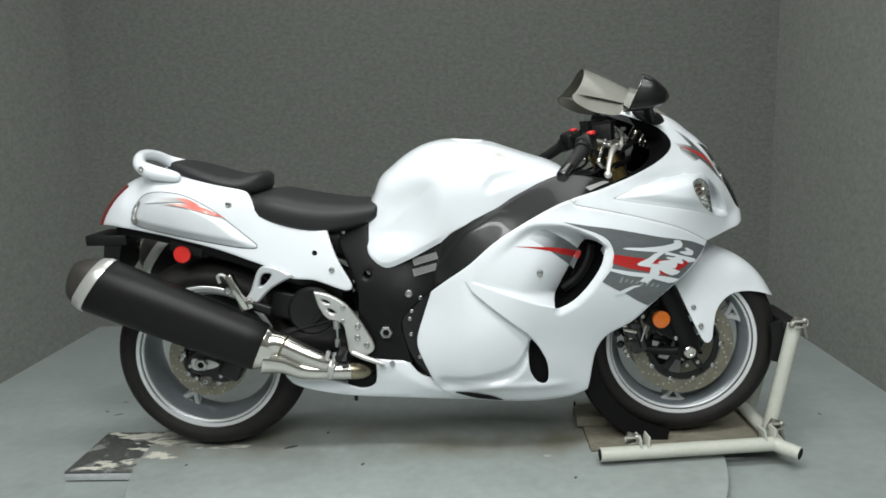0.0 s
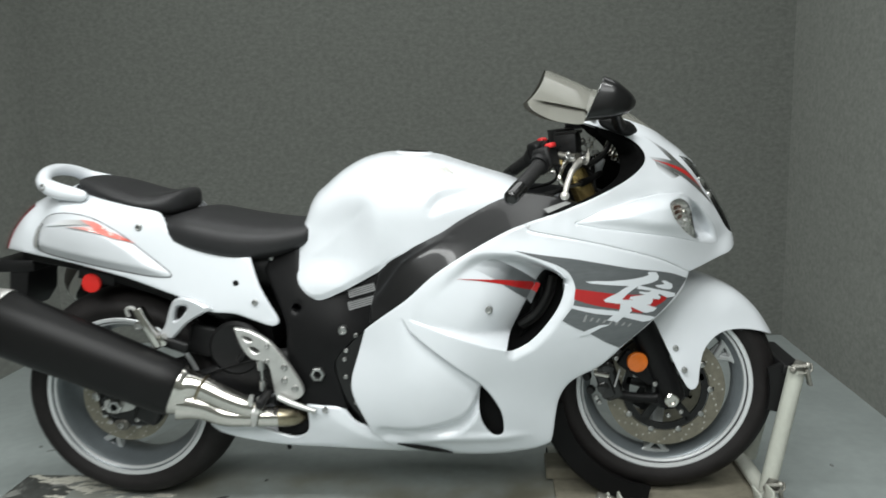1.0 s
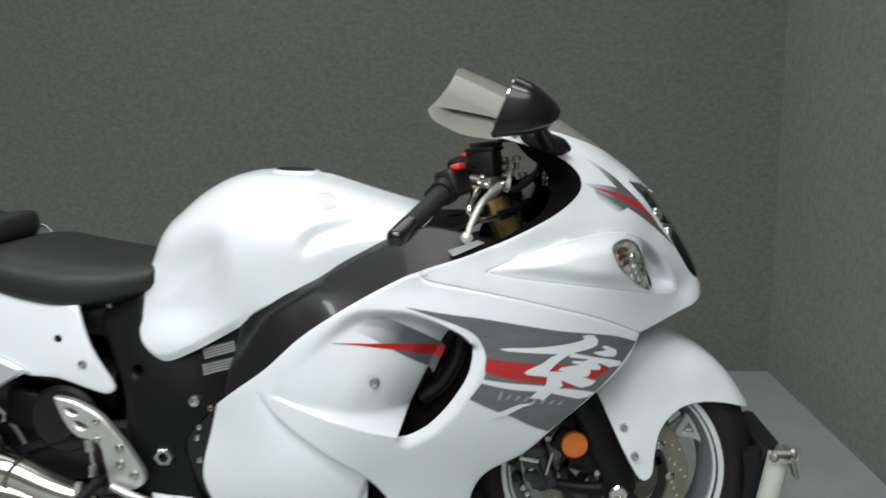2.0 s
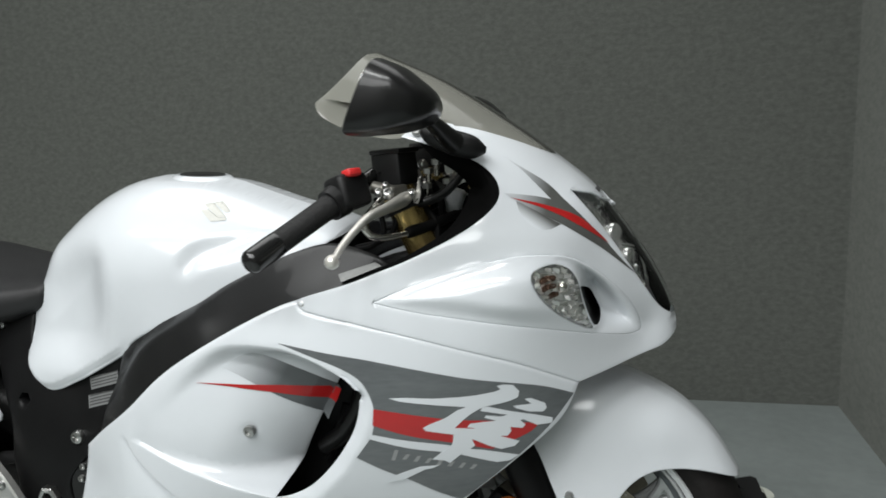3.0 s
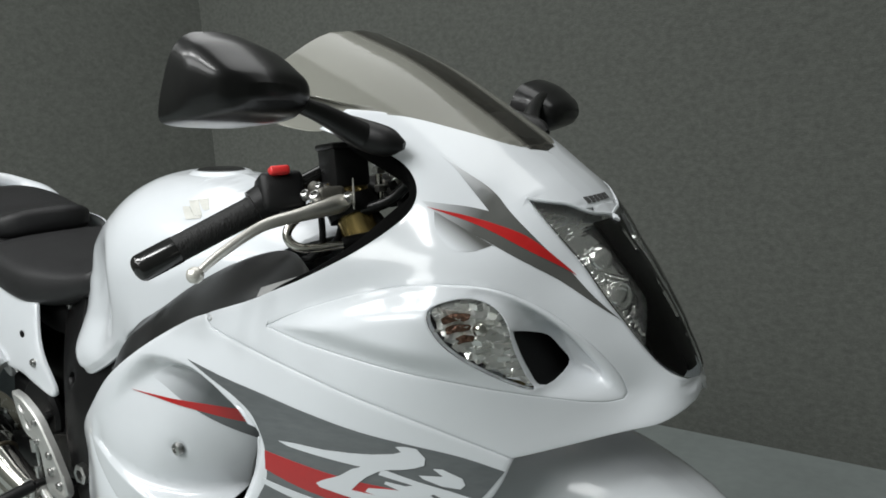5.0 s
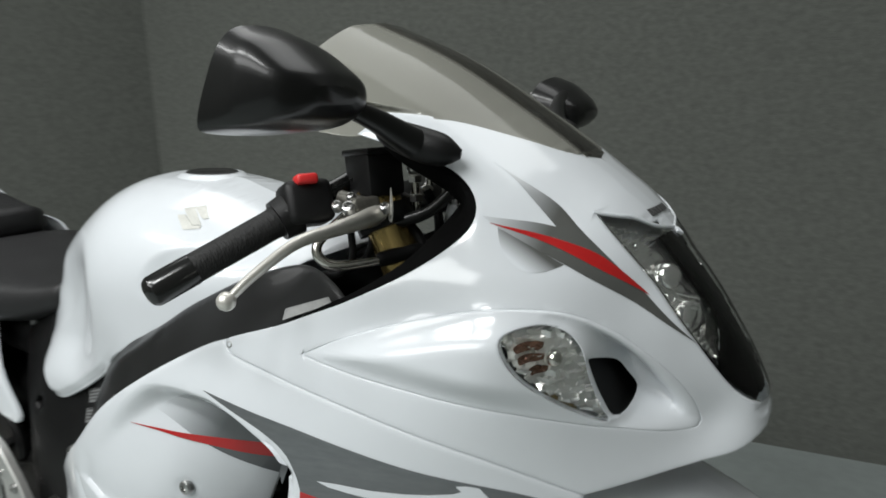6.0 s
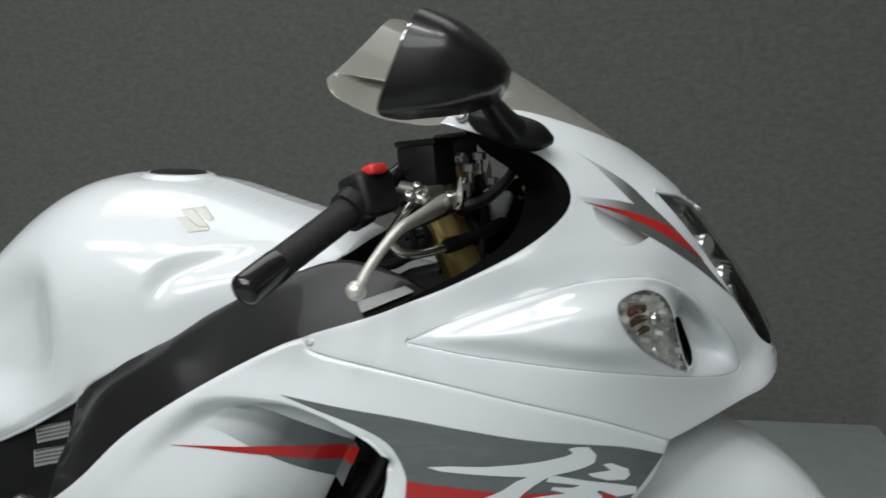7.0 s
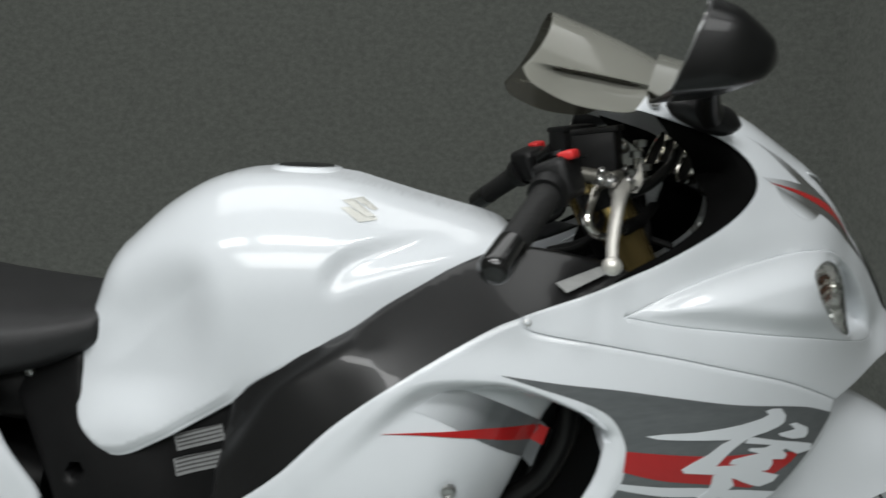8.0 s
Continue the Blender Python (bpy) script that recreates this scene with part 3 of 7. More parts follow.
SIDE = [(-0.02, 0.545), (-0.02, 0.545), (0.025, 0.58), (0.09, 0.627), (0.153, 0.682), (0.208, 0.719), (0.278, 0.758), (0.341, 0.788), (0.374, 0.799), (0.374, 0.799),
        (0.388, 0.783), (0.477, 0.764), (0.572, 0.741), (0.682, 0.705), (0.770, 0.659), (0.770, 0.659), (0.744, 0.608), (0.676, 0.547), (0.613, 0.494), (0.554, 0.438),
        (0.483, 0.398), (0.454, 0.352), (0.444, 0.298), (0.437, 0.235), (0.425, 0.212), (0.367, 0.196), (0.248, 0.186), (0.147, 0.192), (0.035, 0.208), (-0.02, 0.262),
        (-0.02, 0.262), (-0.041, 0.312), (-0.064, 0.373), (-0.063, 0.416), (-0.044, 0.475)]


def side_fairing(side):
    marks = beside(CREASE, 0.0004) + beside(CREASE, 0.003) + beside(CREASE, 0.006) + beside(CREASE, 0.011) + beside(BLADE, 0.0004) + beside(BLADE, 0.0045) + beside(BLADE, 0.009) + beside(BLADE, 0.016) + beside(LIP_TOP, 0.001) + beside(LIP_TOP, 0.008) + beside(LIP_TOP, 0.016)
    marks += [(0.285 + r * math.cos(a), 0.597 + r * math.sin(a)) for r in (0.005, 0.009, 0.013, 0.017) for a in np.arange(14) * math.pi / 7]
    g = sheet(SIDE, fairing_depth, 0.0065, [VENT, LOWER_VENT], 0.004, 0.0005, (0.0005, 0.007), lines=[marks])
    g = g if side < 0 else flip(g)
    panel = part("side_fairing", g, WHITE, BIKE, "glossy white side fairing with two air vents", 50)

    def decal(name, outline, mat, lift=0.0008, label=""):
        s = sheet(outline, lambda q: fairing_depth(q) + lift, 0.0075, (), 0.0005, 0)
        part(name, s if side < 0 else flip(s), mat, panel, label)
    decal("grey_graphic", BAND, GREY, 0.0007, "metallic grey graphic")
    decal("grey_graphic", GREY_IN, GREYFADE, 0.0007, "metallic grey graphic fading into white")
    decal("red_stripe", RED_IN, RED, 0.0012, "red stripe")
    decal("red_stripe", RED_OUT, RED, 0.0012, "red stripe")
    decal("white_stripe", STRIPE_OUT, WHITE, 0.0014)
    for stroke in (STROKE_A, STROKE_B, STROKE_C, STROKE_D, STROKE_E, STROKE_F):
        decal("brush_stroke", [p for p in stroke for _ in (0, 1)], WHITE, 0.0019, "white brush stroke")
    for k in range(8):
        x, z, h = 0.505 + 0.0155 * k, 0.5725 - 0.0040 * k, (0.0085, 0.004, 0.0045, 0.004, 0.0055, 0.004, 0.004, 0.0035)[k]
        bar_shape = [(x, z - h), (x + 0.0055, z - h - 0.001), (x + 0.0115, z + h - 0.001), (x + 0.0065, z + h)]
        decal("script_bar", [p for p in bar_shape for _ in (0, 1)], SCRIPT, 0.0012)
    y = float(fairing_depth(np.array([(0.285, 0.597)]))[0])
    part("fairing_bolt", bolt((0.285, side * (y + 0.0022), 0.597), 0.0098, (0, side, 0)), BOLT, panel, "zinc fairing bolt")
    part("dark_slot", (lambda s: s if side < 0 else flip(s))(sheet([(0.04, 0.228), (0.04, 0.228), (0.09, 0.224), (0.145, 0.208), (0.18, 0.19), (0.18, 0.19), (0.11, 0.198), (0.07, 0.214)],
         lambda q: fairing_depth(q) + 0.005, 0.007, (), 0.0055, 0)), CONTACT, panel, "narrow black slot")


BAND = [(0.349, 0.740), (0.349, 0.740), (0.413, 0.728), (0.484, 0.717), (0.550, 0.703), (0.618, 0.687), (0.711, 0.667), (0.763, 0.645), (0.763, 0.645), (0.736, 0.609), (0.705, 0.577),
        (0.672, 0.547), (0.640, 0.519), (0.610, 0.494), (0.597, 0.484), (0.597, 0.484), (0.563, 0.503), (0.528, 0.527), (0.493, 0.546), (0.456, 0.570), (0.456, 0.570), (0.466, 0.583),
        (0.483, 0.610), (0.487, 0.648), (0.478, 0.676), (0.464, 0.693), (0.436, 0.708), (0.389, 0.725)]
RED_OUT = [(0.487, 0.647), (0.487, 0.647), (0.590, 0.626), (0.651, 0.618), (0.714, 0.606), (0.714, 0.606), (0.704, 0.596), (0.683, 0.586), (0.647, 0.572), (0.647, 0.572), (0.596, 0.587),
           (0.531, 0.604), (0.484, 0.622), (0.484, 0.622)]
STRIPE_OUT = [(0.478, 0.608), (0.478, 0.608), (0.531, 0.595), (0.591, 0.583), (0.632, 0.568), (0.672, 0.556), (0.672, 0.556), (0.668, 0.549), (0.668, 0.549), (0.632, 0.560), (0.586, 0.572),
              (0.531, 0.583), (0.473, 0.602), (0.473, 0.602)]
STROKE_A = [(0.510, 0.663), (0.533, 0.663), (0.570, 0.660), (0.606, 0.660), (0.630, 0.661), (0.654, 0.664), (0.663, 0.667), (0.658, 0.673), (0.668, 0.674), (0.680, 0.672), (0.688, 0.661), (0.686, 0.652), (0.676, 0.648), (0.662, 0.645), (0.644, 0.643), (0.634, 0.640), (0.620, 0.632), (0.610, 0.624), (0.600, 0.614), (0.597, 0.611), (0.558, 0.610), (0.554, 0.615), (0.563, 0.620), (0.586, 0.629), (0.603, 0.640), (0.615, 0.644), (0.586, 0.648), (0.546, 0.654), (0.523, 0.658)]
STROKE_B = [(0.679, 0.639), (0.704, 0.639), (0.695, 0.648), (0.704, 0.648), (0.723, 0.637), (0.725, 0.629), (0.720, 0.624), (0.701, 0.627), (0.683, 0.635)]
STROKE_C = [(0.637, 0.641), (0.644, 0.642), (0.676, 0.631), (0.709, 0.621), (0.733, 0.612), (0.732, 0.604), (0.711, 0.604), (0.705, 0.608), (0.692, 0.616), (0.688, 0.615), (0.695, 0.607), (0.691, 0.602), (0.674, 0.606), (0.675, 0.599), (0.670, 0.592), (0.659, 0.593), (0.686, 0.581), (0.679, 0.574), (0.660, 0.571), (0.646, 0.577), (0.624, 0.590), (0.597, 0.601), (0.558, 0.610), (0.597, 0.612), (0.628, 0.608), (0.615, 0.612), (0.619, 0.617), (0.638, 0.618), (0.655, 0.618), (0.639, 0.625), (0.641, 0.628), (0.662, 0.624), (0.671, 0.626), (0.634, 0.636)]
STROKE_D = [(0.595, 0.601), (0.619, 0.594), (0.624, 0.581), (0.619, 0.577), (0.604, 0.568), (0.587, 0.554), (0.580, 0.559), (0.563, 0.562), (0.576, 0.573), (0.590, 0.580), (0.594, 0.591)]
STROKE_E = [(0.614, 0.576), (0.635, 0.572), (0.684, 0.558), (0.671, 0.550), (0.653, 0.549), (0.628, 0.558), (0.604, 0.567)]
STROKE_F = [(0.571, 0.551), (0.563, 0.547), (0.551, 0.545), (0.518, 0.528), (0.495, 0.525), (0.505, 0.536), (0.525, 0.544), (0.546, 0.551)]
GREY_IN = [(0.249, 0.698), (0.249, 0.698), (0.293, 0.718), (0.322, 0.708), (0.364, 0.686), (0.404, 0.661), (0.404, 0.661), (0.382, 0.613), (0.382, 0.613), (0.354, 0.632), (0.325, 0.652),
           (0.299, 0.670), (0.275, 0.685)]
RED_IN = [(0.213, 0.676), (0.213, 0.676), (0.268, 0.672), (0.330, 0.667), (0.405, 0.661), (0.405, 0.661), (0.396, 0.641), (0.396, 0.641), (0.364, 0.646), (0.321, 0.657), (0.268, 0.668)]
def sunk(outline):
    q = np.array(outline)
    return [(float(x + 0.10 * c), float(z - 0.36 * c)) for (x, z), c in zip(outline, vent_curl(q))]


GREY_IN, RED_IN = sunk(GREY_IN), sunk(RED_IN)
GREYFADE = faded("grey_fade_decal", (0.105, 0.113, 0.118), PAINT, (0.25, 0, 0.71), (0.34, 0, 0.66))
for hand in (-1, 1):
    side_fairing(hand)

# black ducts seen through the vents
for hand in (-1, 1):
    duct = sheet([(0.20, 0.42), (0.42, 0.46), (0.53, 0.62), (0.52, 0.70), (0.42, 0.74), (0.26, 0.66)], lambda q: np.full(len(q), 0.135), 0.03, (), 0.01, 0)
    duct = duct if hand < 0 else flip(duct)
    fins = [tube([(0.36 + 0.022 * k, hand * 0.15, 0.50 + 0.028 * k), (0.385 + 0.022 * k, hand * 0.165, 0.55 + 0.026 * k), (0.40 + 0.02 * k, hand * 0.155, 0.60 + 0.022 * k)], 0.008, 8) for k in range(4)]
    deep = part("radiator_duct", duct, PLASTIC, BIKE, "black radiator duct behind the vent")
    for fin in fins:
        part("duct_fin", fin, CONTACT, deep)
    part("radiator_hose", tube([(0.36, hand * 0.165, 0.53), (0.40, hand * 0.172, 0.56), (0.43, hand * 0.172, 0.61), (0.44, hand * 0.165, 0.655)], 0.015, 14), SATIN, deep, "black radiator hose")
    part("duct_bolt", bolt((0.432, hand * 0.178, 0.605), 0.007, (0, hand, 0)), BOLT, BIKE)
    low = sheet([(0.22, 0.24), (0.34, 0.24), (0.34, 0.40), (0.22, 0.42)], lambda q: np.full(len(q), 0.18), 0.03, (), 0.01, 0)
    part("lower_duct", low if hand < 0 else flip(low), CONTACT, BIKE, "black duct behind the lower vent")

# belly pan
BELLY = [(-0.196, 0.329), (-0.196, 0.329), (-0.098, 0.324), (-0.098, 0.324), (-0.066, 0.284), (-0.026, 0.268), (0.05, 0.235), (0.2, 0.215), (0.36, 0.215), (0.43, 0.225), (0.43, 0.225),
         (0.40, 0.195), (0.30, 0.178), (0.15, 0.180), (0.0, 0.192), (-0.15, 0.198), (-0.278, 0.205), (-0.39, 0.222), (-0.455, 0.245), (-0.484, 0.283), (-0.484, 0.283), (-0.42, 0.279),
         (-0.363, 0.268), (-0.318, 0.255), (-0.278, 0.240), (-0.239, 0.231), (-0.205, 0.245), (-0.196, 0.275)]
pan = sheet(BELLY, lambda q: np.minimum(FAIRING(q), 0.20) - 0.004, 0.011, (), 0.004, 0.004)
belly = part("belly_pan", merge(pan, flip(pan), skin([[(x, y, z + 0.01 * (abs(y) / 0.15) ** 2) for y in np.linspace(-0.15, 0.15, 9)] + [(x, y, z + 0.006 + 0.01 * (abs(y) / 0.15) ** 2) for y in np.linspace(0.15, -0.15, 9)]
             for x, z in ((-0.44, 0.235), (-0.3, 0.205), (-0.1, 0.188), (0.1, 0.18), (0.3, 0.176), (0.42, 0.2))])), WHITE, BIKE, "white belly pan under the engine")
for x, z in ((-0.176, 0.316), (-0.145, 0.318)):
    part("pan_bolt", bolt((x, -0.199, z), 0.008), BOLT, belly, "zinc bolt")
part("drain_stub", tube([(-0.272, -0.12, 0.21), (-0.272, -0.12, 0.175)], 0.006, 8), PLASTIC, BIKE, "short black drain tube")

# ---- upper cowl with pods, lamps and screen ----
POD = [(0.488, 0.797), (0.488, 0.797), (0.545, 0.821), (0.625, 0.845), (0.69, 0.856), (0.745, 0.851), (0.783, 0.831), (0.823, 0.793), (0.852, 0.752), (0.863, 0.720), (0.858, 0.713), (0.836, 0.715),
       (0.79, 0.730), (0.715, 0.754), (0.63, 0.771), (0.55, 0.784)]
SIGNAL = [(0.709, 0.828), (0.717, 0.838), (0.739, 0.841), (0.758, 0.831), (0.770, 0.812), (0.776, 0.784), (0.785, 0.752), (0.791, 0.738), (0.779, 0.742), (0.751, 0.764), (0.722, 0.797)]
FRONT_EDGE = smooth([(0.739, 0.841), (0.758, 0.831), (0.770, 0.812), (0.776, 0.784), (0.785, 0.752), (0.791, 0.738)], 6)
INTAKE = [(0.7735, 0.8035), (0.7790, 0.7985), (0.7865, 0.7860), (0.7932, 0.7690), (0.7990, 0.7545), (0.8012, 0.7455), (0.7995, 0.7395), (0.7945, 0.7385), (0.7892, 0.7455), (0.7835, 0.7620), (0.7790, 0.7775), (0.7752, 0.7930)]
COWL = [(0.374, 0.799), (0.374, 0.799), (0.388, 0.804), (0.45, 0.822), (0.488, 0.836), (0.543, 0.857), (0.608, 0.888), (0.648, 0.916), (0.661, 0.938), (0.652, 0.962), (0.623, 0.986), (0.573, 1.006),
        (0.519, 1.024), (0.519, 1.024), (0.542, 1.046), (0.542, 1.046), (0.599, 1.037), (0.665, 1.015), (0.714, 0.993), (0.737, 0.9785), (0.737, 0.9785), (0.765, 0.956), (0.792, 0.932), (0.818, 0.9035),
        (0.818, 0.9035), (0.789, 0.9258), (0.757, 0.936), (0.757, 0.936), (0.793, 0.893), (0.829, 0.841), (0.865, 0.784), (0.892, 0.744), (0.9185, 0.724), (0.9185, 0.724), (0.9215, 0.706), (0.914, 0.696),
        (0.895, 0.685), (0.867, 0.680), (0.83, 0.673), (0.770, 0.660), (0.770, 0.660), (0.682, 0.706), (0.572, 0.742), (0.477, 0.765), (0.388, 0.784)]


POD_RING = ring(POD, 0.01)


def pod_depth(q):
    """The teardrop bulges behind the signal; in front of it a bowl falls steeply to the air intake."""
    edge = gap(POD_RING, q)
    w = FAIRING(q) + 0.013 * ease(edge / 0.035) * ease((0.80 - q[:, 0]) / 0.12)
    front = q[:, 0] > np.interp(-q[:, 1], -FRONT_EDGE[:, 1], FRONT_EDGE[:, 0])
    s = np.where(front, gap(FRONT_EDGE, q, False), 0)
    return w - 0.070 * ease(s / 0.017) * np.exp(-(s / 0.046) ** 2) * ease(edge / 0.026)


def facets(q, wide, high, slope, lean=0.25):
    """Relief of moulded reflector facets: each cell tilts its own way."""
    u, v = q[:, 0] / wide, (q[:, 1] + lean * q[:, 0]) / high
    i, j = np.floor(u + 0.5 * (np.floor(v) % 2)), np.floor(v)
    a = (np.sin(i * 12.9898 + j * 78.233) * 43758.5) % 1 - 0.5
    b = (np.sin(i * 39.346 + j * 11.135) * 24634.6) % 1 - 0.35
    return 2 * slope * (a * wide * ((u + 0.5 * (j % 2)) % 1 - 0.5) + b * high * (v % 1 - 0.5))


def cowl_depth(q):
    """The nose cowl lies in a shallow valley along the top of the pod."""
    over = q[:, 1] - np.interp(q[:, 0], (0.488, 0.545, 0.625, 0.69, 0.745, 0.783, 0.823, 0.852), (0.797, 0.821, 0.845, 0.856, 0.851, 0.831, 0.793, 0.752))
    return FAIRING(q) - 0.0045 * (1 - ease(gap(POD_RING, q) / 0.036)) * ease((over + 0.002) / 0.004) * ease((q[:, 0] - 0.50) / 0.08) * (1 - ease((q[:, 0] - 0.79) / 0.06))


shell = sheet(COWL, cowl_depth, 0.0075, [POD], 0.0035, 0.0011, (0.0005, 0.0011, 0.007), both=True, seam=FAIRING.ridge)
cowl = part("upper_cowl", shell, WHITE, BIKE, "glossy white nose cowl", 55)
for hand in (-1, 1):
    own = (lambda g: g) if hand < 0 else flip
    pod = part("lamp_pod", own(sheet(POD, pod_depth, 0.0042, [SIGNAL, INTAKE], 0.006, 0.0016, (0.0008, 0.0016, 0.004), lines=[[tuple(p) for k in (0.004, 0.0075, 0.0115, 0.0155) for p in FRONT_EDGE + np.array((k, k * 0.3))]])), WHITE, BIKE, "white teardrop pod", 55)
    part("signal_lens", own(sheet(SIGNAL, lambda q: pod_depth(q) + 0.001 + 0.006 * ease(gap(ring(SIGNAL, 0.01), q) / 0.015), 0.005, (), 0.002, 0.0015)), CLEAR, pod, "clear turn signal lens")
    part("signal_reflector", own(sheet(SIGNAL, lambda q: pod_depth(q) - 0.012 + facets(q, 0.010, 0.0075, 1.1), 0.0016, (), 0.004, 0)), FACET, pod, "faceted silver reflector", 20)
    # brown slats paint the amber bulb's reflection onto the reflector
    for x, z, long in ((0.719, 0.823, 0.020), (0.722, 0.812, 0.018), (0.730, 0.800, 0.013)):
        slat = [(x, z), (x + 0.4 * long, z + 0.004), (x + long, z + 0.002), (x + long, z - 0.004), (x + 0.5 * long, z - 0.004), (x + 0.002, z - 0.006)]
        part("bulb_reflection", own(sheet(slat, lambda q: pod_depth(q) - 0.008 + facets(q, 0.006, 0.004, 0.8), 0.002, (), 0.002, 0)), AMBERED, pod, "brown slat painted as a bulb reflection", 20)
    y = float(pod_depth(np.array([(0.748, 0.808)]))[0]) - 0.010
    part("signal_bulb", turned([(0, -0.006), (0.007, -0.006), (0.0085, 0.0), (0.007, 0.005), (0.003, 0.008), (0, 0.0085)], aim((0.748, hand * y, 0.808), (0.4, hand, 0.1)), 18), CHROME, pod, "silvered bulb")
    part("air_intake", own(sheet(INTAKE, lambda q: FAIRING(q) - 0.135, 0.008, (), 0.01, 0)), CONTACT, cowl, "dark ram-air intake")
    part("intake_wall", own(skin([[(x, -(float(pod_depth(np.array([(x, z)]))[0]) - 0.0062), z) for x, z in ring(INTAKE, 0.0042)], [(x, -(float(FAIRING(np.array([(x, z)]))[0]) - 0.137), z) for x, z in ring(INTAKE, 0.0042)]], False)), CONTACT, cowl)

    def nose_decal(name, outline, mat, lift, label):
        part(name, own(sheet(outline, lambda q: cowl_depth(q) + lift, 0.007, (), 0.0005, 0)), mat, cowl, label)
    nose_decal("nose_band", [(0.661, 0.990), (0.661, 0.990), (0.689, 0.969), (0.731, 0.926), (0.731, 0.926), (0.708, 0.933), (0.668, 0.9405), (0.668, 0.9405), (0.69, 0.926), (0.72, 0.908), (0.756, 0.886),
                             (0.80, 0.852), (0.855, 0.801), (0.855, 0.801), (0.829, 0.832), (0.798, 0.871), (0.775, 0.898), (0.749, 0.924), (0.718, 0.953)], NOSEFADE, 0.0007, "metallic grey nose graphic")
    nose_decal("nose_shade", [(0.684, 0.929), (0.684, 0.929), (0.69, 0.926), (0.72, 0.908), (0.746, 0.892), (0.746, 0.892), (0.729, 0.887), (0.710, 0.892), (0.692, 0.910)], NOSESHADE, 0.0006, "sprayed edge of the nose graphic")
    nose_decal("nose_stripe", [(0.676, 0.934), (0.676, 0.934), (0.717, 0.922), (0.761, 0.904), (0.786, 0.885), (0.814, 0.853), (0.814, 0.853), (0.788, 0.8745), (0.751, 0.900), (0.717, 0.9175)], RED, 0.0012, "red stripe")
    part("cowl_screw", bolt((0.541, hand * 0.172, 1.031), 0.0075, (0.1, hand, 0.3)), BOLT, cowl, "zinc screw")
    part("cowl_clip", bolt((0.381, hand * 0.260, 0.794), 0.0055, (0, hand, 0.3), 0.002), BOLT, cowl, "small recessed screw")
for k, (y0, y1) in enumerate(((-0.033, -0.025), (-0.022, -0.014), (-0.011, -0.003), (0.000, 0.008), (0.011, 0.019), (0.022, 0.025))):
    rows = []
    for y in np.linspace(y0, y1, 4):
        line = []
        for s in (0.0, 0.25, 0.5, 0.75, 1.0):
            z = 0.9300 - 0.0066 * s
            lo, hi = 0.70, 0.93
            for _ in range(24):
                x = (lo + hi) / 2
                lo, hi = (x, hi) if float(FAIRING(np.array([(x, z)]))[0]) > abs(y) else (lo, x)
            line.append((x + 0.0007, y, z + 0.0007))
        rows.append(line)
    rows = np.array(rows)
    low = rows - np.array((0.0006, 0, 0.0006))
    flat_ring = [np.vstack([rows[i], low[i][::-1]]) for i in range(4)]
    part("brand_bar", skin(flat_ring), BARS, cowl, "dark bar of lettering")

HEAD = [(0.757, 0.936), (0.757, 0.936), (0.789, 0.9253), (0.818, 0.902), (0.818, 0.902), (0.835, 0.88), (0.88, 0.815), (0.905, 0.768), (0.917, 0.737), (0.9185, 0.725), (0.9185, 0.725), (0.892, 0.746),
        (0.865, 0.786), (0.829, 0.843), (0.793, 0.895)]
lens = part("headlight_lens", sheet(HEAD, lambda q: FAIRING(q) - 0.001, 0.006, (), 0.0025, 0.001, (0.0006, 0.002), both=True, seam=FAIRING.ridge), CLEAR, cowl, "clear headlight lens", 60)
EYELINE = [(0.812, 0.905), (0.826, 0.888), (0.842, 0.866), (0.853, 0.850), (0.864, 0.838), (0.871, 0.820), (0.876, 0.803), (0.879, 0.779)]
MASK = EYELINE[:1] + EYELINE + EYELINE[-1:] + [(0.893, 0.751), (0.912, 0.731), (0.912, 0.731), (0.9135, 0.740), (0.902, 0.767), (0.877, 0.814), (0.834, 0.878), (0.824, 0.893)]
BOWL = [(0.757, 0.941), (0.757, 0.941), (0.790, 0.928), (0.818, 0.909), (0.818, 0.909)] + [(x + 0.003, z - 0.001) for x, z in EYELINE] + [(0.880, 0.770), (0.880, 0.770), (0.865, 0.788), (0.829, 0.845), (0.793, 0.897)]
BOWL_LEFT = np.array([(0.757, 0.936), (0.793, 0.895), (0.829, 0.843), (0.865, 0.786), (0.879, 0.766)])


SINK = np.array((0.011, 0.007))


def bowl_depth(q):
    """The chrome bowl behind the lens: fluted beside the cowl, two hollows parted by a ledge."""
    q = q + SINK
    d = gap(BOWL_LEFT, q, False)
    flutes = 0.0018 * np.sin((q[:, 0] * 0.57 - q[:, 1] * 0.82) * 2 * np.pi / 0.0062) * (1 - ease((d - 0.008) / 0.010))
    hollow = 0.012 * ease(d / 0.02) * ease(np.abs(q[:, 1] - 0.848 + 0.4 * (q[:, 0] - 0.85)) / 0.016)
    return np.maximum(FAIRING(q) - 0.001 - hollow + flutes + facets(q, 0.014, 0.010, 1.0, 0.8), 0.002)


def behind_lens(x, z, d, hand):
    """The point at a depth under the lens, square to it."""
    w = lambda a, b: float(FAIRING(np.array([(a, b)]))[0])
    n = Vector(((w(x - 0.004, z) - w(x + 0.004, z)) / 0.008, 1, (w(x, z - 0.004) - w(x, z + 0.004)) / 0.008)).normalized()
    p = Vector((x, w(x, z), z)) - n * d
    return Vector((p.x, hand * p.y, p.z))


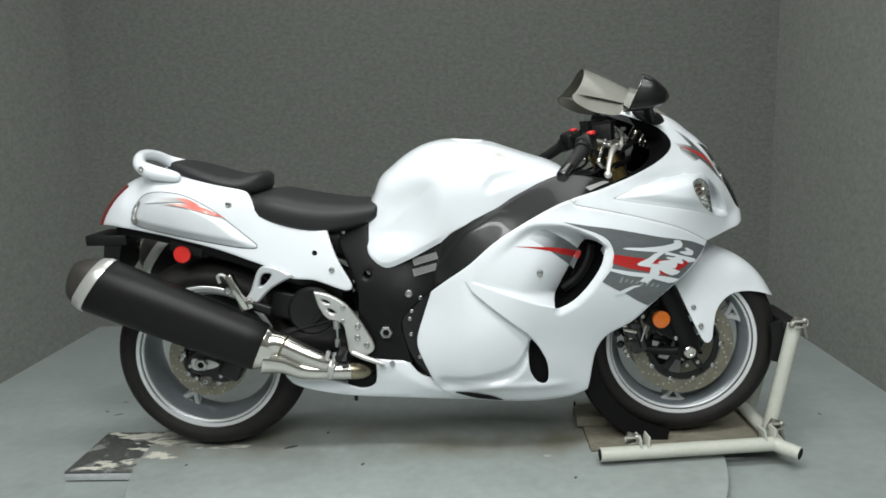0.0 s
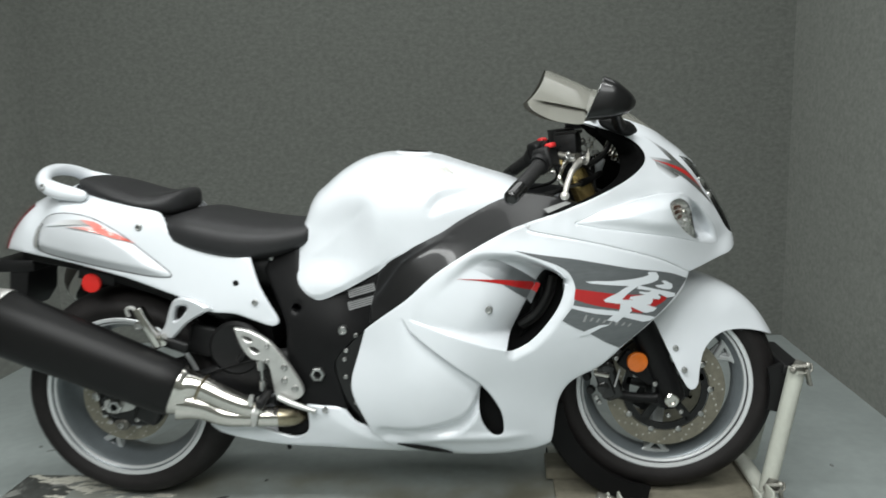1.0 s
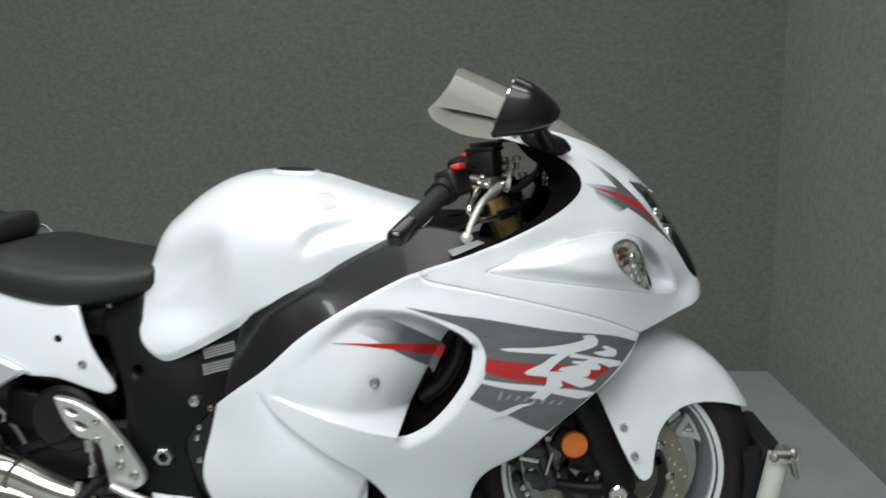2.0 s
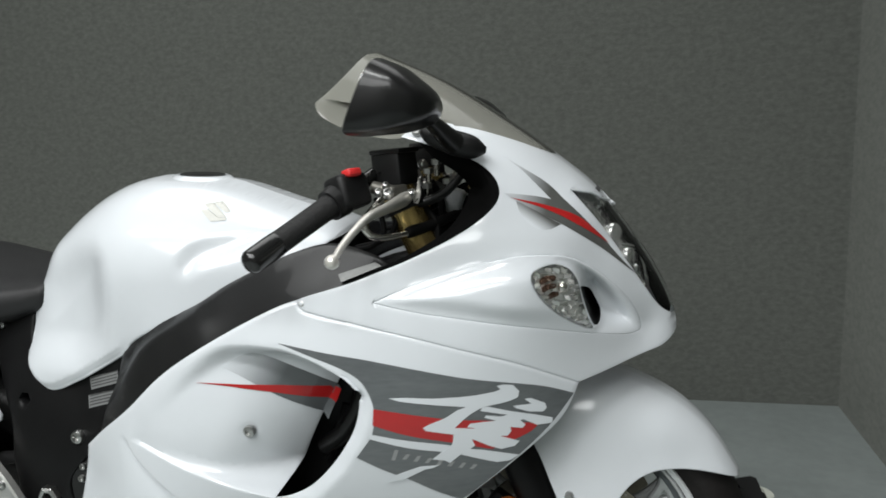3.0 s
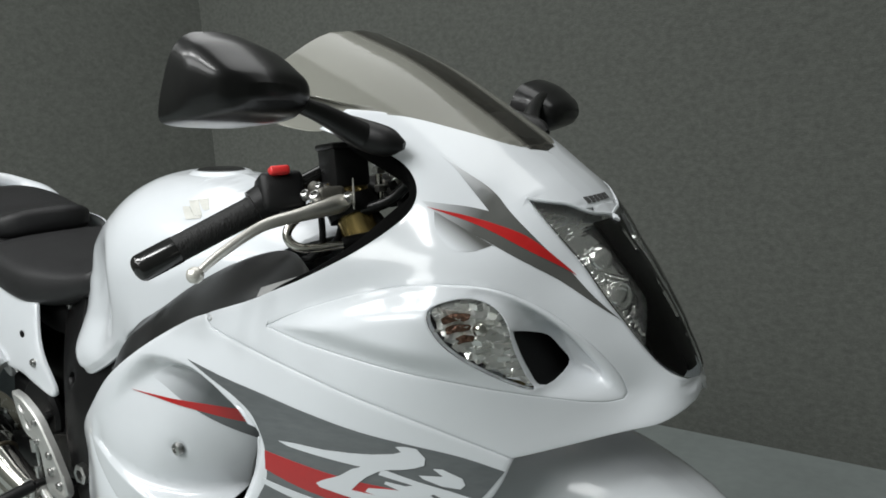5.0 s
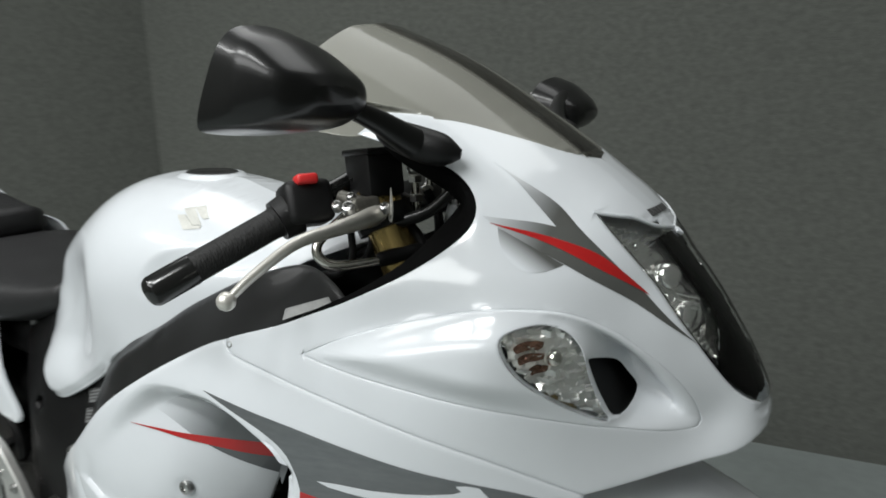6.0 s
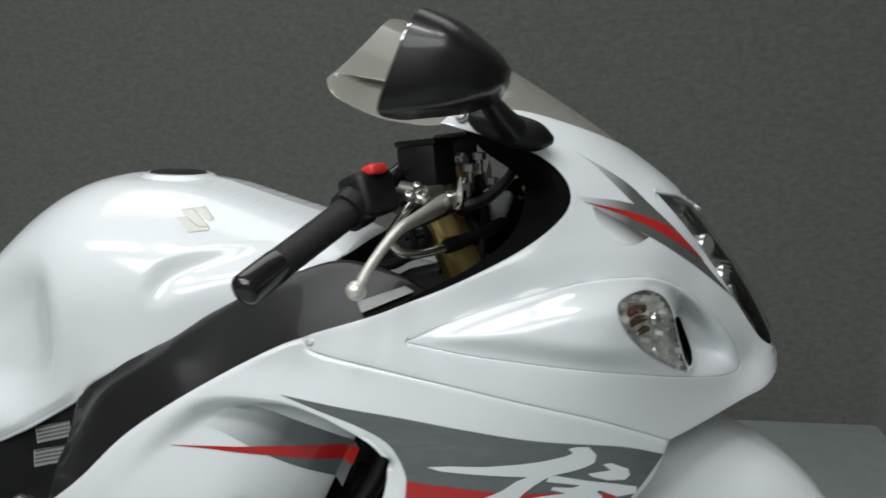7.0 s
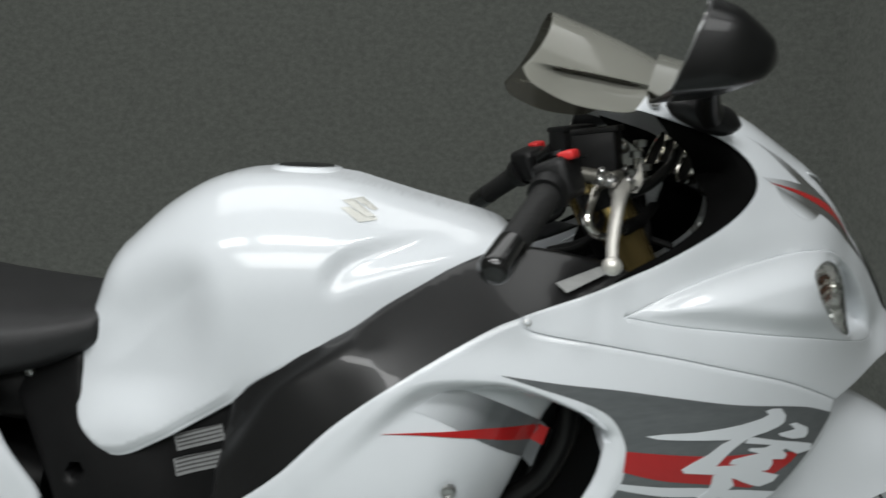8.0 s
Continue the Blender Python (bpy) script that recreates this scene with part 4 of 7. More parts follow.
def nose_x(y, z):
    """How far forward the nose's skin stands at a height, off the middle plane."""
    lo, hi = 0.70, 0.95
    for _ in range(24):
        x = (lo + hi) / 2
        lo, hi = (x, hi) if float(FAIRING(np.array([(x, z)]))[0]) > abs(y) else (lo, x)
    return x


crest = []
for z in np.linspace(0.905, 0.736, 12):
    half = float(np.interp(z, (0.736, 0.77, 0.86, 0.905), (0.012, 0.022, 0.030, 0.034)))
    line = [(nose_x(y, z), y, z) for y in np.linspace(-half, half, 11)]
    crest.append([(x - 0.0055, y, z - 0.003) for x, y, z in line] + [(x - 0.009, y, z - 0.005) for x, y, z in line[::-1]])
part("headlight_mask", skin(crest), VOID, cowl, "dark headlight mask down the middle", 60)
edge = [(0.757 + 0.0585 * f, float(np.interp(0.757 + 0.0585 * f, (0.757, 0.789, 0.8155), (0.936, 0.9258, 0.9065)))) for f in np.linspace(0, 1, 9)]
edge = [(x, float(FAIRING(np.array([(x, z)]))[0]), z) for x, z in edge]
part("brow_lip", tube([(x - 0.0015, -y + 0.001, z) for x, y, z in edge] + [(0.8215, 0, 0.9010)] + [(x - 0.0015, y - 0.001, z) for x, y, z in edge[::-1]], 0.0026, 8, 2), WHITE, cowl)
for hand in (-1, 1):
    own = (lambda g: g) if hand < 0 else flip
    part("headlight_mask", own(sheet([(x - 0.004, z - 0.003) for x, z in MASK], lambda q: np.maximum(FAIRING(q + np.array((0.004, 0.003))) - 0.001, 0.0), 0.006, (), 0.002, 0.001)), VOID, cowl, "dark headlight mask", 60)
    part("reflector_bowl", own(sheet([(x - SINK[0], z - SINK[1]) for x, z in BOWL], bowl_depth, 0.0022, (), 0.002, 0)), LAMPSILVER, cowl, "fluted chrome reflector", 30)
    part("lamp_wall", own(sheet([(x - 0.030, z - 0.019) for x, z in HEAD], lambda q: np.maximum(FAIRING(q + np.array((0.030, 0.019))) - 0.002, 0.0), 0.01, (), 0.003, 0)), GLOSS, cowl, "black lamp wall")
    part("bulb_cover", turned([(0, -0.016), (0.013, -0.016), (0.0160, -0.005), (0.0155, 0.002), (0.0125, 0.006), (0.006, 0.009), (0, 0.0095)], aim(behind_lens(0.831, 0.868, 0.0125, hand), (0.75, hand * 0.6, 0.1)), 24), LAMPSILVER, cowl, "chrome bulb cover")
    seat_of = behind_lens(0.856, 0.828, 0.014, hand)
    part("projector", turned([(0, -0.034), (0.0165, -0.034), (0.0175, -0.006), (0.0170, 0.001), (0.0135, 0.004), (0.0105, 0.002), (0.005, 0.004), (0, 0.0045)], aim(seat_of, (1, hand * 0.35, 0.05)), 28), LAMPSILVER, cowl, "chrome projector lamp")
    for k in range(3):
        part("ledge", moved(box((0, 0, 0), (0.026 - 0.003 * k, 0.018, 0.0022), 0.0008), Matrix.Translation(behind_lens(0.848 + 0.002 * k, 0.8495 - 0.0055 * k, 0.013, hand)) @ pose(0, 0, 0, 0, 14, hand * -22)), LAMPSILVER, cowl, "polished ledge")

SCREEN = [(0.737, 0.979), (0.737, 0.979), (0.65, 1.043), (0.55, 1.108), (0.44, 1.160), (0.44, 1.160), (0.428, 1.128), (0.408, 1.098), (0.388, 1.078), (0.388, 1.078), (0.393, 1.064), (0.407, 1.052), (0.442, 1.034), (0.477, 1.025), (0.515, 1.021),
          (0.545, 1.033), (0.545, 1.033), (0.599, 1.035), (0.665, 1.014), (0.714, 0.992)]
FLUTE = smooth([(0.400, 1.085), (0.442, 1.076), (0.478, 1.068), (0.515, 1.059), (0.56, 1.049), (0.60, 1.042)], 10)


def screen_depth(q):
    below = q[:, 1] < np.interp(q[:, 0], FLUTE[:, 0], FLUTE[:, 1])
    d = gap(FLUTE, q, False)
    return FAIRING(q) + 0.0006 + np.where(below, -0.019 * ease(d / 0.006) * np.exp(-d / 0.07), 0) * ease((0.60 - q[:, 0]) / 0.1) * ease((q[:, 0] - 0.392) / 0.05)


def rows_of(line, *offs):
    return [p for off in offs for p in beside(line, off)]


screen = part("windscreen", sheet(SCREEN, screen_depth, 0.0075, (), 0.003, 0.001, (0.0006, 0.003), both=True, seam=FAIRING.ridge, lines=[rows_of(FLUTE, 0.0005, 0.0025, 0.005, 0.0085, 0.014)]),
              SMOKE, BIKE, "smoked double-bubble windscreen", 70)
# painted shade: inner face clear and dark; painted sheen: outer flanks hazy
screen.data.materials.append(UNLITSMOKE)
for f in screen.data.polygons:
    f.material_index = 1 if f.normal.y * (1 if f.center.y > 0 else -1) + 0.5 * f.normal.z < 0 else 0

# black inner cowl round the cockpit
CRESCENT = [(0.47, 0.826), (0.47, 0.826), (0.543, 0.854), (0.608, 0.885), (0.648, 0.914), (0.662, 0.938), (0.653, 0.963), (0.623, 0.988), (0.573, 1.008), (0.54, 1.02), (0.54, 1.02), (0.565, 0.990),
            (0.592, 0.968), (0.606, 0.945), (0.606, 0.920), (0.588, 0.892), (0.543, 0.864), (0.497, 0.843)]
RIM_LINE = np.array([(0.47, 0.826), (0.543, 0.854), (0.608, 0.885), (0.648, 0.914), (0.662, 0.938), (0.653, 0.963), (0.623, 0.988), (0.573, 1.008), (0.54, 1.02)])
for hand in (-1, 1):
    g = sheet(CRESCENT, lambda q: np.maximum(FAIRING(q) - 0.006 - 0.145 * ease(gap(RIM_LINE, q, False) / 0.085), 0.02), 0.008, (), 0.004, 0)
    part("inner_cowl", g if hand < 0 else flip(g), VOID, BIKE, "black inner cowl")

# added black sheet blocks the view through, shaped to fit the camera's view
shroud = sheet([(0.47, 0.80), (0.56, 0.80), (0.645, 0.845), (0.668, 0.90), (0.660, 0.945), (0.615, 0.950), (0.565, 0.935), (0.51, 0.900)], lambda q: np.full(len(q), 0.035), 0.012, (), 0.005, 0.002)
part("dash_blind", flip(shroud), VOID, BIKE, "added black sheet closing the gap behind the fork")

# ---- fuel tank ----
def along(pairs):
    """A smooth run of values through (x, value) pairs."""
    c = smooth(pairs, 12)
    return lambda x: np.interp(x, c[:, 0], c[:, 1])


TANK_RIDGE = smooth([(-0.232, 0.735), (-0.222, 0.762), (-0.212, 0.785), (-0.197, 0.812), (-0.178, 0.856), (-0.140, 0.890), (-0.096, 0.924), (-0.046, 0.950), (0.003, 0.963), (0.046, 0.966), (0.099, 0.9635),
                     (0.160, 0.954), (0.194, 0.943), (0.262, 0.919), (0.330, 0.8965), (0.362, 0.883), (0.376, 0.873), (0.382, 0.866)], 10)
TANK_TOP = lambda x: np.interp(x, TANK_RIDGE[:, 0], TANK_RIDGE[:, 1])
TANK_WIDE = along([(-0.24, 0.105), (-0.205, 0.124), (-0.16, 0.143), (-0.11, 0.153), (-0.05, 0.170), (0.0, 0.185), (0.05, 0.192), (0.12, 0.191), (0.185, 0.183), (0.25, 0.170), (0.30, 0.157), (0.345, 0.142), (0.385, 0.124)])
TANK_FOOT = along([(-0.24, 0.150), (-0.20, 0.157), (-0.15, 0.163), (-0.07, 0.169), (0.03, 0.179), (0.1, 0.190), (0.2, 0.184), (0.30, 0.160), (0.385, 0.124)])
TANK_WAIST = along([(-0.24, 0.715), (-0.18, 0.755), (-0.08, 0.785), (0.0, 0.800), (0.15, 0.802), (0.25, 0.810), (0.33, 0.826), (0.385, 0.840)])


class Tank:
    """Half-widths of the tank: elliptical shoulders over a waist, nearly upright flanks below it."""
    ridge = TANK_RIDGE

    def __call__(self, q):
        x, z = q[:, 0], q[:, 1]
        waist, top, wide = TANK_WAIST(x), TANK_TOP(x), TANK_WIDE(x)
        s = np.clip((z - waist) / np.maximum(top - waist, 1e-3), 0, 1)
        over = wide * np.maximum(1 - s ** 2.1, 0) ** (1 / 2.1)
        under = wide + (TANK_FOOT(x) - wide) * ease((waist - z) / 0.15)
        return np.where(z > waist, over, under)


TANK = Tank()
TANK_EDGE = [(-0.197, 0.812), (-0.178, 0.856), (-0.140, 0.890), (-0.096, 0.924), (-0.046, 0.950), (0.003, 0.963), (0.046, 0.966), (0.099, 0.9635), (0.160, 0.954), (0.194, 0.943), (0.262, 0.919),
             (0.330, 0.8965), (0.362, 0.883), (0.376, 0.873), (0.380, 0.864), (0.356, 0.851), (0.301, 0.829), (0.237, 0.801), (0.172, 0.761), (0.106, 0.733), (0.061, 0.713), (0.034, 0.696),
             (0.014, 0.676), (-0.067, 0.632), (-0.101, 0.616), (-0.141, 0.600), (-0.174, 0.600), (-0.200, 0.618), (-0.220, 0.643), (-0.228, 0.678), (-0.230, 0.712), (-0.226, 0.748), (-0.213, 0.785)]
TANK_LOOP = ring(TANK_EDGE, 0.0065)
TANK_LOW = TANK_LOOP[(TANK_LOOP[:, 1] < 0.735) & (TANK_LOOP[:, 0] < 0.07)]
SCOOP = smooth([(0.128, 0.800), (0.124, 0.830), (0.136, 0.853), (0.160, 0.871), (0.20, 0.881), (0.25, 0.885), (0.30, 0.881), (0.340, 0.873), (0.375, 0.862)], 8)
SCOOP_LOW = smooth([(0.128, 0.795), (0.155, 0.803), (0.20, 0.822), (0.25, 0.839), (0.31, 0.853), (0.375, 0.862)], 8)
SCOOP_AREA = np.vstack([SCOOP, SCOOP_LOW[::-1]])
DECK = smooth([(-0.02, 0.955), (0.03, 0.9585), (0.08, 0.957), (0.135, 0.950), (0.204, 0.932), (0.282, 0.907), (0.36, 0.881)], 8)
KNEE = smooth([(-0.02, 0.66), (0.01, 0.73), (0.022, 0.79), (0.016, 0.845), (-0.015, 0.875), (-0.075, 0.880), (-0.14, 0.866)], 8)
KNEE_AREA = np.vstack([KNEE, np.array([(-0.25, 0.86), (-0.25, 0.6), (-0.05, 0.6)])])


def tank_depth(q):
    """The tank with its knee recess, the scoop with a crisp upper edge, and the flatter deck on top."""
    w = TANK(q)
    x = q[:, 0]
    d = gap(SCOOP, q, False)
    scoop = 0.0155 * ease((d + 0.0005) / 0.030) * np.exp(-d / 0.06) * ease((gap(SCOOP_LOW, q, False)) / 0.035) * ease((x - 0.118) / 0.05) * ease((0.385 - x) / 0.09)
    w = w - np.where(inside(SCOOP_AREA, q), scoop, 0)
    above = q[:, 1] > np.interp(x, DECK[:, 0], DECK[:, 1])
    w = w - np.where(above, 0.014 * ease(gap(DECK, q, False) / 0.0035) * ease((x - 0.0) / 0.06) * ease((0.36 - x) / 0.05), 0)
    k = gap(KNEE, q, False)
    w = w - np.where(inside(KNEE_AREA, q), 0.027 * ease(k / 0.095) * np.exp(-(k / 0.2) ** 2) * ease((q[:, 1] - 0.63) / 0.08), 0)
    low = gap(TANK_LOW, q, False)
    w = w - 0.007 * (1 - ease((low - 0.008) / 0.006)) * ease((0.05 - x) / 0.07)
    return np.maximum(w, 0)


tank = part("fuel_tank", sheet(TANK_EDGE, tank_depth, 0.0065, (), 0.004, 0.003, (0.0006, 0.003, 0.008, 0.0145), both=True, seam=TANK.ridge, lines=[beside(DECK, 0.0008) + beside(DECK, 0.0045) + beside(SCOOP, 0.0006) + beside(SCOOP, 0.004) + beside(SCOOP, 0.009)]), WHITE, BIKE, "glossy white fuel tank with sculpted knee recesses", 60)
CAP_AT = aim((0.092, 0, 0.9622), (0.075, 0, 1))
cap = turned([(0, -0.006), (0.040, -0.006), (0.040, 0.0024), (0.038, 0.0034), (0.033, 0.0028), (0.022, 0.0028), (0.020, 0.0036), (0, 0.0036)], CAP_AT, 44)
part("filler_ring", turned([(0.0405, -0.006), (0.0405, 0.0012), (0.043, 0.0022), (0.049, 0.0008), (0.056, -0.005), (0.056, -0.012)], CAP_AT, 44, True), WHITE, tank, "white ring round the filler")
part("filler_cap", cap, SATIN, tank, "flush dark fuel filler cap")
for hand in (-1, 1):
    own = (lambda g: g) if hand < 0 else flip
    for piece in ([(0.158, 0.916), (0.169, 0.916), (0.190, 0.903), (0.203, 0.902), (0.204, 0.899), (0.182, 0.898)], [(0.159, 0.924), (0.172, 0.925), (0.202, 0.903), (0.190, 0.9035)],
                  [(0.173, 0.925), (0.184, 0.926), (0.204, 0.911), (0.200, 0.9095), (0.193, 0.9125)]):
        piece = [p for p in piece for _ in (0, 1)]
        part("tank_badge", own(sheet(piece, lambda q: tank_depth(q) + 0.0015, 0.004, (), 0.0015, 0)), BADGE, tank, "flat pale silver emblem")

# charcoal cover between tank and fairing
COVER = Field([(0.0, 0.6, 0.198), (0.1, 0.725, 0.200), (0.1, 0.64, 0.245), (0.17, 0.765, 0.197), (0.25, 0.806, 0.181), (0.25, 0.74, 0.245), (0.33, 0.842, 0.160), (0.40, 0.852, 0.142), (0.42, 0.81, 0.225), (0.03, 0.67, 0.190),
               (0.49, 0.835, 0.2), (0.2, 0.745, 0.228), (0.33, 0.80, 0.210), (0.15, 0.715, 0.225)], (), 1)
STRIP_EDGE = [(-0.012, 0.556), (-0.012, 0.556), (0.035, 0.570), (0.10, 0.607), (0.165, 0.660), (0.223, 0.700), (0.295, 0.742), (0.359, 0.774), (0.406, 0.791), (0.469, 0.812), (0.515, 0.833), (0.515, 0.833),
              (0.47, 0.847), (0.41, 0.856), (0.36, 0.857), (0.297, 0.838), (0.235, 0.811), (0.170, 0.771), (0.106, 0.744), (0.062, 0.725), (0.035, 0.708), (0.015, 0.686), (0.004, 0.646), (-0.008, 0.596)]
COVER_FOLD = smooth([(-0.02, 0.585), (0.019, 0.626), (0.05, 0.665), (0.08, 0.700), (0.134, 0.735), (0.18, 0.762)], 12)


def cover_depth(q):
    """The cover swells beside a soft fold."""
    d = gap(COVER_FOLD, q, False)
    inner = q[:, 1] > np.interp(q[:, 0], COVER_FOLD[:, 0], COVER_FOLD[:, 1])
    return COVER(q) + np.where(inner, 0.010 * (1 - ease(d / 0.014)), 0.010 * np.exp(-(d / 0.05) ** 2)) * ease((0.24 - q[:, 0]) / 0.1)


g = sheet(STRIP_EDGE, cover_depth, 0.0075, (), 0.004, 0.003, (0.003,), lines=[[tuple(p) for p in COVER_FOLD] + beside(COVER_FOLD, 0.006) + beside(COVER_FOLD, 0.013)])
for hand in (-1, 1):
    part("frame_cover", g if hand < 0 else flip(g), STRIP, BIKE, "satin charcoal cover between tank and fairing", 50)
    tag = sheet([(0.42, 0.826), (0.42, 0.826), (0.474, 0.842), (0.474, 0.842), (0.486, 0.838), (0.486, 0.838), (0.43, 0.818), (0.43, 0.818)], lambda q: COVER(q) + 0.012, 0.008, (), 0.003, 0.001)
    part("caution_label", tag if hand < 0 else flip(tag), LABEL, BIKE, "pale label beside the fork")

# ---- front fender ----
FENDER = Field([(0.70, 0.55, 0.105), (0.72, 0.5, 0.118), (0.75, 0.40, 0.142), (0.79, 0.345, 0.138), (0.80, 0.46, 0.118), (0.86, 0.50, 0.092), (0.93, 0.49, 0.078), (0.99, 0.462, 0.066), (0.80, 0.57, 0.092),
                (0.9, 0.54, 0.078), (0.66, 0.58, 0.1)],
               [[(0.62, 0.615), (0.68, 0.630), (0.74, 0.634), (0.80, 0.630), (0.865, 0.610), (0.932, 0.573), (0.985, 0.522), (1.028, 0.453)]], 3)
FENDER_EDGE = [(0.62, 0.615), (0.62, 0.615), (0.68, 0.630), (0.74, 0.634), (0.80, 0.630), (0.865, 0.610), (0.932, 0.573), (0.985, 0.522), (1.028, 0.453), (1.028, 0.453), (0.98, 0.474), (0.93, 0.484), (0.885, 0.482),
               (0.85, 0.465), (0.825, 0.435), (0.814, 0.39), (0.810, 0.356), (0.797, 0.342), (0.780, 0.352), (0.752, 0.405), (0.725, 0.465), (0.70, 0.52), (0.67, 0.56), (0.63, 0.58)]
fender = part("front_fender", sheet(FENDER_EDGE, FENDER, 0.008, (), 0.003, 0.002, (0.0006, 0.003), both=True, seam=FENDER.ridge), WHITE, BIKE, "glossy white front fender", 60)
for hand in (-1, 1):
    for x, z, w in ((0.752, 0.452, 0.132), (0.772, 0.398, 0.1435)):
        part("fender_bolt", bolt((x, hand * w, z), 0.0075, (0, hand, 0)), BOLT, fender, "zinc bolt")


# ---- wheels ----
def wheel(name, x, z, tyre_r, tyre_w, rim_w, disc_r, disc_at, spokes, label):
    m = aim((x, 0, z), (0, -1, 0))
    h = rim_w / 2
    barrel = [(0.232, h), (0.228, h - 0.001), (0.222, h - 0.008), (0.212, h - 0.012), (0.204, h * 0.55), (0.192, h * 0.3), (0.188, 0), (0.192, -h * 0.3), (0.204, -h * 0.55), (0.212, -h + 0.012),
              (0.222, -h + 0.008), (0.228, -h + 0.001), (0.232, -h), (0.235, -h + 0.003), (0.226, -h + 0.014), (0.205, -h * 0.5), (0.200, 0), (0.205, h * 0.5), (0.226, h - 0.014), (0.235, h - 0.003)]
    rim = part(name, turned(barrel, m, 72, True), RIM, BIKE, label, 60)
    for s in (1, -1):
        part("rim_step", turned([(0.2188, s * (h - 0.008)), (0.2165, s * (h - 0.0065)), (0.2125, s * (h - 0.0085)), (0.2110, s * (h - 0.013)), (0.2170, s * (h - 0.013))], m, 72, True), LIP, rim, "silver step inside the lip")
        part("rim_lip", turned([(0.2335, s * (h + 0.001)), (0.230, s * (h + 0.003)), (0.2215, s * (h + 0.0005)), (0.2205, s * (h - 0.003)), (0.226, s * (h - 0.006))], m, 72, True), LIP, rim, "bright machined rim lip")
    w = tyre_w / 2
    t = tyre_r
    tall = t - 0.2335
    side = [(0.224, h - 0.003), (0.236, h + 0.004)] + [(t - tall * f, w * k) for f, k in ((0.80, 0.975), (0.66, 1.0), (0.50, 0.955), (0.33, 0.83), (0.18, 0.63), (0.08, 0.42), (0.02, 0.21), (0.0, 0.0))]
    prof = side + [(r, -q) for r, q in side[-2::-1]]
    inner_side = [(0.216, -h * 0.7), (0.216, h * 0.7)]
    part("tyre", turned(prof + inner_side, m, 96, True), RUBBER, rim, "worn black rubber tyre", 50)
    hub = turned([(0, disc_at + 0.01), (0.028, disc_at + 0.01), (0.036, disc_at - 0.006), (0.040, 0.02), (0.042, 0), (0.040, -0.02), (0.036, -disc_at), (0, -disc_at)], m, 32)
    arms = [hub]
    for a in spokes:
        for off in (-0.17, 0.17):
            p = []
            for r, da, k in ((0.03, 0.0, 0.018), (0.075, off * 0.15, 0.012), (0.125, off * 0.25, 0.009), (0.160, off * 0.35, 0.009), (0.198, off * 0.6, 0.010)):
                b = radians(a) + da
                p.append(((x + r * math.cos(b), 0, z + r * math.sin(b)), k))
            arms.append(tube([q for q, _ in p], [k for _, k in p], 10, 5, 1.5))
        def polar(pairs):
            return [(x + r * math.cos(radians(a + da)), z + r * math.sin(radians(a + da))) for r, da in pairs]
        pad = polar(((0.202, -13), (0.202, -13), (0.203, 0), (0.202, 13), (0.202, 13), (0.185, 8), (0.158, 3.5), (0.150, 0), (0.158, -3.5), (0.185, -8)))
        hole = polar(((0.191, -4), (0.191, -4), (0.191, 4), (0.191, 4), (0.172, 0), (0.172, 0)))
        arms.append(plate(pad, 0.022, 0.044, 0.006, [hole], 0.003))
    part("spokes", merge(*arms), SPOKE, rim, "cast three-spoke centre")
    for s in ((1, -1) if disc_r > 0.14 else (1,)):
        y = s * disc_at
        rotor = part("brake_disc", turned([(disc_r, y - 0.0025), (disc_r, y + 0.0025), (disc_r - 0.04, y + 0.0025), (disc_r - 0.04, y - 0.0025)], m, 72, True), DISC, rim, "drilled steel brake disc")
        dots = []
        for k in range(60):
            a = k * 2 * math.pi / 60
            r = disc_r - (0.007, 0.016, 0.026, 0.033)[k % 4]
            dots.append(turned([(0, y + s * 0.0027), (0.0026, y + s * 0.0027), (0.0026, y + s * 0.0032), (0, y + s * 0.0032)], m @ pose(r * math.cos(a), r * math.sin(a), 0), 8))
        tagged(part("drill_holes", merge(*dots), PALE, rim), kind="stuff")
        rr = disc_r - 0.043
        carrier = [turned([(rr, y - 0.003), (rr, y + 0.003), (rr - 0.018, y + 0.003), (rr - 0.018, y - 0.003)], m, 48, True)]
        for k in range(10):
            a = k * 2 * math.pi / 10
            part("carrier_tab", moved(box((0, 0, 0), (0.03, 0.016, 0.005), 0.002), m @ pose(0, 0, y, 0, 0, math.degrees(a)) @ pose(rr + 0.001, 0, 0)), SATIN, rim)
        for k in range(5):
            a = k * 72 + 20
            part("carrier_arm", moved(box((0, 0, 0), (rr - 0.05, 0.022, 0.006), 0.002), m @ pose(0, 0, y, 0, 0, a) @ pose((rr + 0.04) / 2, 0, 0)), SATIN, rim)
        part("carrier_ring", carrier[0], SATIN, rim, "black carrier ring")
        carrier = (turned([(0.052, y - 0.004), (0.052, y + 0.004), (0.036, y + 0.004), (0.036, y - 0.004)], m, 36, True))
        part("disc_carrier", carrier, SATIN, rim, "black disc carrier")
        for k in range(5):
            a = radians(k * 72 + 56)
            part("carrier_bolt", bolt((x + 0.044 * math.cos(a), -(y + s * 0.004), z + 0.044 * math.sin(a)), 0.0075, (0, -s, 0)), BOLT, rim, "zinc bolt")
        for k in range(10):
            a = k * 2 * math.pi / 10
            part("disc_button", turned([(0, y), (0.0078, y), (0.0078, y + s * 0.005), (0.005, y + s * 0.0065), (0, y + s * 0.0065)], m @ pose((rr + 0.004) * math.cos(a), (rr + 0.004) * math.sin(a), 0), 12), BOLT, rim)
    return rim


FX, FZ, RX, RZ = 0.742, 0.316, -0.739, 0.309
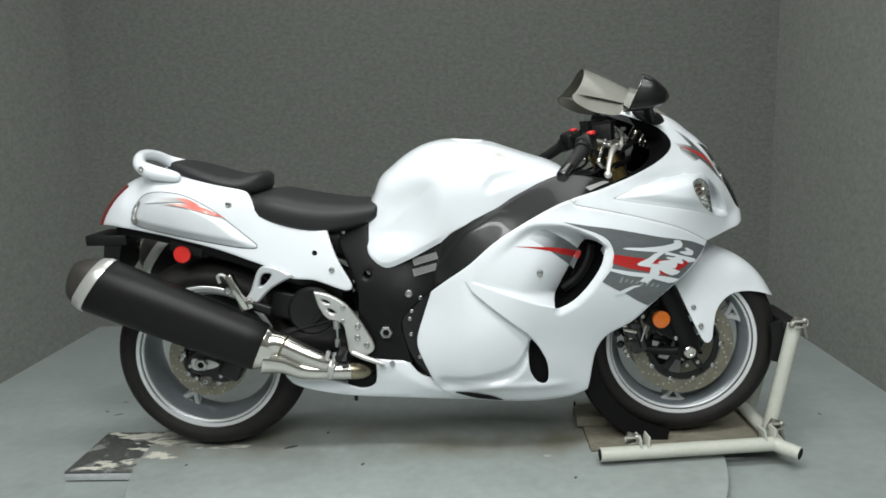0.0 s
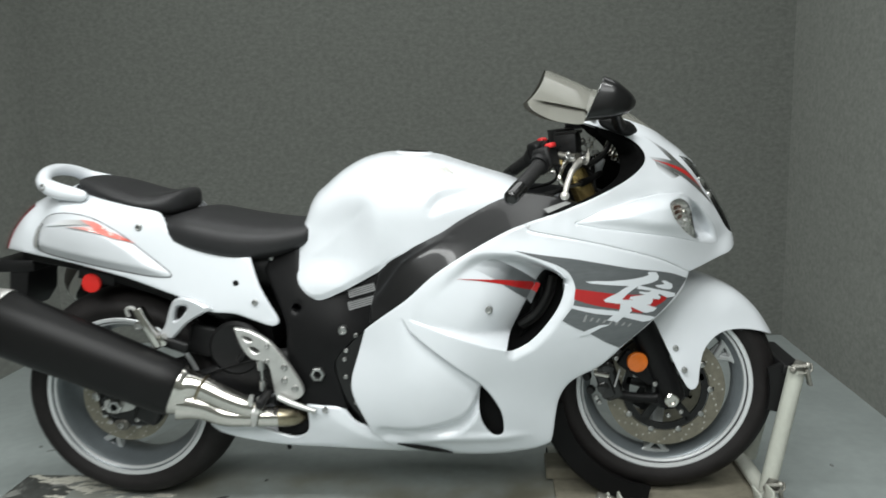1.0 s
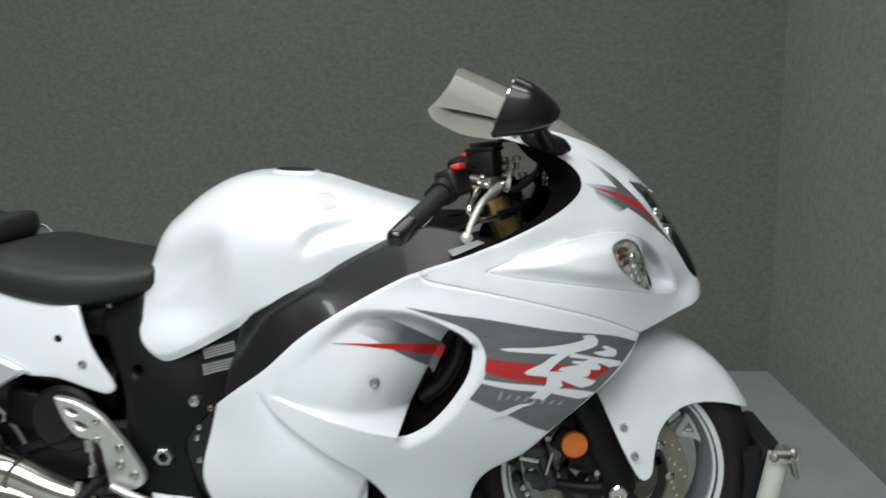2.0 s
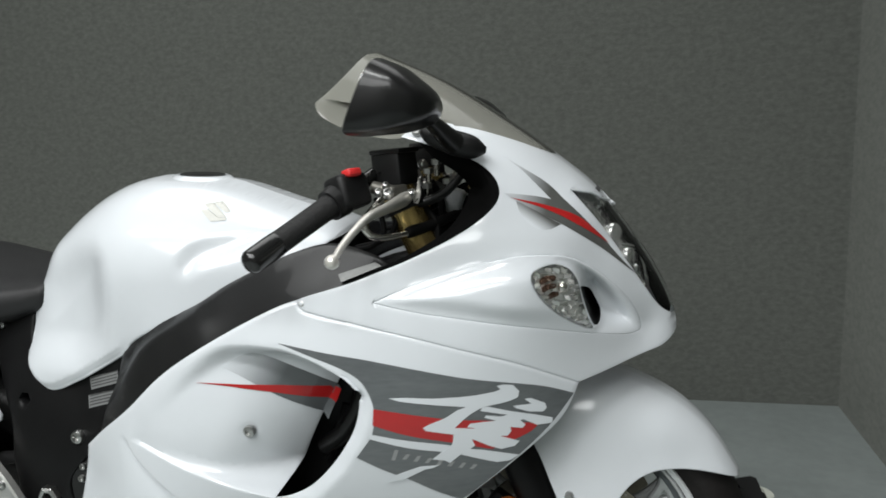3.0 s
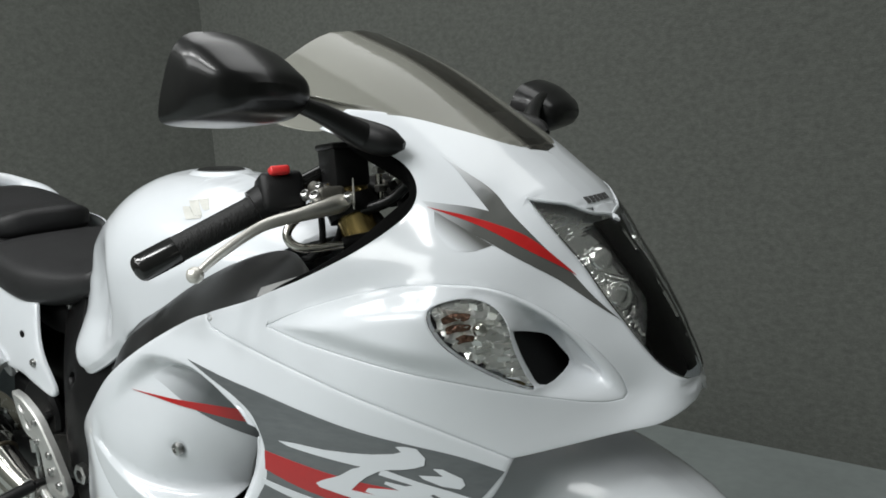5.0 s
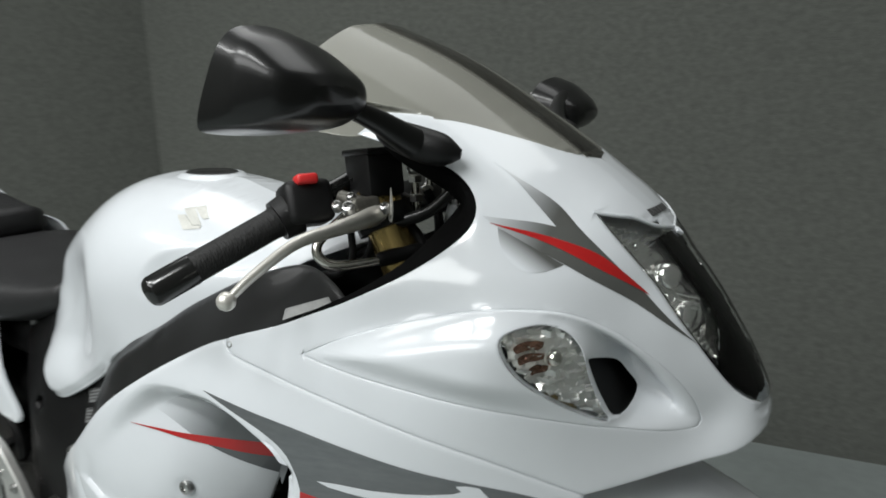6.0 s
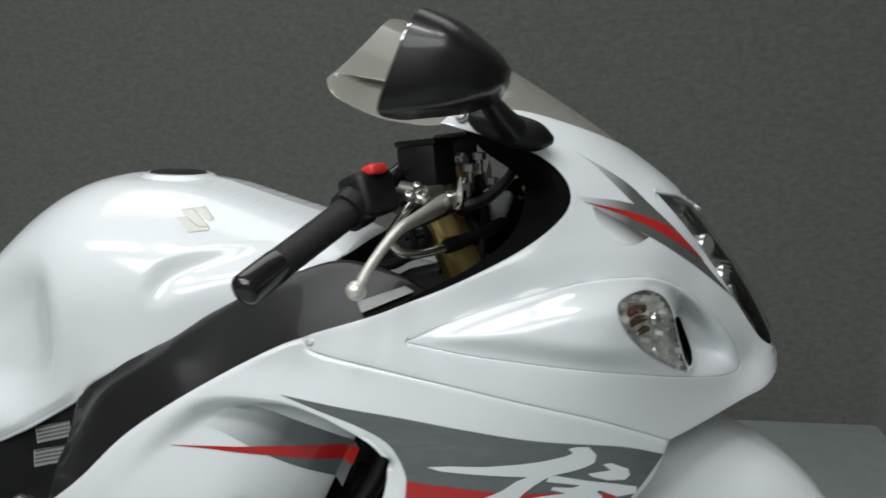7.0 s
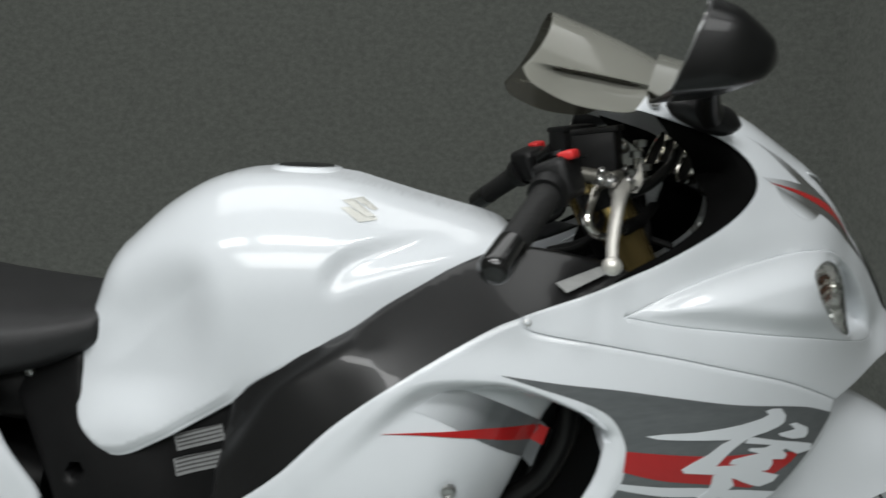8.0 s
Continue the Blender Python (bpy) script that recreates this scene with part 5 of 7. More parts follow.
wheel("front_wheel", FX, FZ, 0.303, 0.122, 0.098, 0.155, 0.064, (27, 147, 266), "silver cast front wheel with a bright lip")
wheel("rear_wheel", RX, RZ, 0.309, 0.192, 0.165, 0.125, 0.082, (0, 120, 240), "silver cast rear wheel with a bright lip")

bracket = plate([(-0.785, 0.330), (-0.75, 0.352), (-0.70, 0.352), (-0.655, 0.335), (-0.62, 0.29), (-0.645, 0.255), (-0.69, 0.245), (-0.74, 0.262), (-0.785, 0.29)], 0.134, 0.03, 0.012, (), 0.006)
rear_caliper = part("rear_caliper", merge(bracket, box((-0.652, -0.115, 0.29), (0.07, 0.06, 0.07), 0.014, (0, 25, 0), 3)), SATIN, BIKE, "black rear brake caliper")
part("axle_block", plate([(-0.768, 0.327), (-0.72, 0.324), (-0.690, 0.314), (-0.690, 0.300), (-0.715, 0.291), (-0.758, 0.288), (-0.772, 0.30)], 0.143, 0.010, 0.007, (), 0.003), ALU, rear_caliper, "silver axle block")
part("axle_nut", turned([(0.011, 0), (0.021, 0), (0.021, 0.009), (0.017, 0.012), (0.011, 0.012)], aim((RX, -0.142, RZ), (0, -1, 0)), 6, True), BOLT, rear_caliper, "zinc axle nut")
part("axle_end", turned([(0, 0), (0.011, 0), (0.011, 0.008), (0, 0.008)], aim((RX, -0.142, RZ), (0, -1, 0)), 20), CONTACT, rear_caliper)
part("caliper_plate", plate([(-0.752, 0.262), (-0.722, 0.266), (-0.712, 0.250), (-0.722, 0.236), (-0.745, 0.240)], 0.139, 0.01, 0.006, (), 0.004), BRACKET, rear_caliper, "gunmetal caliper plate")
for x, z, r in ((-0.796, 0.338, 0.010), (-0.762, 0.262, 0.008), (-0.655, 0.305, 0.010), (-0.700, 0.352, 0.008), (-0.735, 0.250, 0.009), (-0.685, 0.268, 0.007), (-0.778, 0.302, 0.007)):
    part("caliper_bolt", bolt((x, -0.137, z), r, (0, -1, 0)), BOLT, rear_caliper, "zinc bolt")

# ---- fork, brakes ----
FORK_TOP, FORK_LOW = Vector((0.482, 0, 0.955)), Vector((0.752, 0, 0.315))
for hand in (-1, 1):
    def on(t, dy=0.0):
        p = FORK_TOP.lerp(FORK_LOW, t)
        return (p.x, hand * 0.105 + dy, p.z)
    leg = part("fork_leg", tube([on(0.0), on(0.55)], 0.0275, 24, 1), GOLD, BIKE, "gold anodised fork tube")
    part("fork_slider", tube([on(0.5), on(0.80)], 0.0225, 20, 1), PLASTIC, leg, "dark fork slider")
    part("fork_foot", merge(tube([on(0.66), on(0.74), on(0.98), on(1.02)], [0.029, 0.033, 0.033, 0.026], 18, 3),
                            tube([(FX, hand * 0.085, FZ), (FX, hand * 0.124, FZ)], 0.031, 20, 1),
                            box((0.665, hand * 0.108, 0.395), (0.11, 0.026, 0.05), 0.008, (0, 35, 0)),
                            tube([on(0.98), (0.70, hand * 0.108, 0.31), (0.60, hand * 0.108, 0.325), (0.57, hand * 0.105, 0.37)], [0.016, 0.014, 0.012, 0.012], 10)), FRAME, leg, "black fork foot")
    part("fork_cap", turned([(0, 0.0), (0.024, 0.0), (0.024, 0.006), (0.014, 0.008), (0.012, 0.016), (0, 0.017)], aim(on(-0.02), FORK_TOP - FORK_LOW), 20), GLOSS, leg, "black fork cap")
    axle = merge(turned([(0, 0), (0.018, 0), (0.018, 0.004), (0.015, 0.007), (0.009, 0.007), (0.008, 0.002), (0, 0.002)], aim((FX, hand * 0.140, FZ), (0, hand, 0)), 24), tube([(FX, hand * 0.11, FZ), (FX, hand * 0.139, FZ)], 0.016, 20, 1))
    part("front_axle", axle, CHROME, leg, "polished axle end")
    for x, z in ((0.70, 0.36), (0.766, 0.285), (0.735, 0.275)):
        part("pinch_bolt", bolt((x, hand * 0.139, z), 0.0065, (0, hand, 0)), BOLT, leg)
    caliper = part("brake_caliper", merge(
        box((0.587, hand * 0.085, 0.368), (0.05, 0.075, 0.125), 0.012, (0, -18, 0), 3), box((0.575, hand * 0.112, 0.362), (0.036, 0.03, 0.10), 0.009, (0, -18, 0), 3),
        turned([(0, 0), (0.016, 0), (0.016, 0.010), (0.012, 0.013), (0, 0.013)], aim((0.583, hand * 0.118, 0.40), (0, hand, 0)), 20),
        turned([(0, 0), (0.016, 0), (0.016, 0.010), (0.012, 0.013), (0, 0.013)], aim((0.572, hand * 0.118, 0.345), (0, hand, 0)), 20)), GLOSS, BIKE, "black radial brake caliper")
    for x, z in ((0.547, 0.418), (0.553, 0.395), (0.555, 0.318), (0.605, 0.425), (0.563, 0.304)):
        part("caliper_bolt", bolt((x, hand * 0.122, z), 0.007, (0, hand, 0)), BOLT, caliper, "zinc bolt")
    for x, z, r in ((0.533, 0.438, 0.010), (0.528, 0.405, 0.012), (0.535, 0.372, 0.011), (0.545, 0.335, 0.011)):
        part("caliper_piston", turned([(0, 0), (r, 0), (r, 0.012), (r * 0.8, 0.015), (0, 0.015)], aim((x, hand * 0.105, z), (-0.5, hand, 0)), 16), SATIN, caliper, "black piston housing")
    part("bleed_nipple", tube([(0.536, hand * 0.125, 0.40), (0.556, hand * 0.128, 0.398)], 0.0055, 10, 1), CHROME, caliper, "bright bleed nipple")
    part("caliper_pin", tube([(0.548, hand * 0.128, 0.386), (0.585, hand * 0.128, 0.378)], 0.006, 10, 1), CHROME, caliper, "bright pad pin")
    part("caliper_mark", box((0.607, hand * 0.1275, 0.372), (0.005, 0.002, 0.05), 0.001, (0, 15, 0)), LABEL, caliper, "pale bar of lettering")
    part("brake_hose", tube([(0.56, hand * 0.11, 0.42), (0.58, hand * 0.115, 0.46), (0.62, hand * 0.11, 0.5), (0.60, hand * 0.1, 0.62)], 0.005, 8), CONTACT, BIKE, "black brake hose")
    lamp = part("amber_reflector", turned([(0, -0.012), (0.024, -0.012), (0.0265, 0.0), (0.0255, 0.004), (0.020, 0.006), (0, 0.0065)], aim((0.656, hand * 0.137, 0.418), (0.1, hand, 0)), 36), AMBER, BIKE, "round orange side reflector")

# ---- dark masses between the panels ----
part("engine", merge(box((0.06, 0, 0.40), (0.40, 0.32, 0.30), 0.03, (0, 8, 0), 3), box((0.20, 0, 0.58), (0.26, 0.30, 0.16), 0.03, (0, -12, 0), 3), box((-0.10, 0, 0.36), (0.22, 0.28, 0.2), 0.03, (0, 0, 0), 3),
                     turned([(0, 0), (0.085, 0), (0.09, -0.01), (0.09, -0.03)], aim((0.02, -0.185, 0.37), (0, -1, 0)), 36)), PLASTIC, BIKE, "black engine block")
CASE = [(-0.118, 0.445), (-0.075, 0.497), (-0.02, 0.55), (0.06, 0.50), (0.06, 0.26), (-0.026, 0.262), (-0.06, 0.29), (-0.10, 0.35)]
case = plate(CASE, 0.188, 0.03, 0.012, (), 0.008)
cover = part("crankcase_cover", case, SATIN, BIKE, "black crankcase cover")
for x, z in ((-0.055, 0.515), (-0.082, 0.475), (-0.088, 0.452), (-0.087, 0.405), (-0.063, 0.335), (-0.033, 0.300)):
    part("case_bolt", bolt((x, -0.189, z), 0.0065), BOLT, cover, "zinc case bolt")
FRAME_EDGE = [(-0.205, 0.735), (-0.205, 0.735), (-0.33, 0.722), (-0.33, 0.722), (-0.300, 0.660), (-0.262, 0.585), (-0.243, 0.53), (-0.244, 0.461), (-0.236, 0.391), (-0.214, 0.320), (-0.214, 0.320), (-0.085, 0.318),
              (-0.085, 0.318), (-0.103, 0.388), (-0.112, 0.441), (-0.072, 0.491), (-0.010, 0.545), (0.04, 0.60), (0.05, 0.70), (0.05, 0.70), (0.01, 0.70), (-0.10, 0.64), (-0.16, 0.62), (-0.19, 0.65), (-0.205, 0.69)]
spine = Field([(-0.288, 0.702, 0.105), (-0.2, 0.62, 0.150), (-0.203, 0.572, 0.163), (-0.16, 0.5, 0.178), (-0.15, 0.35, 0.183), (-0.081, 0.604, 0.153), (0.0, 0.592, 0.19), (0.03, 0.66, 0.175), (-0.089, 0.527, 0.181), (-0.23, 0.5, 0.172), (-0.22, 0.73, 0.11)], (), 1)
g = sheet(FRAME_EDGE, spine, 0.011, [[(-0.212 + 0.011 * math.cos(a), 0.580 + 0.011 * math.sin(a)) for a in np.arange(10) * math.pi / 5]], 0.045, 0.007, (0.003, 0.007))
for hand in (-1, 1):
    beam = part("frame", g if hand < 0 else flip(g), FRAME, BIKE, "satin black aluminium frame", 50)
    part("frame_bolt", bolt((-0.089, hand * 0.183, 0.527), 0.0125, (0, hand, 0), 0.008), BOLT, beam, "zinc frame bolt")
    part("pivot_nut", turned([(0.010, -0.005), (0.020, -0.005), (0.020, 0.010), (0.017, 0.013), (0.011, 0.012), (0.010, 0.002)], aim((-0.160, hand * 0.184, 0.412), (0, hand, 0)), 6, True), BOLT, beam, "hollow swingarm pivot nut")
    part("pivot_hole", turned([(0, 0), (0.0105, 0), (0.0105, 0.003), (0, 0.003)], aim((-0.160, hand * 0.186, 0.412), (0, hand, 0)), 20), CONTACT, beam)
    part("seat_bolt", bolt((-0.285, hand * 0.108, 0.703), 0.007, (0, hand, 0)), BOLT, beam)
    part("swingarm", merge(skin([[(x, hand * (w0 + w * math.cos(a)), z + h * math.sin(a)) for a in np.arange(16) * math.pi / 8] for x, z, w0, w, h in
                                 ((-0.13, 0.41, 0.12, 0.03, 0.06), (-0.3, 0.40, 0.13, 0.022, 0.062), (-0.5, 0.36, 0.128, 0.018, 0.045), (-0.7, 0.315, 0.118, 0.016, 0.036), (-0.79, 0.302, 0.116, 0.015, 0.03))])), PLASTIC, BIKE, "black swingarm")
for z0 in (0.616, 0.586):
    lab = part("sticker", sheet([(-0.072, z0 - 0.012), (-0.072, z0 - 0.012), (-0.078, z0 + 0.008), (-0.078, z0 + 0.008), (-0.006, z0 + 0.030), (-0.006, z0 + 0.030), (0.0, z0 + 0.012), (0.0, z0 + 0.012)],
                                lambda q: spine(q) + 0.0012, 0.008, (), 0.001, 0), TAG, BIKE, "grey sticker with dark bars of print")
    for k in range(4):
        zz = z0 - 0.0075 + 0.0047 * k
        part("print_bar", sheet([(-0.071 - k * 0.001, zz), (-0.071 - k * 0.001, zz), (-0.0715 - k * 0.001, zz + 0.0017), (-0.0715 - k * 0.001, zz + 0.0017), (-0.004 - k * 0.001, zz + 0.0237), (-0.004 - k * 0.001, zz + 0.0237),
                                 (-0.004 - k * 0.001, zz + 0.022), (-0.004 - k * 0.001, zz + 0.022)], lambda q: spine(q) + 0.0018, 0.015, (), 0.0006, 0), BARS, lab)

# ---- tail ----
TAIL = Field([(-0.608, 0.801, 0.161), (-0.313, 0.602, 0.179), (-0.28, 0.55, 0.175), (-0.36, 0.70, 0.158), (-0.5, 0.75, 0.155), (-0.45, 0.6, 0.177), (-0.56, 0.64, 0.172), (-0.66, 0.68, 0.167), (-0.8, 0.71, 0.152),
              (-0.9, 0.73, 0.135), (-1.0, 0.745, 0.092), (-0.95, 0.80, 0.105), (-0.85, 0.80, 0.150), (-0.75, 0.80, 0.162), (-0.84, 0.88, 0.105), (-0.7, 0.86, 0.132), (-0.57, 0.825, 0.148), (-0.9, 0.85, 0.088)],
             [[(-1.075, 0.733), (-1.058, 0.772), (-1.012, 0.827), (-0.96, 0.866), (-0.9, 0.889), (-0.84, 0.907)]])
TAIL_EDGE = [(-1.075, 0.733), (-1.075, 0.733), (-1.058, 0.772), (-1.012, 0.827), (-0.96, 0.866), (-0.9, 0.889), (-0.84, 0.907), (-0.84, 0.907), (-0.80, 0.893), (-0.748, 0.880), (-0.661, 0.858), (-0.575, 0.840), (-0.552, 0.826),
             (-0.534, 0.792), (-0.494, 0.762), (-0.452, 0.744), (-0.398, 0.728), (-0.326, 0.716), (-0.326, 0.716), (-0.300, 0.640), (-0.262, 0.565), (-0.257, 0.545), (-0.268, 0.537), (-0.290, 0.541), (-0.364, 0.571), (-0.431, 0.578),
             (-0.480, 0.600), (-0.513, 0.617), (-0.562, 0.636), (-0.661, 0.672), (-0.793, 0.706), (-0.893, 0.726), (-1.002, 0.738)]
tail = part("tail_cowl", sheet(TAIL_EDGE, TAIL, 0.0095, (), 0.004, 0.004, (0.0006, 0.004), both=True, seam=TAIL.ridge), WHITE, BIKE, "glossy white tail cowl", 60)
POCKET_EDGE = [(-0.910, 0.750), (-0.905, 0.79), (-0.885, 0.822), (-0.850, 0.838), (-0.796, 0.840), (-0.731, 0.825), (-0.651, 0.782), (-0.588, 0.730), (-0.536, 0.684), (-0.530, 0.674), (-0.545, 0.671), (-0.593, 0.676),
               (-0.709, 0.699), (-0.825, 0.724)]
LIGHT_EDGE = [(-1.0735, 0.735), (-1.0735, 0.735), (-1.056, 0.775), (-1.008, 0.829), (-0.968, 0.861), (-0.968, 0.861), (-0.945, 0.853), (-0.945, 0.853), (-0.985, 0.815), (-1.018, 0.772), (-1.035, 0.738), (-1.035, 0.738)]
part("tail_light", sheet(LIGHT_EDGE, lambda q: TAIL(q) + 0.003, 0.008, (), 0.003, 0.002, (0.0006, 0.002), both=True), REDLENS, tail, "dark red tail light", 60)
for hand in (-1, 1):
    own = (lambda g: g) if hand < 0 else flip
    inset = part("tail_inset", own(sheet(POCKET_EDGE, lambda q: TAIL(q) + 0.0025 + 0.012 * ease(gap(ring(POCKET_EDGE, 0.01), q) / 0.028), 0.0065, (), 0.004, 0.002, (0.002,))), SILVERFADE, tail, "silver bulge fading to white", 60)
    def on_tail(q):
        return TAIL(q) + 0.0025 + 0.012 * ease(gap(ring(POCKET_EDGE, 0.01), q) / 0.028)
    loop = ring(POCKET_EDGE, 0.01)
    way = np.roll(loop, -1, axis=0) - np.roll(loop, 1, axis=0)
    away = np.c_[-way[:, 1], way[:, 0]] / np.linalg.norm(way, axis=1)[:, None]
    part("inset_gap", own(sheet([tuple(p) for p in loop + 0.0017 * away], lambda q: TAIL(q) + 0.0012, 0.0065, (), 0.001, 0)), LIPDARK, tail, "thin grey gap round the silver bulge")
    part("tail_shade", own(sheet([(-0.862, 0.8115), (-0.862, 0.8115), (-0.812, 0.825), (-0.775, 0.826), (-0.735, 0.820), (-0.712, 0.808), (-0.712, 0.808), (-0.775, 0.8145)], lambda q: on_tail(q) + 0.0042, 0.006, (), 0.0005, 0)), TAILGREY, tail, "grey stripe fading into white")
    for stripe in ([(-0.80, 0.8105), (-0.80, 0.8105), (-0.73, 0.8065), (-0.67, 0.790), (-0.615, 0.762), (-0.615, 0.762), (-0.665, 0.776), (-0.725, 0.796)],
                   [(-0.762, 0.826), (-0.762, 0.826), (-0.725, 0.819), (-0.690, 0.800), (-0.690, 0.800), (-0.72, 0.805)]):
        part("tail_stripe", own(sheet(stripe, lambda q: on_tail(q) + 0.0047, 0.006, (), 0.0005, 0)), TAILRED, tail, "pale red stripe")
    part("rear_signal_lens", own(sheet([(-0.912, 0.752), (-0.908, 0.788), (-0.892, 0.812), (-0.878, 0.812), (-0.886, 0.785), (-0.888, 0.755)], lambda q: on_tail(q) + 0.007, 0.005, (), 0.004, 0.002)), CLEAR, tail, "clear turn signal lens")
    part("rear_signal_reflector", own(sheet([(-0.908, 0.756), (-0.904, 0.788), (-0.890, 0.808), (-0.882, 0.808), (-0.890, 0.785), (-0.892, 0.758)], lambda q: on_tail(q) + 0.0055 + facets(q, 0.008, 0.006, 0.7), 0.002, (), 0.003, 0)), FACET, tail)
    for x, z, r in ((-0.608, 0.801, 0.0095), (-0.313, 0.602, 0.0085)):
        y = float(TAIL(np.array([(x, z)]))[0]) + 0.001
        part("tail_bolt", bolt((x, hand * y, z), r, (0, hand, 0)), BOLT, tail, "zinc bolt")
    y = float(TAIL(np.array([(-0.362, 0.652)]))[0]) + 0.001
    part("tail_hole", turned([(0, 0), (0.008, 0), (0.007, 0.0015), (0, 0.0015)], aim((-0.362, hand * y, 0.652), (0, hand, 0)), 16), CONTACT, tail)
part("grab_rail", merge(tube([(-0.757, -0.126, 0.880), (-0.763, -0.128, 0.882), (-0.785, -0.129, 0.887), (-0.835, -0.128, 0.899), (-0.878, -0.110, 0.916), (-0.900, -0.065, 0.938), (-0.908, 0, 0.946), (-0.900, 0.065, 0.938), (-0.878, 0.110, 0.916), (-0.835, 0.128, 0.899), (-0.785, 0.129, 0.887), (-0.763, 0.128, 0.882), (-0.757, 0.126, 0.880)],
                             [0.006, 0.013, 0.018, 0.022, 0.020, 0.017, 0.017, 0.017, 0.020, 0.022, 0.018, 0.013, 0.006], 18)), WHITE, BIKE, "white grab rail behind the seat")
for hand in (-1, 1):
    part("rail_bolt", bolt((-0.864, hand * 0.139, 0.909), 0.010, (-0.3, hand, 0)), BOLT, BIKE, "zinc bolt")
part("rider_seat", pillow([(-0.596, 0.045, 0.785, 0.800), (-0.585, 0.095, 0.765, 0.812), (-0.552, 0.145, 0.745, 0.822), (-0.49, 0.166, 0.724, 0.829), (-0.42, 0.170, 0.704, 0.815), (-0.35, 0.166, 0.694, 0.802),
                          (-0.27, 0.148, 0.702, 0.791), (-0.21, 0.130, 0.720, 0.790), (-0.18, 0.118, 0.732, 0.792), (-0.168, 0.09, 0.742, 0.784), (-0.163, 0.05, 0.752, 0.774)]), VINYL, BIKE, "black vinyl rider seat", 80)
part("pillion_seat", pillow([(-0.812, 0.045, 0.902, 0.920), (-0.796, 0.085, 0.888, 0.926), (-0.735, 0.118, 0.862, 0.912), (-0.65, 0.128, 0.836, 0.884), (-0.60, 0.122, 0.822, 0.876), (-0.56, 0.105, 0.816, 0.882),
                            (-0.538, 0.085, 0.822, 0.884), (-0.527, 0.062, 0.832, 0.878), (-0.522, 0.035, 0.845, 0.87)]), VINYL, BIKE, "black vinyl pillion seat", 80)
part("seat_base", pillow([(-0.80, 0.08, 0.80, 0.90), (-0.6, 0.12, 0.72, 0.85), (-0.4, 0.125, 0.64, 0.74), (-0.25, 0.10, 0.6, 0.74)], 20), PLASTIC, BIKE, "black seat base")
part("under_tail", merge(pillow([(-1.0, 0.06, 0.695, 0.735), (-0.9, 0.10, 0.688, 0.73), (-0.80, 0.12, 0.668, 0.715), (-0.72, 0.12, 0.635, 0.70), (-0.6, 0.13, 0.60, 0.66), (-0.42, 0.13, 0.52, 0.62), (-0.3, 0.1, 0.45, 0.56)], 20),
                         box((-1.03, 0, 0.690), (0.13, 0.15, 0.034), 0.006)), PLASTIC, BIKE, "black under-tail tray")
part("plate_hanger", merge(*[skin([[(x, y + w * side_, z) for x, z in ((-1.035, 0.70), (-0.975, 0.70))] + [(x, y + w * side_, z) for x, z in ((-0.99, 0.655), (-1.00, 0.60), (-1.03, 0.56), (-1.05, 0.60))]
                                   for side_ in (-1, 1)]) for y, w in ((0.0, 0.07),)]), PLASTIC, BIKE, "black number plate hanger")
HUG = [[(RX + r * math.cos(a), y, RZ + r * math.sin(a)) for r, y in ((0.335, -0.11), (0.345, -0.06), (0.348, 0), (0.345, 0.06), (0.335, 0.11), (0.328, 0.11), (0.338, 0.0), (0.328, -0.11))] for a in np.linspace(radians(-5), radians(58), 12)]
part("tyre_hugger", skin(HUG), PLASTIC, BIKE, "black tyre hugger")
part("chain_guard", merge(box((-0.42, -0.13, 0.475), (0.20, 0.022, 0.085), 0.010, (0, 14, 0), 3), turned([(0, 0), (0.075, 0), (0.075, 0.008), (0.066, 0.014), (0.05, 0.010), (0, 0.010)], aim((-0.385, -0.138, 0.470), (0, -1, 0)), 36), box((-0.36, -0.15, 0.46), (0.015, 0.02, 0.06), 0.003, (0, 45, 0)), tube([(-0.48, -0.15, 0.40), (-0.36, -0.152, 0.435), (-0.26, -0.15, 0.452)], 0.003, 8)), PLASTIC, BIKE, "black plastic guard over the swingarm")
part("red_reflector", turned([(0, -0.01), (0.024, -0.01), (0.0265, 0), (0.024, 0.004), (0, 0.005)], aim((-0.772, -0.131, 0.650), (0, -1, 0)), 32), REDSPOT, BIKE, "round red side reflector")
part("reflector_bracket", box((-0.76, -0.118, 0.665), (0.10, 0.012, 0.03), 0.003, (0, 15, 0)), PLASTIC, BIKE)

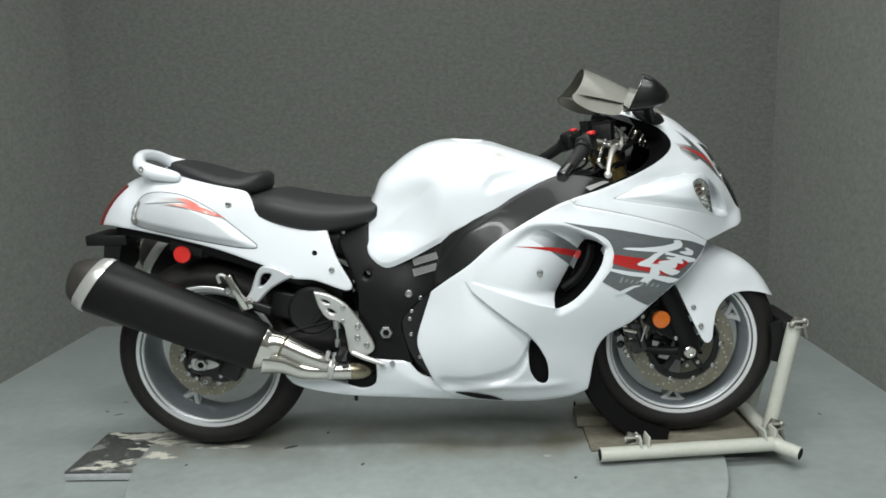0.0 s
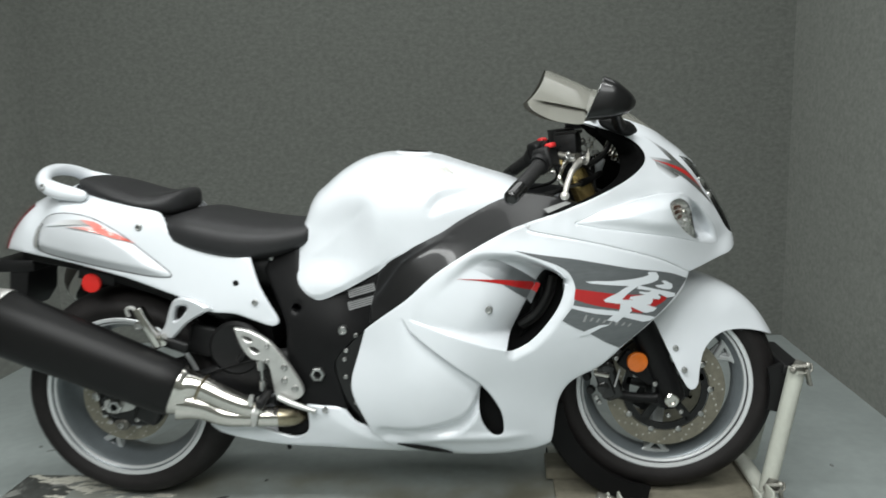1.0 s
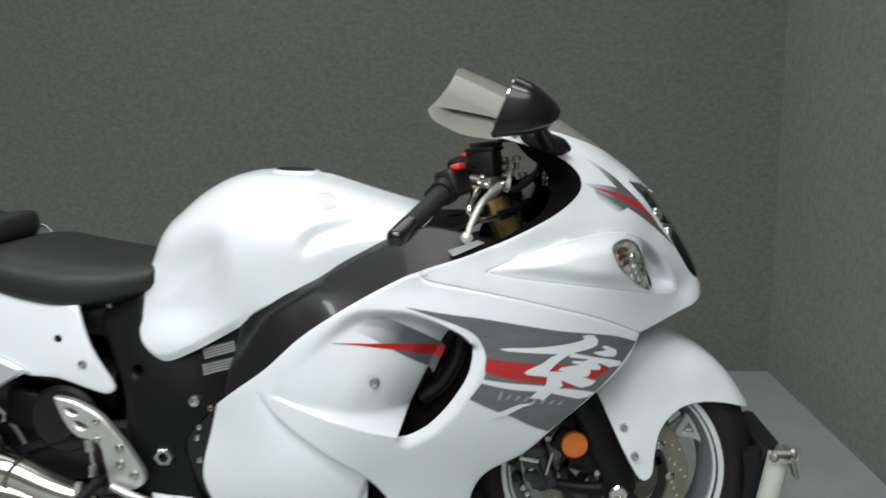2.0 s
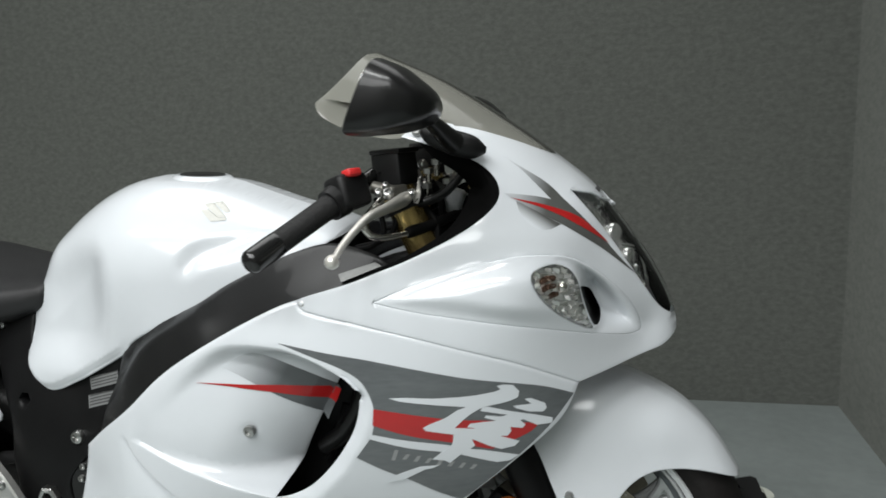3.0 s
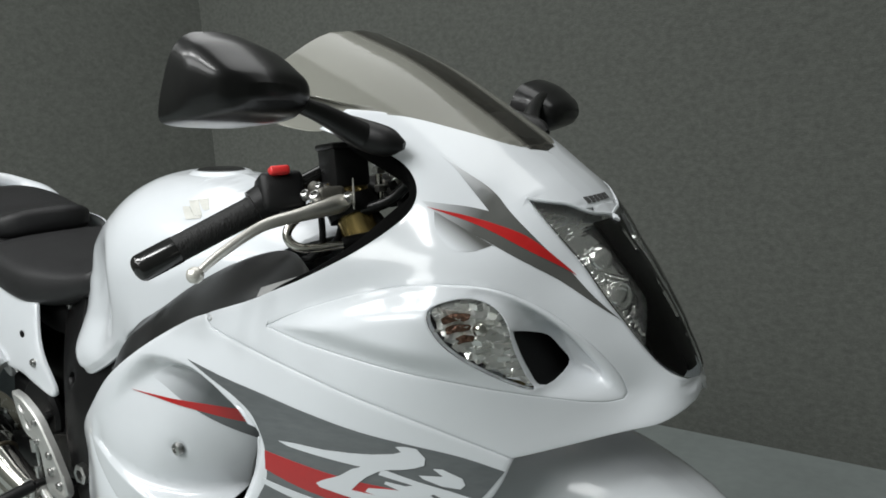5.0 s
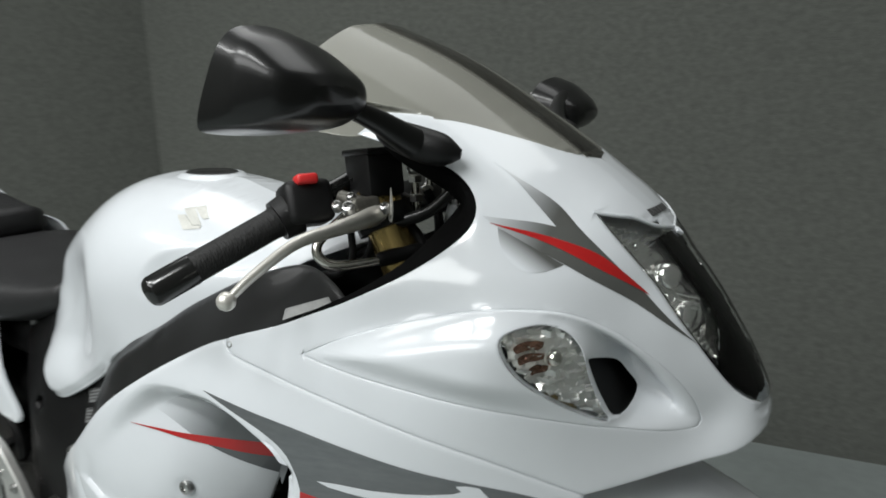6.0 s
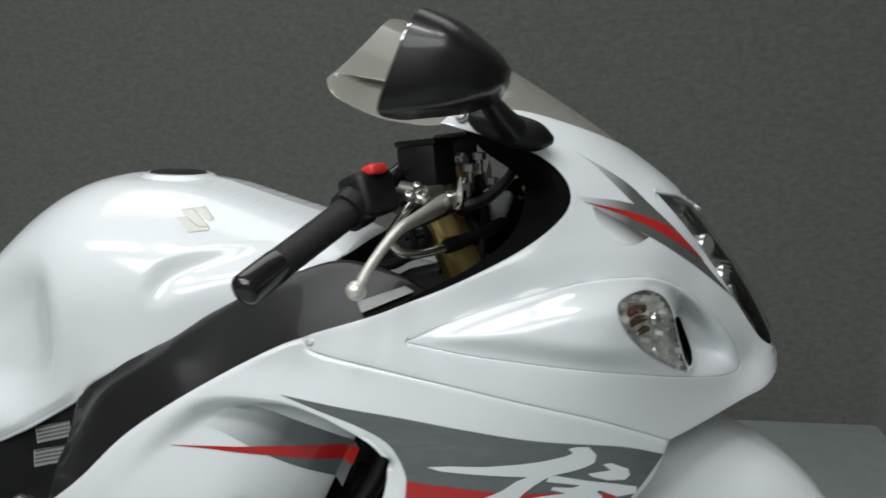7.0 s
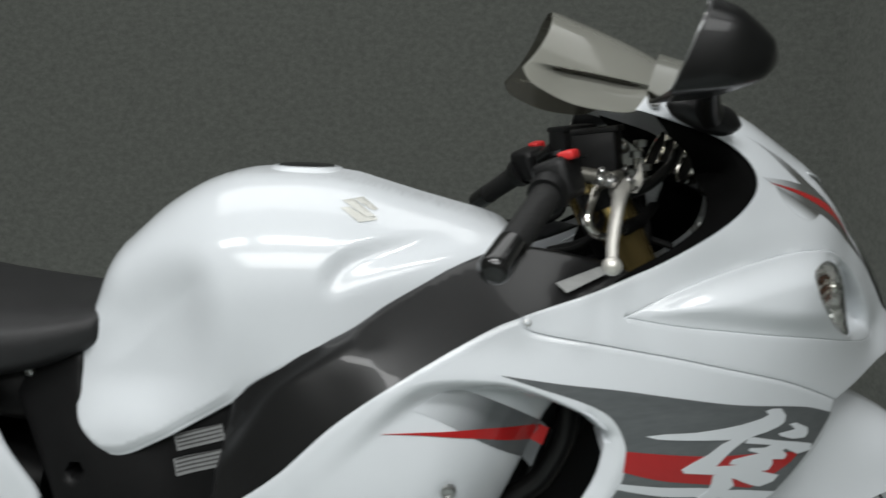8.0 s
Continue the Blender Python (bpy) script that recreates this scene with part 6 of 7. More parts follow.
# ---- exhausts ----
for hand in (-1, 1):
    a0, a1 = Vector((-0.985, hand * 0.235, 0.587)), Vector((-0.530, hand * 0.207, 0.380))
    ax = (a1 - a0).normalized()
    up = (Vector((0, 0, 1)) - ax * ax.z).normalized()
    out = ax.cross(up)

    def oval(t, hw, hh, power=0.72, n=48, edge=1.25, slant=0.0):
        """A slice of the can, with a soft keel along its outer side; slant leans it forward at the top."""
        c = a0 + ax * t
        r = []
        for a in np.arange(n) * 2 * math.pi / n:
            q = hh * np.sign(math.sin(a)) * abs(math.sin(a)) ** power
            r.append(tuple(c + out * float(hw * np.sign(math.cos(a)) * abs(math.cos(a)) ** edge) + up * float(q) + ax * float(slant * q)))
        return r
    ln = (a1 - a0).length
    can = part("muffler", skin([oval(0.004, 0.064, 0.084, slant=0.22), oval(0.01, 0.067, 0.087, slant=0.22), oval(0.15, 0.067, 0.085, slant=0.1), oval(ln - 0.05, 0.062, 0.077), oval(ln - 0.006, 0.058, 0.074), oval(ln, 0.055, 0.071)]), MUFFLER, BIKE, "satin black exhaust muffler", 50)
    part("end_ring", skin([oval(-0.030, 0.056, 0.075, slant=0.22), oval(-0.026, 0.060, 0.081, slant=0.22), oval(-0.005, 0.066, 0.0885, slant=0.22), oval(0.006, 0.067, 0.0895, slant=0.22), oval(0.007, 0.062, 0.084, slant=0.22)]), RINGSTEEL, can, "bright steel end ring", 50)
    part("end_cap", skin([oval(-0.074, 0.024, 0.036, 0.9, edge=1), oval(-0.076, 0.030, 0.043, 0.9, edge=1), oval(-0.064, 0.042, 0.058, 0.85, edge=1, slant=0.1), oval(-0.042, 0.052, 0.071, 0.8, edge=1.1, slant=0.2), oval(-0.026, 0.056, 0.076, slant=0.22), oval(-0.016, 0.03, 0.05)], True), CAPGREY, can, "brown-grey end cap")
    part("end_cap_mouth", skin([oval(-0.0765, 0.023, 0.035, 0.9, edge=1), oval(-0.055, 0.021, 0.032, 0.9, edge=1)]), CONTACT, can)
    part("muffler_collar", skin([oval(ln - 0.004, 0.048, 0.070), oval(ln + 0.004, 0.048, 0.070), oval(ln + 0.022, 0.045, 0.062, 0.85), oval(ln + 0.036, 0.040, 0.052, 0.95)]), CHROME, can, "polished muffler collar")
    part("link_pipe", tube([tuple(a1 + ax * 0.020 - up * 0.028), (-0.47, hand * 0.2, 0.332), (-0.41, hand * 0.195, 0.305), (-0.34, hand * 0.19, 0.298), (-0.27, hand * 0.185, 0.296)], [0.047, 0.036, 0.029, 0.026, 0.026], 24), CHROME, can, "polished link pipe")
    part("upper_pipe", tube([tuple(a1 + ax * 0.020 + up * 0.020), (-0.470, hand * 0.207, 0.388), (-0.40, hand * 0.205, 0.352), (-0.345, hand * 0.20, 0.328), (-0.315, hand * 0.19, 0.315)], [0.046, 0.033, 0.029, 0.026, 0.018], 24), CHROME, can, "polished pipe")
    part("weld_bead", turned([(0.032, -0.004), (0.036, -0.003), (0.0372, 0.0), (0.036, 0.003), (0.032, 0.004)], aim((-0.463, hand * 0.207, 0.3845), (0.9, 0, -0.46)), 28, True), BURNT, can, "welded seam on the pipe")
    # black box puts the shade into the recess behind the pipes
    part("recess_shade", box((-0.215, hand * 0.135, 0.285), (0.15, 0.05, 0.11), 0.01), CONTACT, can, "black box shading the recess behind the pipes")
    part("header_pipe", tube([(-0.285, hand * 0.185, 0.297), (-0.245, hand * 0.172, 0.291), (-0.215, hand * 0.135, 0.286)], [0.0265, 0.0265, 0.024], 20), BURNT, can, "heat-tinted header pipe")
    part("pipe_clamp", merge(turned([(0.033, -0.008), (0.036, -0.008), (0.036, 0.008), (0.033, 0.008)], aim((-0.325, hand * 0.19, 0.309), (1, 0, -0.2)), 24, True),
                             box((-0.335, hand * 0.215, 0.345), (0.012, 0.012, 0.045), 0.002, (0, 15, 0)), tube([(-0.31, hand * 0.215, 0.36), (-0.33, hand * 0.22, 0.285)], 0.006, 8)), ALU, can, "clamp round the pipe")
    part("muffler_mount", box((-0.53, hand * 0.185, 0.495), (0.07, 0.02, 0.03), 0.008, (0, 20, 0), 3), PLASTIC, can, "black muffler mount")

# ---- foot controls ----
for hand in (-1, 1):
    own = (lambda g: g) if hand < 0 else flip
    HEEL = [(-0.366, 0.543), (-0.366, 0.543), (-0.325, 0.534), (-0.277, 0.505), (-0.245, 0.465), (-0.222, 0.43), (-0.197, 0.380), (-0.203, 0.357), (-0.235, 0.345), (-0.268, 0.355), (-0.276, 0.40), (-0.286, 0.445), (-0.329, 0.462), (-0.352, 0.497)]
    bracket = part("foot_bracket", own(plate(HEEL, 0.207, 0.012, 0.007, [[(-0.345, 0.520), (-0.33, 0.518), (-0.318, 0.508), (-0.332, 0.507)], [(-0.33, 0.492), (-0.315, 0.49), (-0.302, 0.478), (-0.318, 0.477)]], 0.003)), ALU, BIKE, "cast aluminium foot bracket with two slots")
    for x, z, r in ((-0.281, 0.495, 0.007), (-0.284, 0.455, 0.006), (-0.241, 0.437, 0.009), (-0.243, 0.403, 0.009), (-0.217, 0.380, 0.009)):
        part("bracket_bolt", bolt((x, hand * 0.208, z), r, (0, hand, 0)), BOLT, bracket, "zinc bolt")
    part("foot_peg", tube([(-0.285, hand * 0.205, 0.372), (-0.286, hand * 0.222, 0.371), (-0.287, hand * 0.226, 0.371), (-0.288, hand * 0.280, 0.366), (-0.288, hand * 0.285, 0.366)], [0.008, 0.008, 0.0125, 0.0115, 0.009], 16, 1), PLASTIC, bracket, "black rubber foot peg")
    part("foot_lever", tube([(-0.26, hand * 0.218, 0.362), (-0.22, hand * 0.222, 0.345), (-0.165, hand * 0.222, 0.325)], [0.007, 0.008, 0.006], 10), ALU, bracket, "aluminium foot lever")
    part("master_cylinder", merge(tube([(-0.305, hand * 0.2, 0.455), (-0.303, hand * 0.2, 0.43)], 0.011, 12, 1), tube([(-0.303, hand * 0.2, 0.43), (-0.303, hand * 0.2, 0.40)], 0.004, 8, 1), tube([(-0.303, hand * 0.2, 0.40), (-0.304, hand * 0.2, 0.375)], 0.009, 12, 1)), BOLT, bracket, "zinc brake cylinder")
    PBR = [(-0.525, 0.613), (-0.48, 0.616), (-0.425, 0.588), (-0.425, 0.588), (-0.49, 0.554), (-0.535, 0.512), (-0.56, 0.497), (-0.578, 0.512), (-0.556, 0.545)]
    rear = part("passenger_bracket", own(plate(PBR, 0.19, 0.018, 0.008, [[(-0.517, 0.595), (-0.49, 0.594), (-0.512, 0.565), (-0.530, 0.560)]], 0.005)), SILVER, BIKE, "silver passenger peg bracket")
    part("passenger_peg", merge(box((-0.588, hand * 0.205, 0.548), (0.022, 0.03, 0.115), 0.006, (0, -24, 0)), box((-0.566, hand * 0.2, 0.508), (0.04, 0.024, 0.03), 0.005, (0, -24, 0))), CHROME, rear, "folded chrome passenger peg")
    part("peg_hook", tube([(-0.61, hand * 0.2, 0.575), (-0.628, hand * 0.2, 0.598), (-0.645, hand * 0.2, 0.595), (-0.64, hand * 0.2, 0.575)], 0.005, 8), ALU, rear, "small aluminium hook")
    part("peg_bolt", bolt((-0.618, hand * 0.2, 0.55), 0.012, (0, hand, 0)), BOLT, rear)

# ---- handlebar and cockpit ----
for hand in (-1, 1):
    inner_end, outer_end = Vector((0.445, hand * 0.135, 0.957)), Vector((0.333, hand * 0.340, 0.860))

    def bar(t):
        return tuple(inner_end.lerp(outer_end, t))
    clip = part("handlebar", tube([bar(-0.12), bar(0.3)], 0.0115, 14, 1), GLOSS, BIKE, "black clip-on handlebar")
    part("grip", tube([bar(0.27), bar(0.31), bar(0.34), bar(0.74)], [0.0215, 0.0205, 0.0178, 0.0172], 22, 2), GRIP, clip, "ribbed black rubber grip")
    part("bar_end", tube([bar(0.735), bar(0.745), bar(0.90), bar(0.93), bar(0.948), bar(0.957)], [0.0170, 0.0180, 0.0178, 0.0165, 0.0125, 0.006], 22, 3), GLOSS, clip, "satin black bar end")
    sw = bar(0.17)
    turn = (0, -18, hand * 28)
    house = part("switch_housing", merge(box((sw[0] + 0.004, sw[1], sw[2] + 0.004), (0.046, 0.058, 0.052), 0.010, turn, 3), tube([bar(0.22), bar(0.31)], [0.027, 0.024], 20, 1)), PLASTIC, clip, "black switch housing")
    part("kill_switch", box((0.440, hand * 0.178, 0.974), (0.020, 0.026, 0.012), 0.004, (0, -15, hand * 28), 3), REDKEY, clip, "red rocker switch")
    part("lever_perch", merge(box((0.494, hand * 0.146, 0.940), (0.034, 0.036, 0.018), 0.006, turn, 3), tube([(0.46, hand * 0.14, 0.948), (0.50, hand * 0.143, 0.94)], 0.010, 14, 1)), BRACKET, clip, "gunmetal lever perch")
    lever = tube([(0.510, hand * 0.122, 0.931), (0.507, hand * 0.145, 0.929), (0.504, hand * 0.168, 0.926), (0.494, hand * 0.205, 0.921), (0.482, hand * 0.25, 0.914), (0.467, hand * 0.30, 0.889), (0.461, hand * 0.327, 0.872)],
                 [0.0135, 0.0150, 0.0125, 0.0098, 0.0082, 0.0070, 0.0060], 14, 5, 0.75)
    ball = turned([(0, -0.010), (0.004, -0.0092), (0.0075, -0.0066), (0.0096, -0.0026), (0.0099, 0.0013), (0.0085, 0.0053), (0.005, 0.0087), (0, 0.010)], aim((0.460, hand * 0.331, 0.870), (0, 1, 0)), 20)
    part("brake_lever" if hand < 0 else "clutch_lever", merge(lever, ball), LEVER, clip, "brushed aluminium lever with a ball end")
    part("perch_fin", moved(plate([(-0.016, -0.012), (-0.016, -0.012), (0.006, 0.0), (0.017, 0.026), (0.017, 0.026), (0.020, 0.002), (0.012, -0.014), (0.012, -0.014)], 0.0, 0.006, 0.006, (), 0.0015), pose(0.520, hand * 0.132, 0.936, 0, 0, hand * 40)), LEVER, clip, "brushed perch fin")
    for bx, by, bz, br in ((0.492, 0.168, 0.941, 0.0085), (0.479, 0.172, 0.943, 0.0065), (0.521, 0.138, 0.938, 0.0065), (0.484, 0.152, 0.951, 0.0055)):
        part("perch_bolt", bolt((bx, hand * by, bz), br, (0.2, hand * 0.7, 0.8), 0.006), BOLT, clip, "zinc bolt")
    pot = part("fluid_reservoir", merge(box((0.487, hand * 0.108, 0.974), (0.056, 0.050, 0.054), 0.006, (0, -4, hand * 22), 2), box((0.487, hand * 0.108, 1.001), (0.060, 0.054, 0.008), 0.003, (0, -4, hand * 22))), PLASTIC, clip, "black square fluid reservoir")
    part("clutch_hose" if hand > 0 else "brake_hose", tube([(0.480, hand * 0.150, 0.935), (0.461, hand * 0.186, 0.905), (0.464, hand * 0.192, 0.886), (0.482, hand * 0.180, 0.876), (0.517, hand * 0.140, 0.878)], [0.0055, 0.006, 0.006, 0.006, 0.0055], 12), CHROME, clip, "bright banjo hose")
    part("hose_sleeve", tube([(0.512, hand * 0.146, 0.878), (0.518, hand * 0.138, 0.879), (0.548, hand * 0.10, 0.886), (0.575, hand * 0.05, 0.896)], [0.0075, 0.0095, 0.0085, 0.007], 12), CONTACT, clip, "black hose sleeve")
for x, y, z, tall in ((0.548, -0.082, 0.985, 0.026), (0.538, -0.098, 0.972, 0.022), (0.533, -0.090, 0.948, 0.030), (0.560, -0.060, 0.952, 0.018)):
    stud = part("clamp_stud", tube([(x, y, z - tall), (x, y, z)], 0.0045, 10, 1), CHROME, BIKE, "bright stud with a collar nut")
    part("stud_nut", turned([(0.004, -0.004), (0.0085, -0.004), (0.0085, 0.004), (0.004, 0.005)], Matrix.Translation((x, y, z - 0.004)), 6, True), BOLT, stud)
part("harness_arm", tube([(0.500, -0.118, 0.918), (0.530, -0.112, 0.920), (0.560, -0.100, 0.932), (0.585, -0.092, 0.955), (0.592, -0.088, 0.972)], [0.006, 0.0075, 0.0075, 0.0065, 0.005], 12), SATIN, BIKE, "black harness arm")
part("key_block", box((0.566, -0.045, 0.915), (0.030, 0.030, 0.040), 0.006, (0, 20, 0), 3), LIPGREY, BIKE, "pale grey ignition block")
clamp = part("triple_clamp", merge(box((0.495, 0, 0.935), (0.07, 0.13, 0.022), 0.008, (0, 22, 0), 3), *[turned([(0.028, -0.012), (0.037, -0.012), (0.037, 0.012), (0.028, 0.012)], aim((0.497, s * 0.105, 0.92), FORK_TOP - FORK_LOW), 28, True) for s in (-1, 1)]), FRAME, BIKE, "black triple clamp")
part("lower_clamp", box((0.60, 0, 0.70), (0.07, 0.25, 0.03), 0.008, (0, 22, 0), 3), FRAME, BIKE, "black lower fork clamp")
part("steering_nut", turned([(0, 0), (0.018, 0), (0.018, 0.012), (0.009, 0.012), (0.009, 0.002), (0, 0.002)], aim((0.487, 0, 0.946), FORK_TOP - FORK_LOW), 6), BOLT, clamp, "zinc steering nut")
for y, x, z in ((-0.080, 0.526, 0.976), (-0.078, 0.528, 0.945), (-0.082, 0.524, 0.932), (-0.02, 0.505, 0.945)):
    part("clamp_bolt", bolt((x, y, z), 0.008, (-0.4, -0.5, 0.8), 0.009), BOLT, clamp, "zinc bolt")
for k, pts in enumerate(([(0.535, -0.07, 0.95), (0.548, -0.068, 0.925), (0.552, -0.072, 0.90), (0.548, -0.08, 0.87)], [(0.52, -0.10, 0.92), (0.54, -0.10, 0.90), (0.55, -0.105, 0.88), (0.55, -0.11, 0.85)],
                         [(0.47, -0.11, 0.94), (0.49, -0.125, 0.895), (0.47, -0.13, 0.865), (0.42, -0.12, 0.85)], [(0.46, -0.13, 0.93), (0.475, -0.145, 0.88), (0.45, -0.14, 0.855), (0.40, -0.11, 0.845)],
                         [(0.46, 0.13, 0.93), (0.48, 0.145, 0.88), (0.46, 0.14, 0.855), (0.40, 0.11, 0.845)], [(0.51, -0.06, 0.87), (0.55, -0.10, 0.86), (0.58, -0.12, 0.85)])):
    part("cable", tube(pts, 0.006 if k < 2 else 0.0045, 9), CONTACT, BIKE, "black cable")
# gauges
dash = part("instrument_panel", merge(box((0.636, 0, 0.954), (0.03, 0.275, 0.088), 0.012, (0, 25, 0), 3)), GLOSS, BIKE, "black instrument panel")
for y, r in ((-0.085, 0.032), (-0.028, 0.026), (0.03, 0.026), (0.087, 0.032)):
    m = aim((0.617, y, 0.957), (-1, 0, 0.45))
    part("gauge_ring", turned([(r, -0.004), (r + 0.004, 0.004), (r + 0.002, 0.008), (r - 0.001, 0.006)], m, 32, True), CHROME, dash, "bright gauge ring")
    part("gauge_face", turned([(0, 0.0), (r, 0.0), (r, 0.003), (0, 0.003)], m, 32), CONTACT, dash, "black gauge face")
part("steering_bearing", tube([(0.51, 0, 0.89), (0.60, 0, 0.68)], 0.035, 18, 1), FRAME, BIKE, "black steering head")
# added dark filler low behind the fork; no tray is known there
part("inner_filler", merge(box((0.46, -0.11, 0.79), (0.16, 0.08, 0.03), 0.01, (0, -14, 12)), box((0.46, 0.11, 0.79), (0.16, 0.08, 0.03), 0.01, (0, -14, -12)), box((0.45, 0, 0.775), (0.16, 0.2, 0.05), 0.01, (0, -14, 0))), PLASTIC, BIKE, "added black filler behind the fork")

# ---- mirrors ----
# four slices of the shell from the glass to the front, seven corners each
MIRROR_SHELL = (((0.506, -0.388, 1.044), (0.541, -0.382, 1.120), (0.545, -0.325, 1.125), (0.536, -0.264, 1.112), (0.514, -0.256, 1.048), (0.509, -0.266, 1.027), (0.502, -0.374, 1.033)),
                ((0.555, -0.391, 1.050), (0.566, -0.387, 1.108), (0.574, -0.325, 1.113), (0.567, -0.260, 1.098), (0.573, -0.254, 1.054), (0.568, -0.264, 1.030), (0.555, -0.375, 1.035)),
                ((0.590, -0.378, 1.054), (0.596, -0.377, 1.083), (0.606, -0.325, 1.084), (0.600, -0.268, 1.076), (0.602, -0.266, 1.058), (0.598, -0.278, 1.041), (0.592, -0.360, 1.044)),
                ((0.607, -0.350, 1.058), (0.609, -0.350, 1.070), (0.613, -0.325, 1.070), (0.608, -0.297, 1.065), (0.608, -0.292, 1.062), (0.607, -0.300, 1.056), (0.606, -0.340, 1.054)))
for hand in (-1, 1):
    drop = 0.034 if hand > 0 else 0.0
    shell = np.array(MIRROR_SHELL, float)
    rows = [shell[0]] + [shell[k] * (1 - f) + shell[k + 1] * f for k in range(3) for f in (0.2, 0.4, 0.6, 0.8, 1.0)]
    for _ in range(2):
        rows = [rows[0]] + [0.25 * a + 0.5 * b + 0.25 * c for a, b, c in zip(rows, rows[1:], rows[2:])] + [rows[-1]]
    loops = []
    for row in rows:
        for _ in range(3):
            row = np.vstack([np.stack([0.78 * a + 0.22 * b, 0.22 * a + 0.78 * b]) for a, b in zip(row, np.roll(row, -1, axis=0))])
        loops.append(row * np.array((1, -hand, 1)) - np.array((0, 0, drop)))
    rim = loops[0]
    mid = rim.mean(0)
    lean = Vector((-1, 0, 0.42)).normalized()
    def scaled(grow, back):
        return [tuple(mid + (q - mid) * grow + np.array(lean) * back) for q in rim]
    mir = part("mirror", skin([scaled(0.97, 0.0015)] + [[tuple(q) for q in r] for r in loops]), PLASTIC2, BIKE, "satin black wing mirror", 40)
    part("mirror_glass", skin([scaled(0.93, 0.0026), scaled(0.93, 0.0012)]), MIRROR, mir, "mirror glass")
    part("mirror_stalk", tube([(0.572, hand * 0.290, 1.058), (0.577, hand * 0.262, 1.050), (0.584, hand * 0.235, 1.039), (0.592, hand * 0.210, 1.025), (0.600, hand * 0.192, 1.014)],
                               [0.010, 0.0095, 0.0115, 0.014, 0.016], 18, 5), PLASTIC2, mir, "black mirror stalk")
    part("mirror_boot", tube([(0.552, hand * 0.190, 1.031), (0.566, hand * 0.189, 1.026), (0.60, hand * 0.184, 1.013), (0.625, hand * 0.176, 1.005), (0.641, hand * 0.170, 1.001)], [0.005, 0.014, 0.018, 0.016, 0.005], 20, 5), PLASTIC, mir, "black rubber boot")

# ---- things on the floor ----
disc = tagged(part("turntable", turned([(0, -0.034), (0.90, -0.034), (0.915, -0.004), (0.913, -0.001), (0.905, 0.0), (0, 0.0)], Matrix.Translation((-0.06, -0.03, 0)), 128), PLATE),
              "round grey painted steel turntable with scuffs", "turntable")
for k, (x, y, sx, sy) in enumerate(((0.314, -0.16, 0.014, 0.008), (0.22, -0.42, 0.006, 0.004), (-0.12, -0.5, 0.006, 0.005), (-0.50, -0.075, 0.024, 0.007), (-0.55, -0.52, 0.007, 0.006), (0.02, -0.62, 0.004, 0.003),
                                  (0.38, -0.3, 0.006, 0.004), (-0.25, -0.2, 0.008, 0.004), (-0.80, -0.19, 0.006, 0.003), (-0.40, 0.03, 0.007, 0.005))):
    part("fleck", moved(turned([(0, 0), (1.0, 0), (0.9, 0.0012), (0, 0.0012)], None, 14), pose(x, y, 0.0004, 0, 0, 9 * k) @ Matrix.Diagonal((sx, sy, 1, 1))), LABEL if k == 0 else BARS, disc)


def flakes(seed, bands, z, grow):
    """Ragged flakes of old white paint scattered along bands of (x from, x to, y, spread, how many)."""
    rnd = random.Random(seed)
    gs = []
    for x0, x1, y, spread, count in bands:
        for _ in range(count):
            cx, cy = rnd.uniform(x0, x1), rnd.gauss(y, spread)
            r = grow * rnd.uniform(0.25, 1.0) ** 1.5
            turn, ph = rnd.uniform(-0.4, 0.4), [rnd.uniform(0, 6.3) for _ in range(4)]
            rim = []
            for a in np.arange(26) * 2 * math.pi / 26:
                q = r * (1 + 0.30 * math.sin(2 * a + ph[0]) + 0.26 * math.sin(5 * a + ph[1]) + 0.2 * math.sin(9 * a + ph[2]) + 0.10 * math.sin(12 * a + ph[3]))
                u, v = 2.3 * q * math.cos(a), 0.62 * q * math.sin(a)
                rim.append((cx + u * math.cos(turn) - v * math.sin(turn), cy + u * math.sin(turn) + v * math.cos(turn)))
            h = z + rnd.uniform(0.0002, 0.0008)
            gs.append(skin([[(p, q, z - 0.001) for p, q in rim], [(p, q, h) for p, q in rim]]))
    return merge(*gs)


tagged(part("flaked_paint", flakes(5, ((-0.955, -0.83, -0.02, 0.022, 16), (-0.95, -0.86, -0.115, 0.012, 9), (-0.82, -0.66, -0.06, 0.012, 10), (-0.95, -0.9, 0.05, 0.015, 6)), 0.0, 0.017), FLAKE, disc, "flakes of white paint"), kind="stuff")
for k, (x, y, sx, sy) in enumerate(((-1.28, 0.42, 0.012, 0.005), (-1.25, 0.30, 0.018, 0.006), (-1.31, 0.33, 0.006, 0.01), (1.15, -0.62, 0.02, 0.004), (1.3, 0.2, 0.008, 0.006))):
    part("scuff", moved(turned([(0, 0), (1.0, 0), (0.9, 0.001), (0, 0.001)], None, 12), pose(x, y, GROUND + 0.0002, 0, 0, 25 * k) @ Matrix.Diagonal((sx, sy, 1, 1))), SCUFF, bpy.data.objects["floor"])
board = thing("ramp_board", "worn sheet-metal ramp board with flaked white paint", "board", (-1.055, -0.08, GROUND))
part("deck", box((0, 0, 0.0305), (0.225, 0.284, 0.006), 0.001), DIAMOND, board, "dark metal deck")
part("side_rail", box((0, -0.139, 0.0165), (0.222, 0.006, 0.022), 0.001), LIPGREY, board, "pale grey edge rail")
part("side_rail", box((0, 0.139, 0.0165), (0.222, 0.006, 0.022), 0.001), LIPGREY, board, "pale grey edge rail")
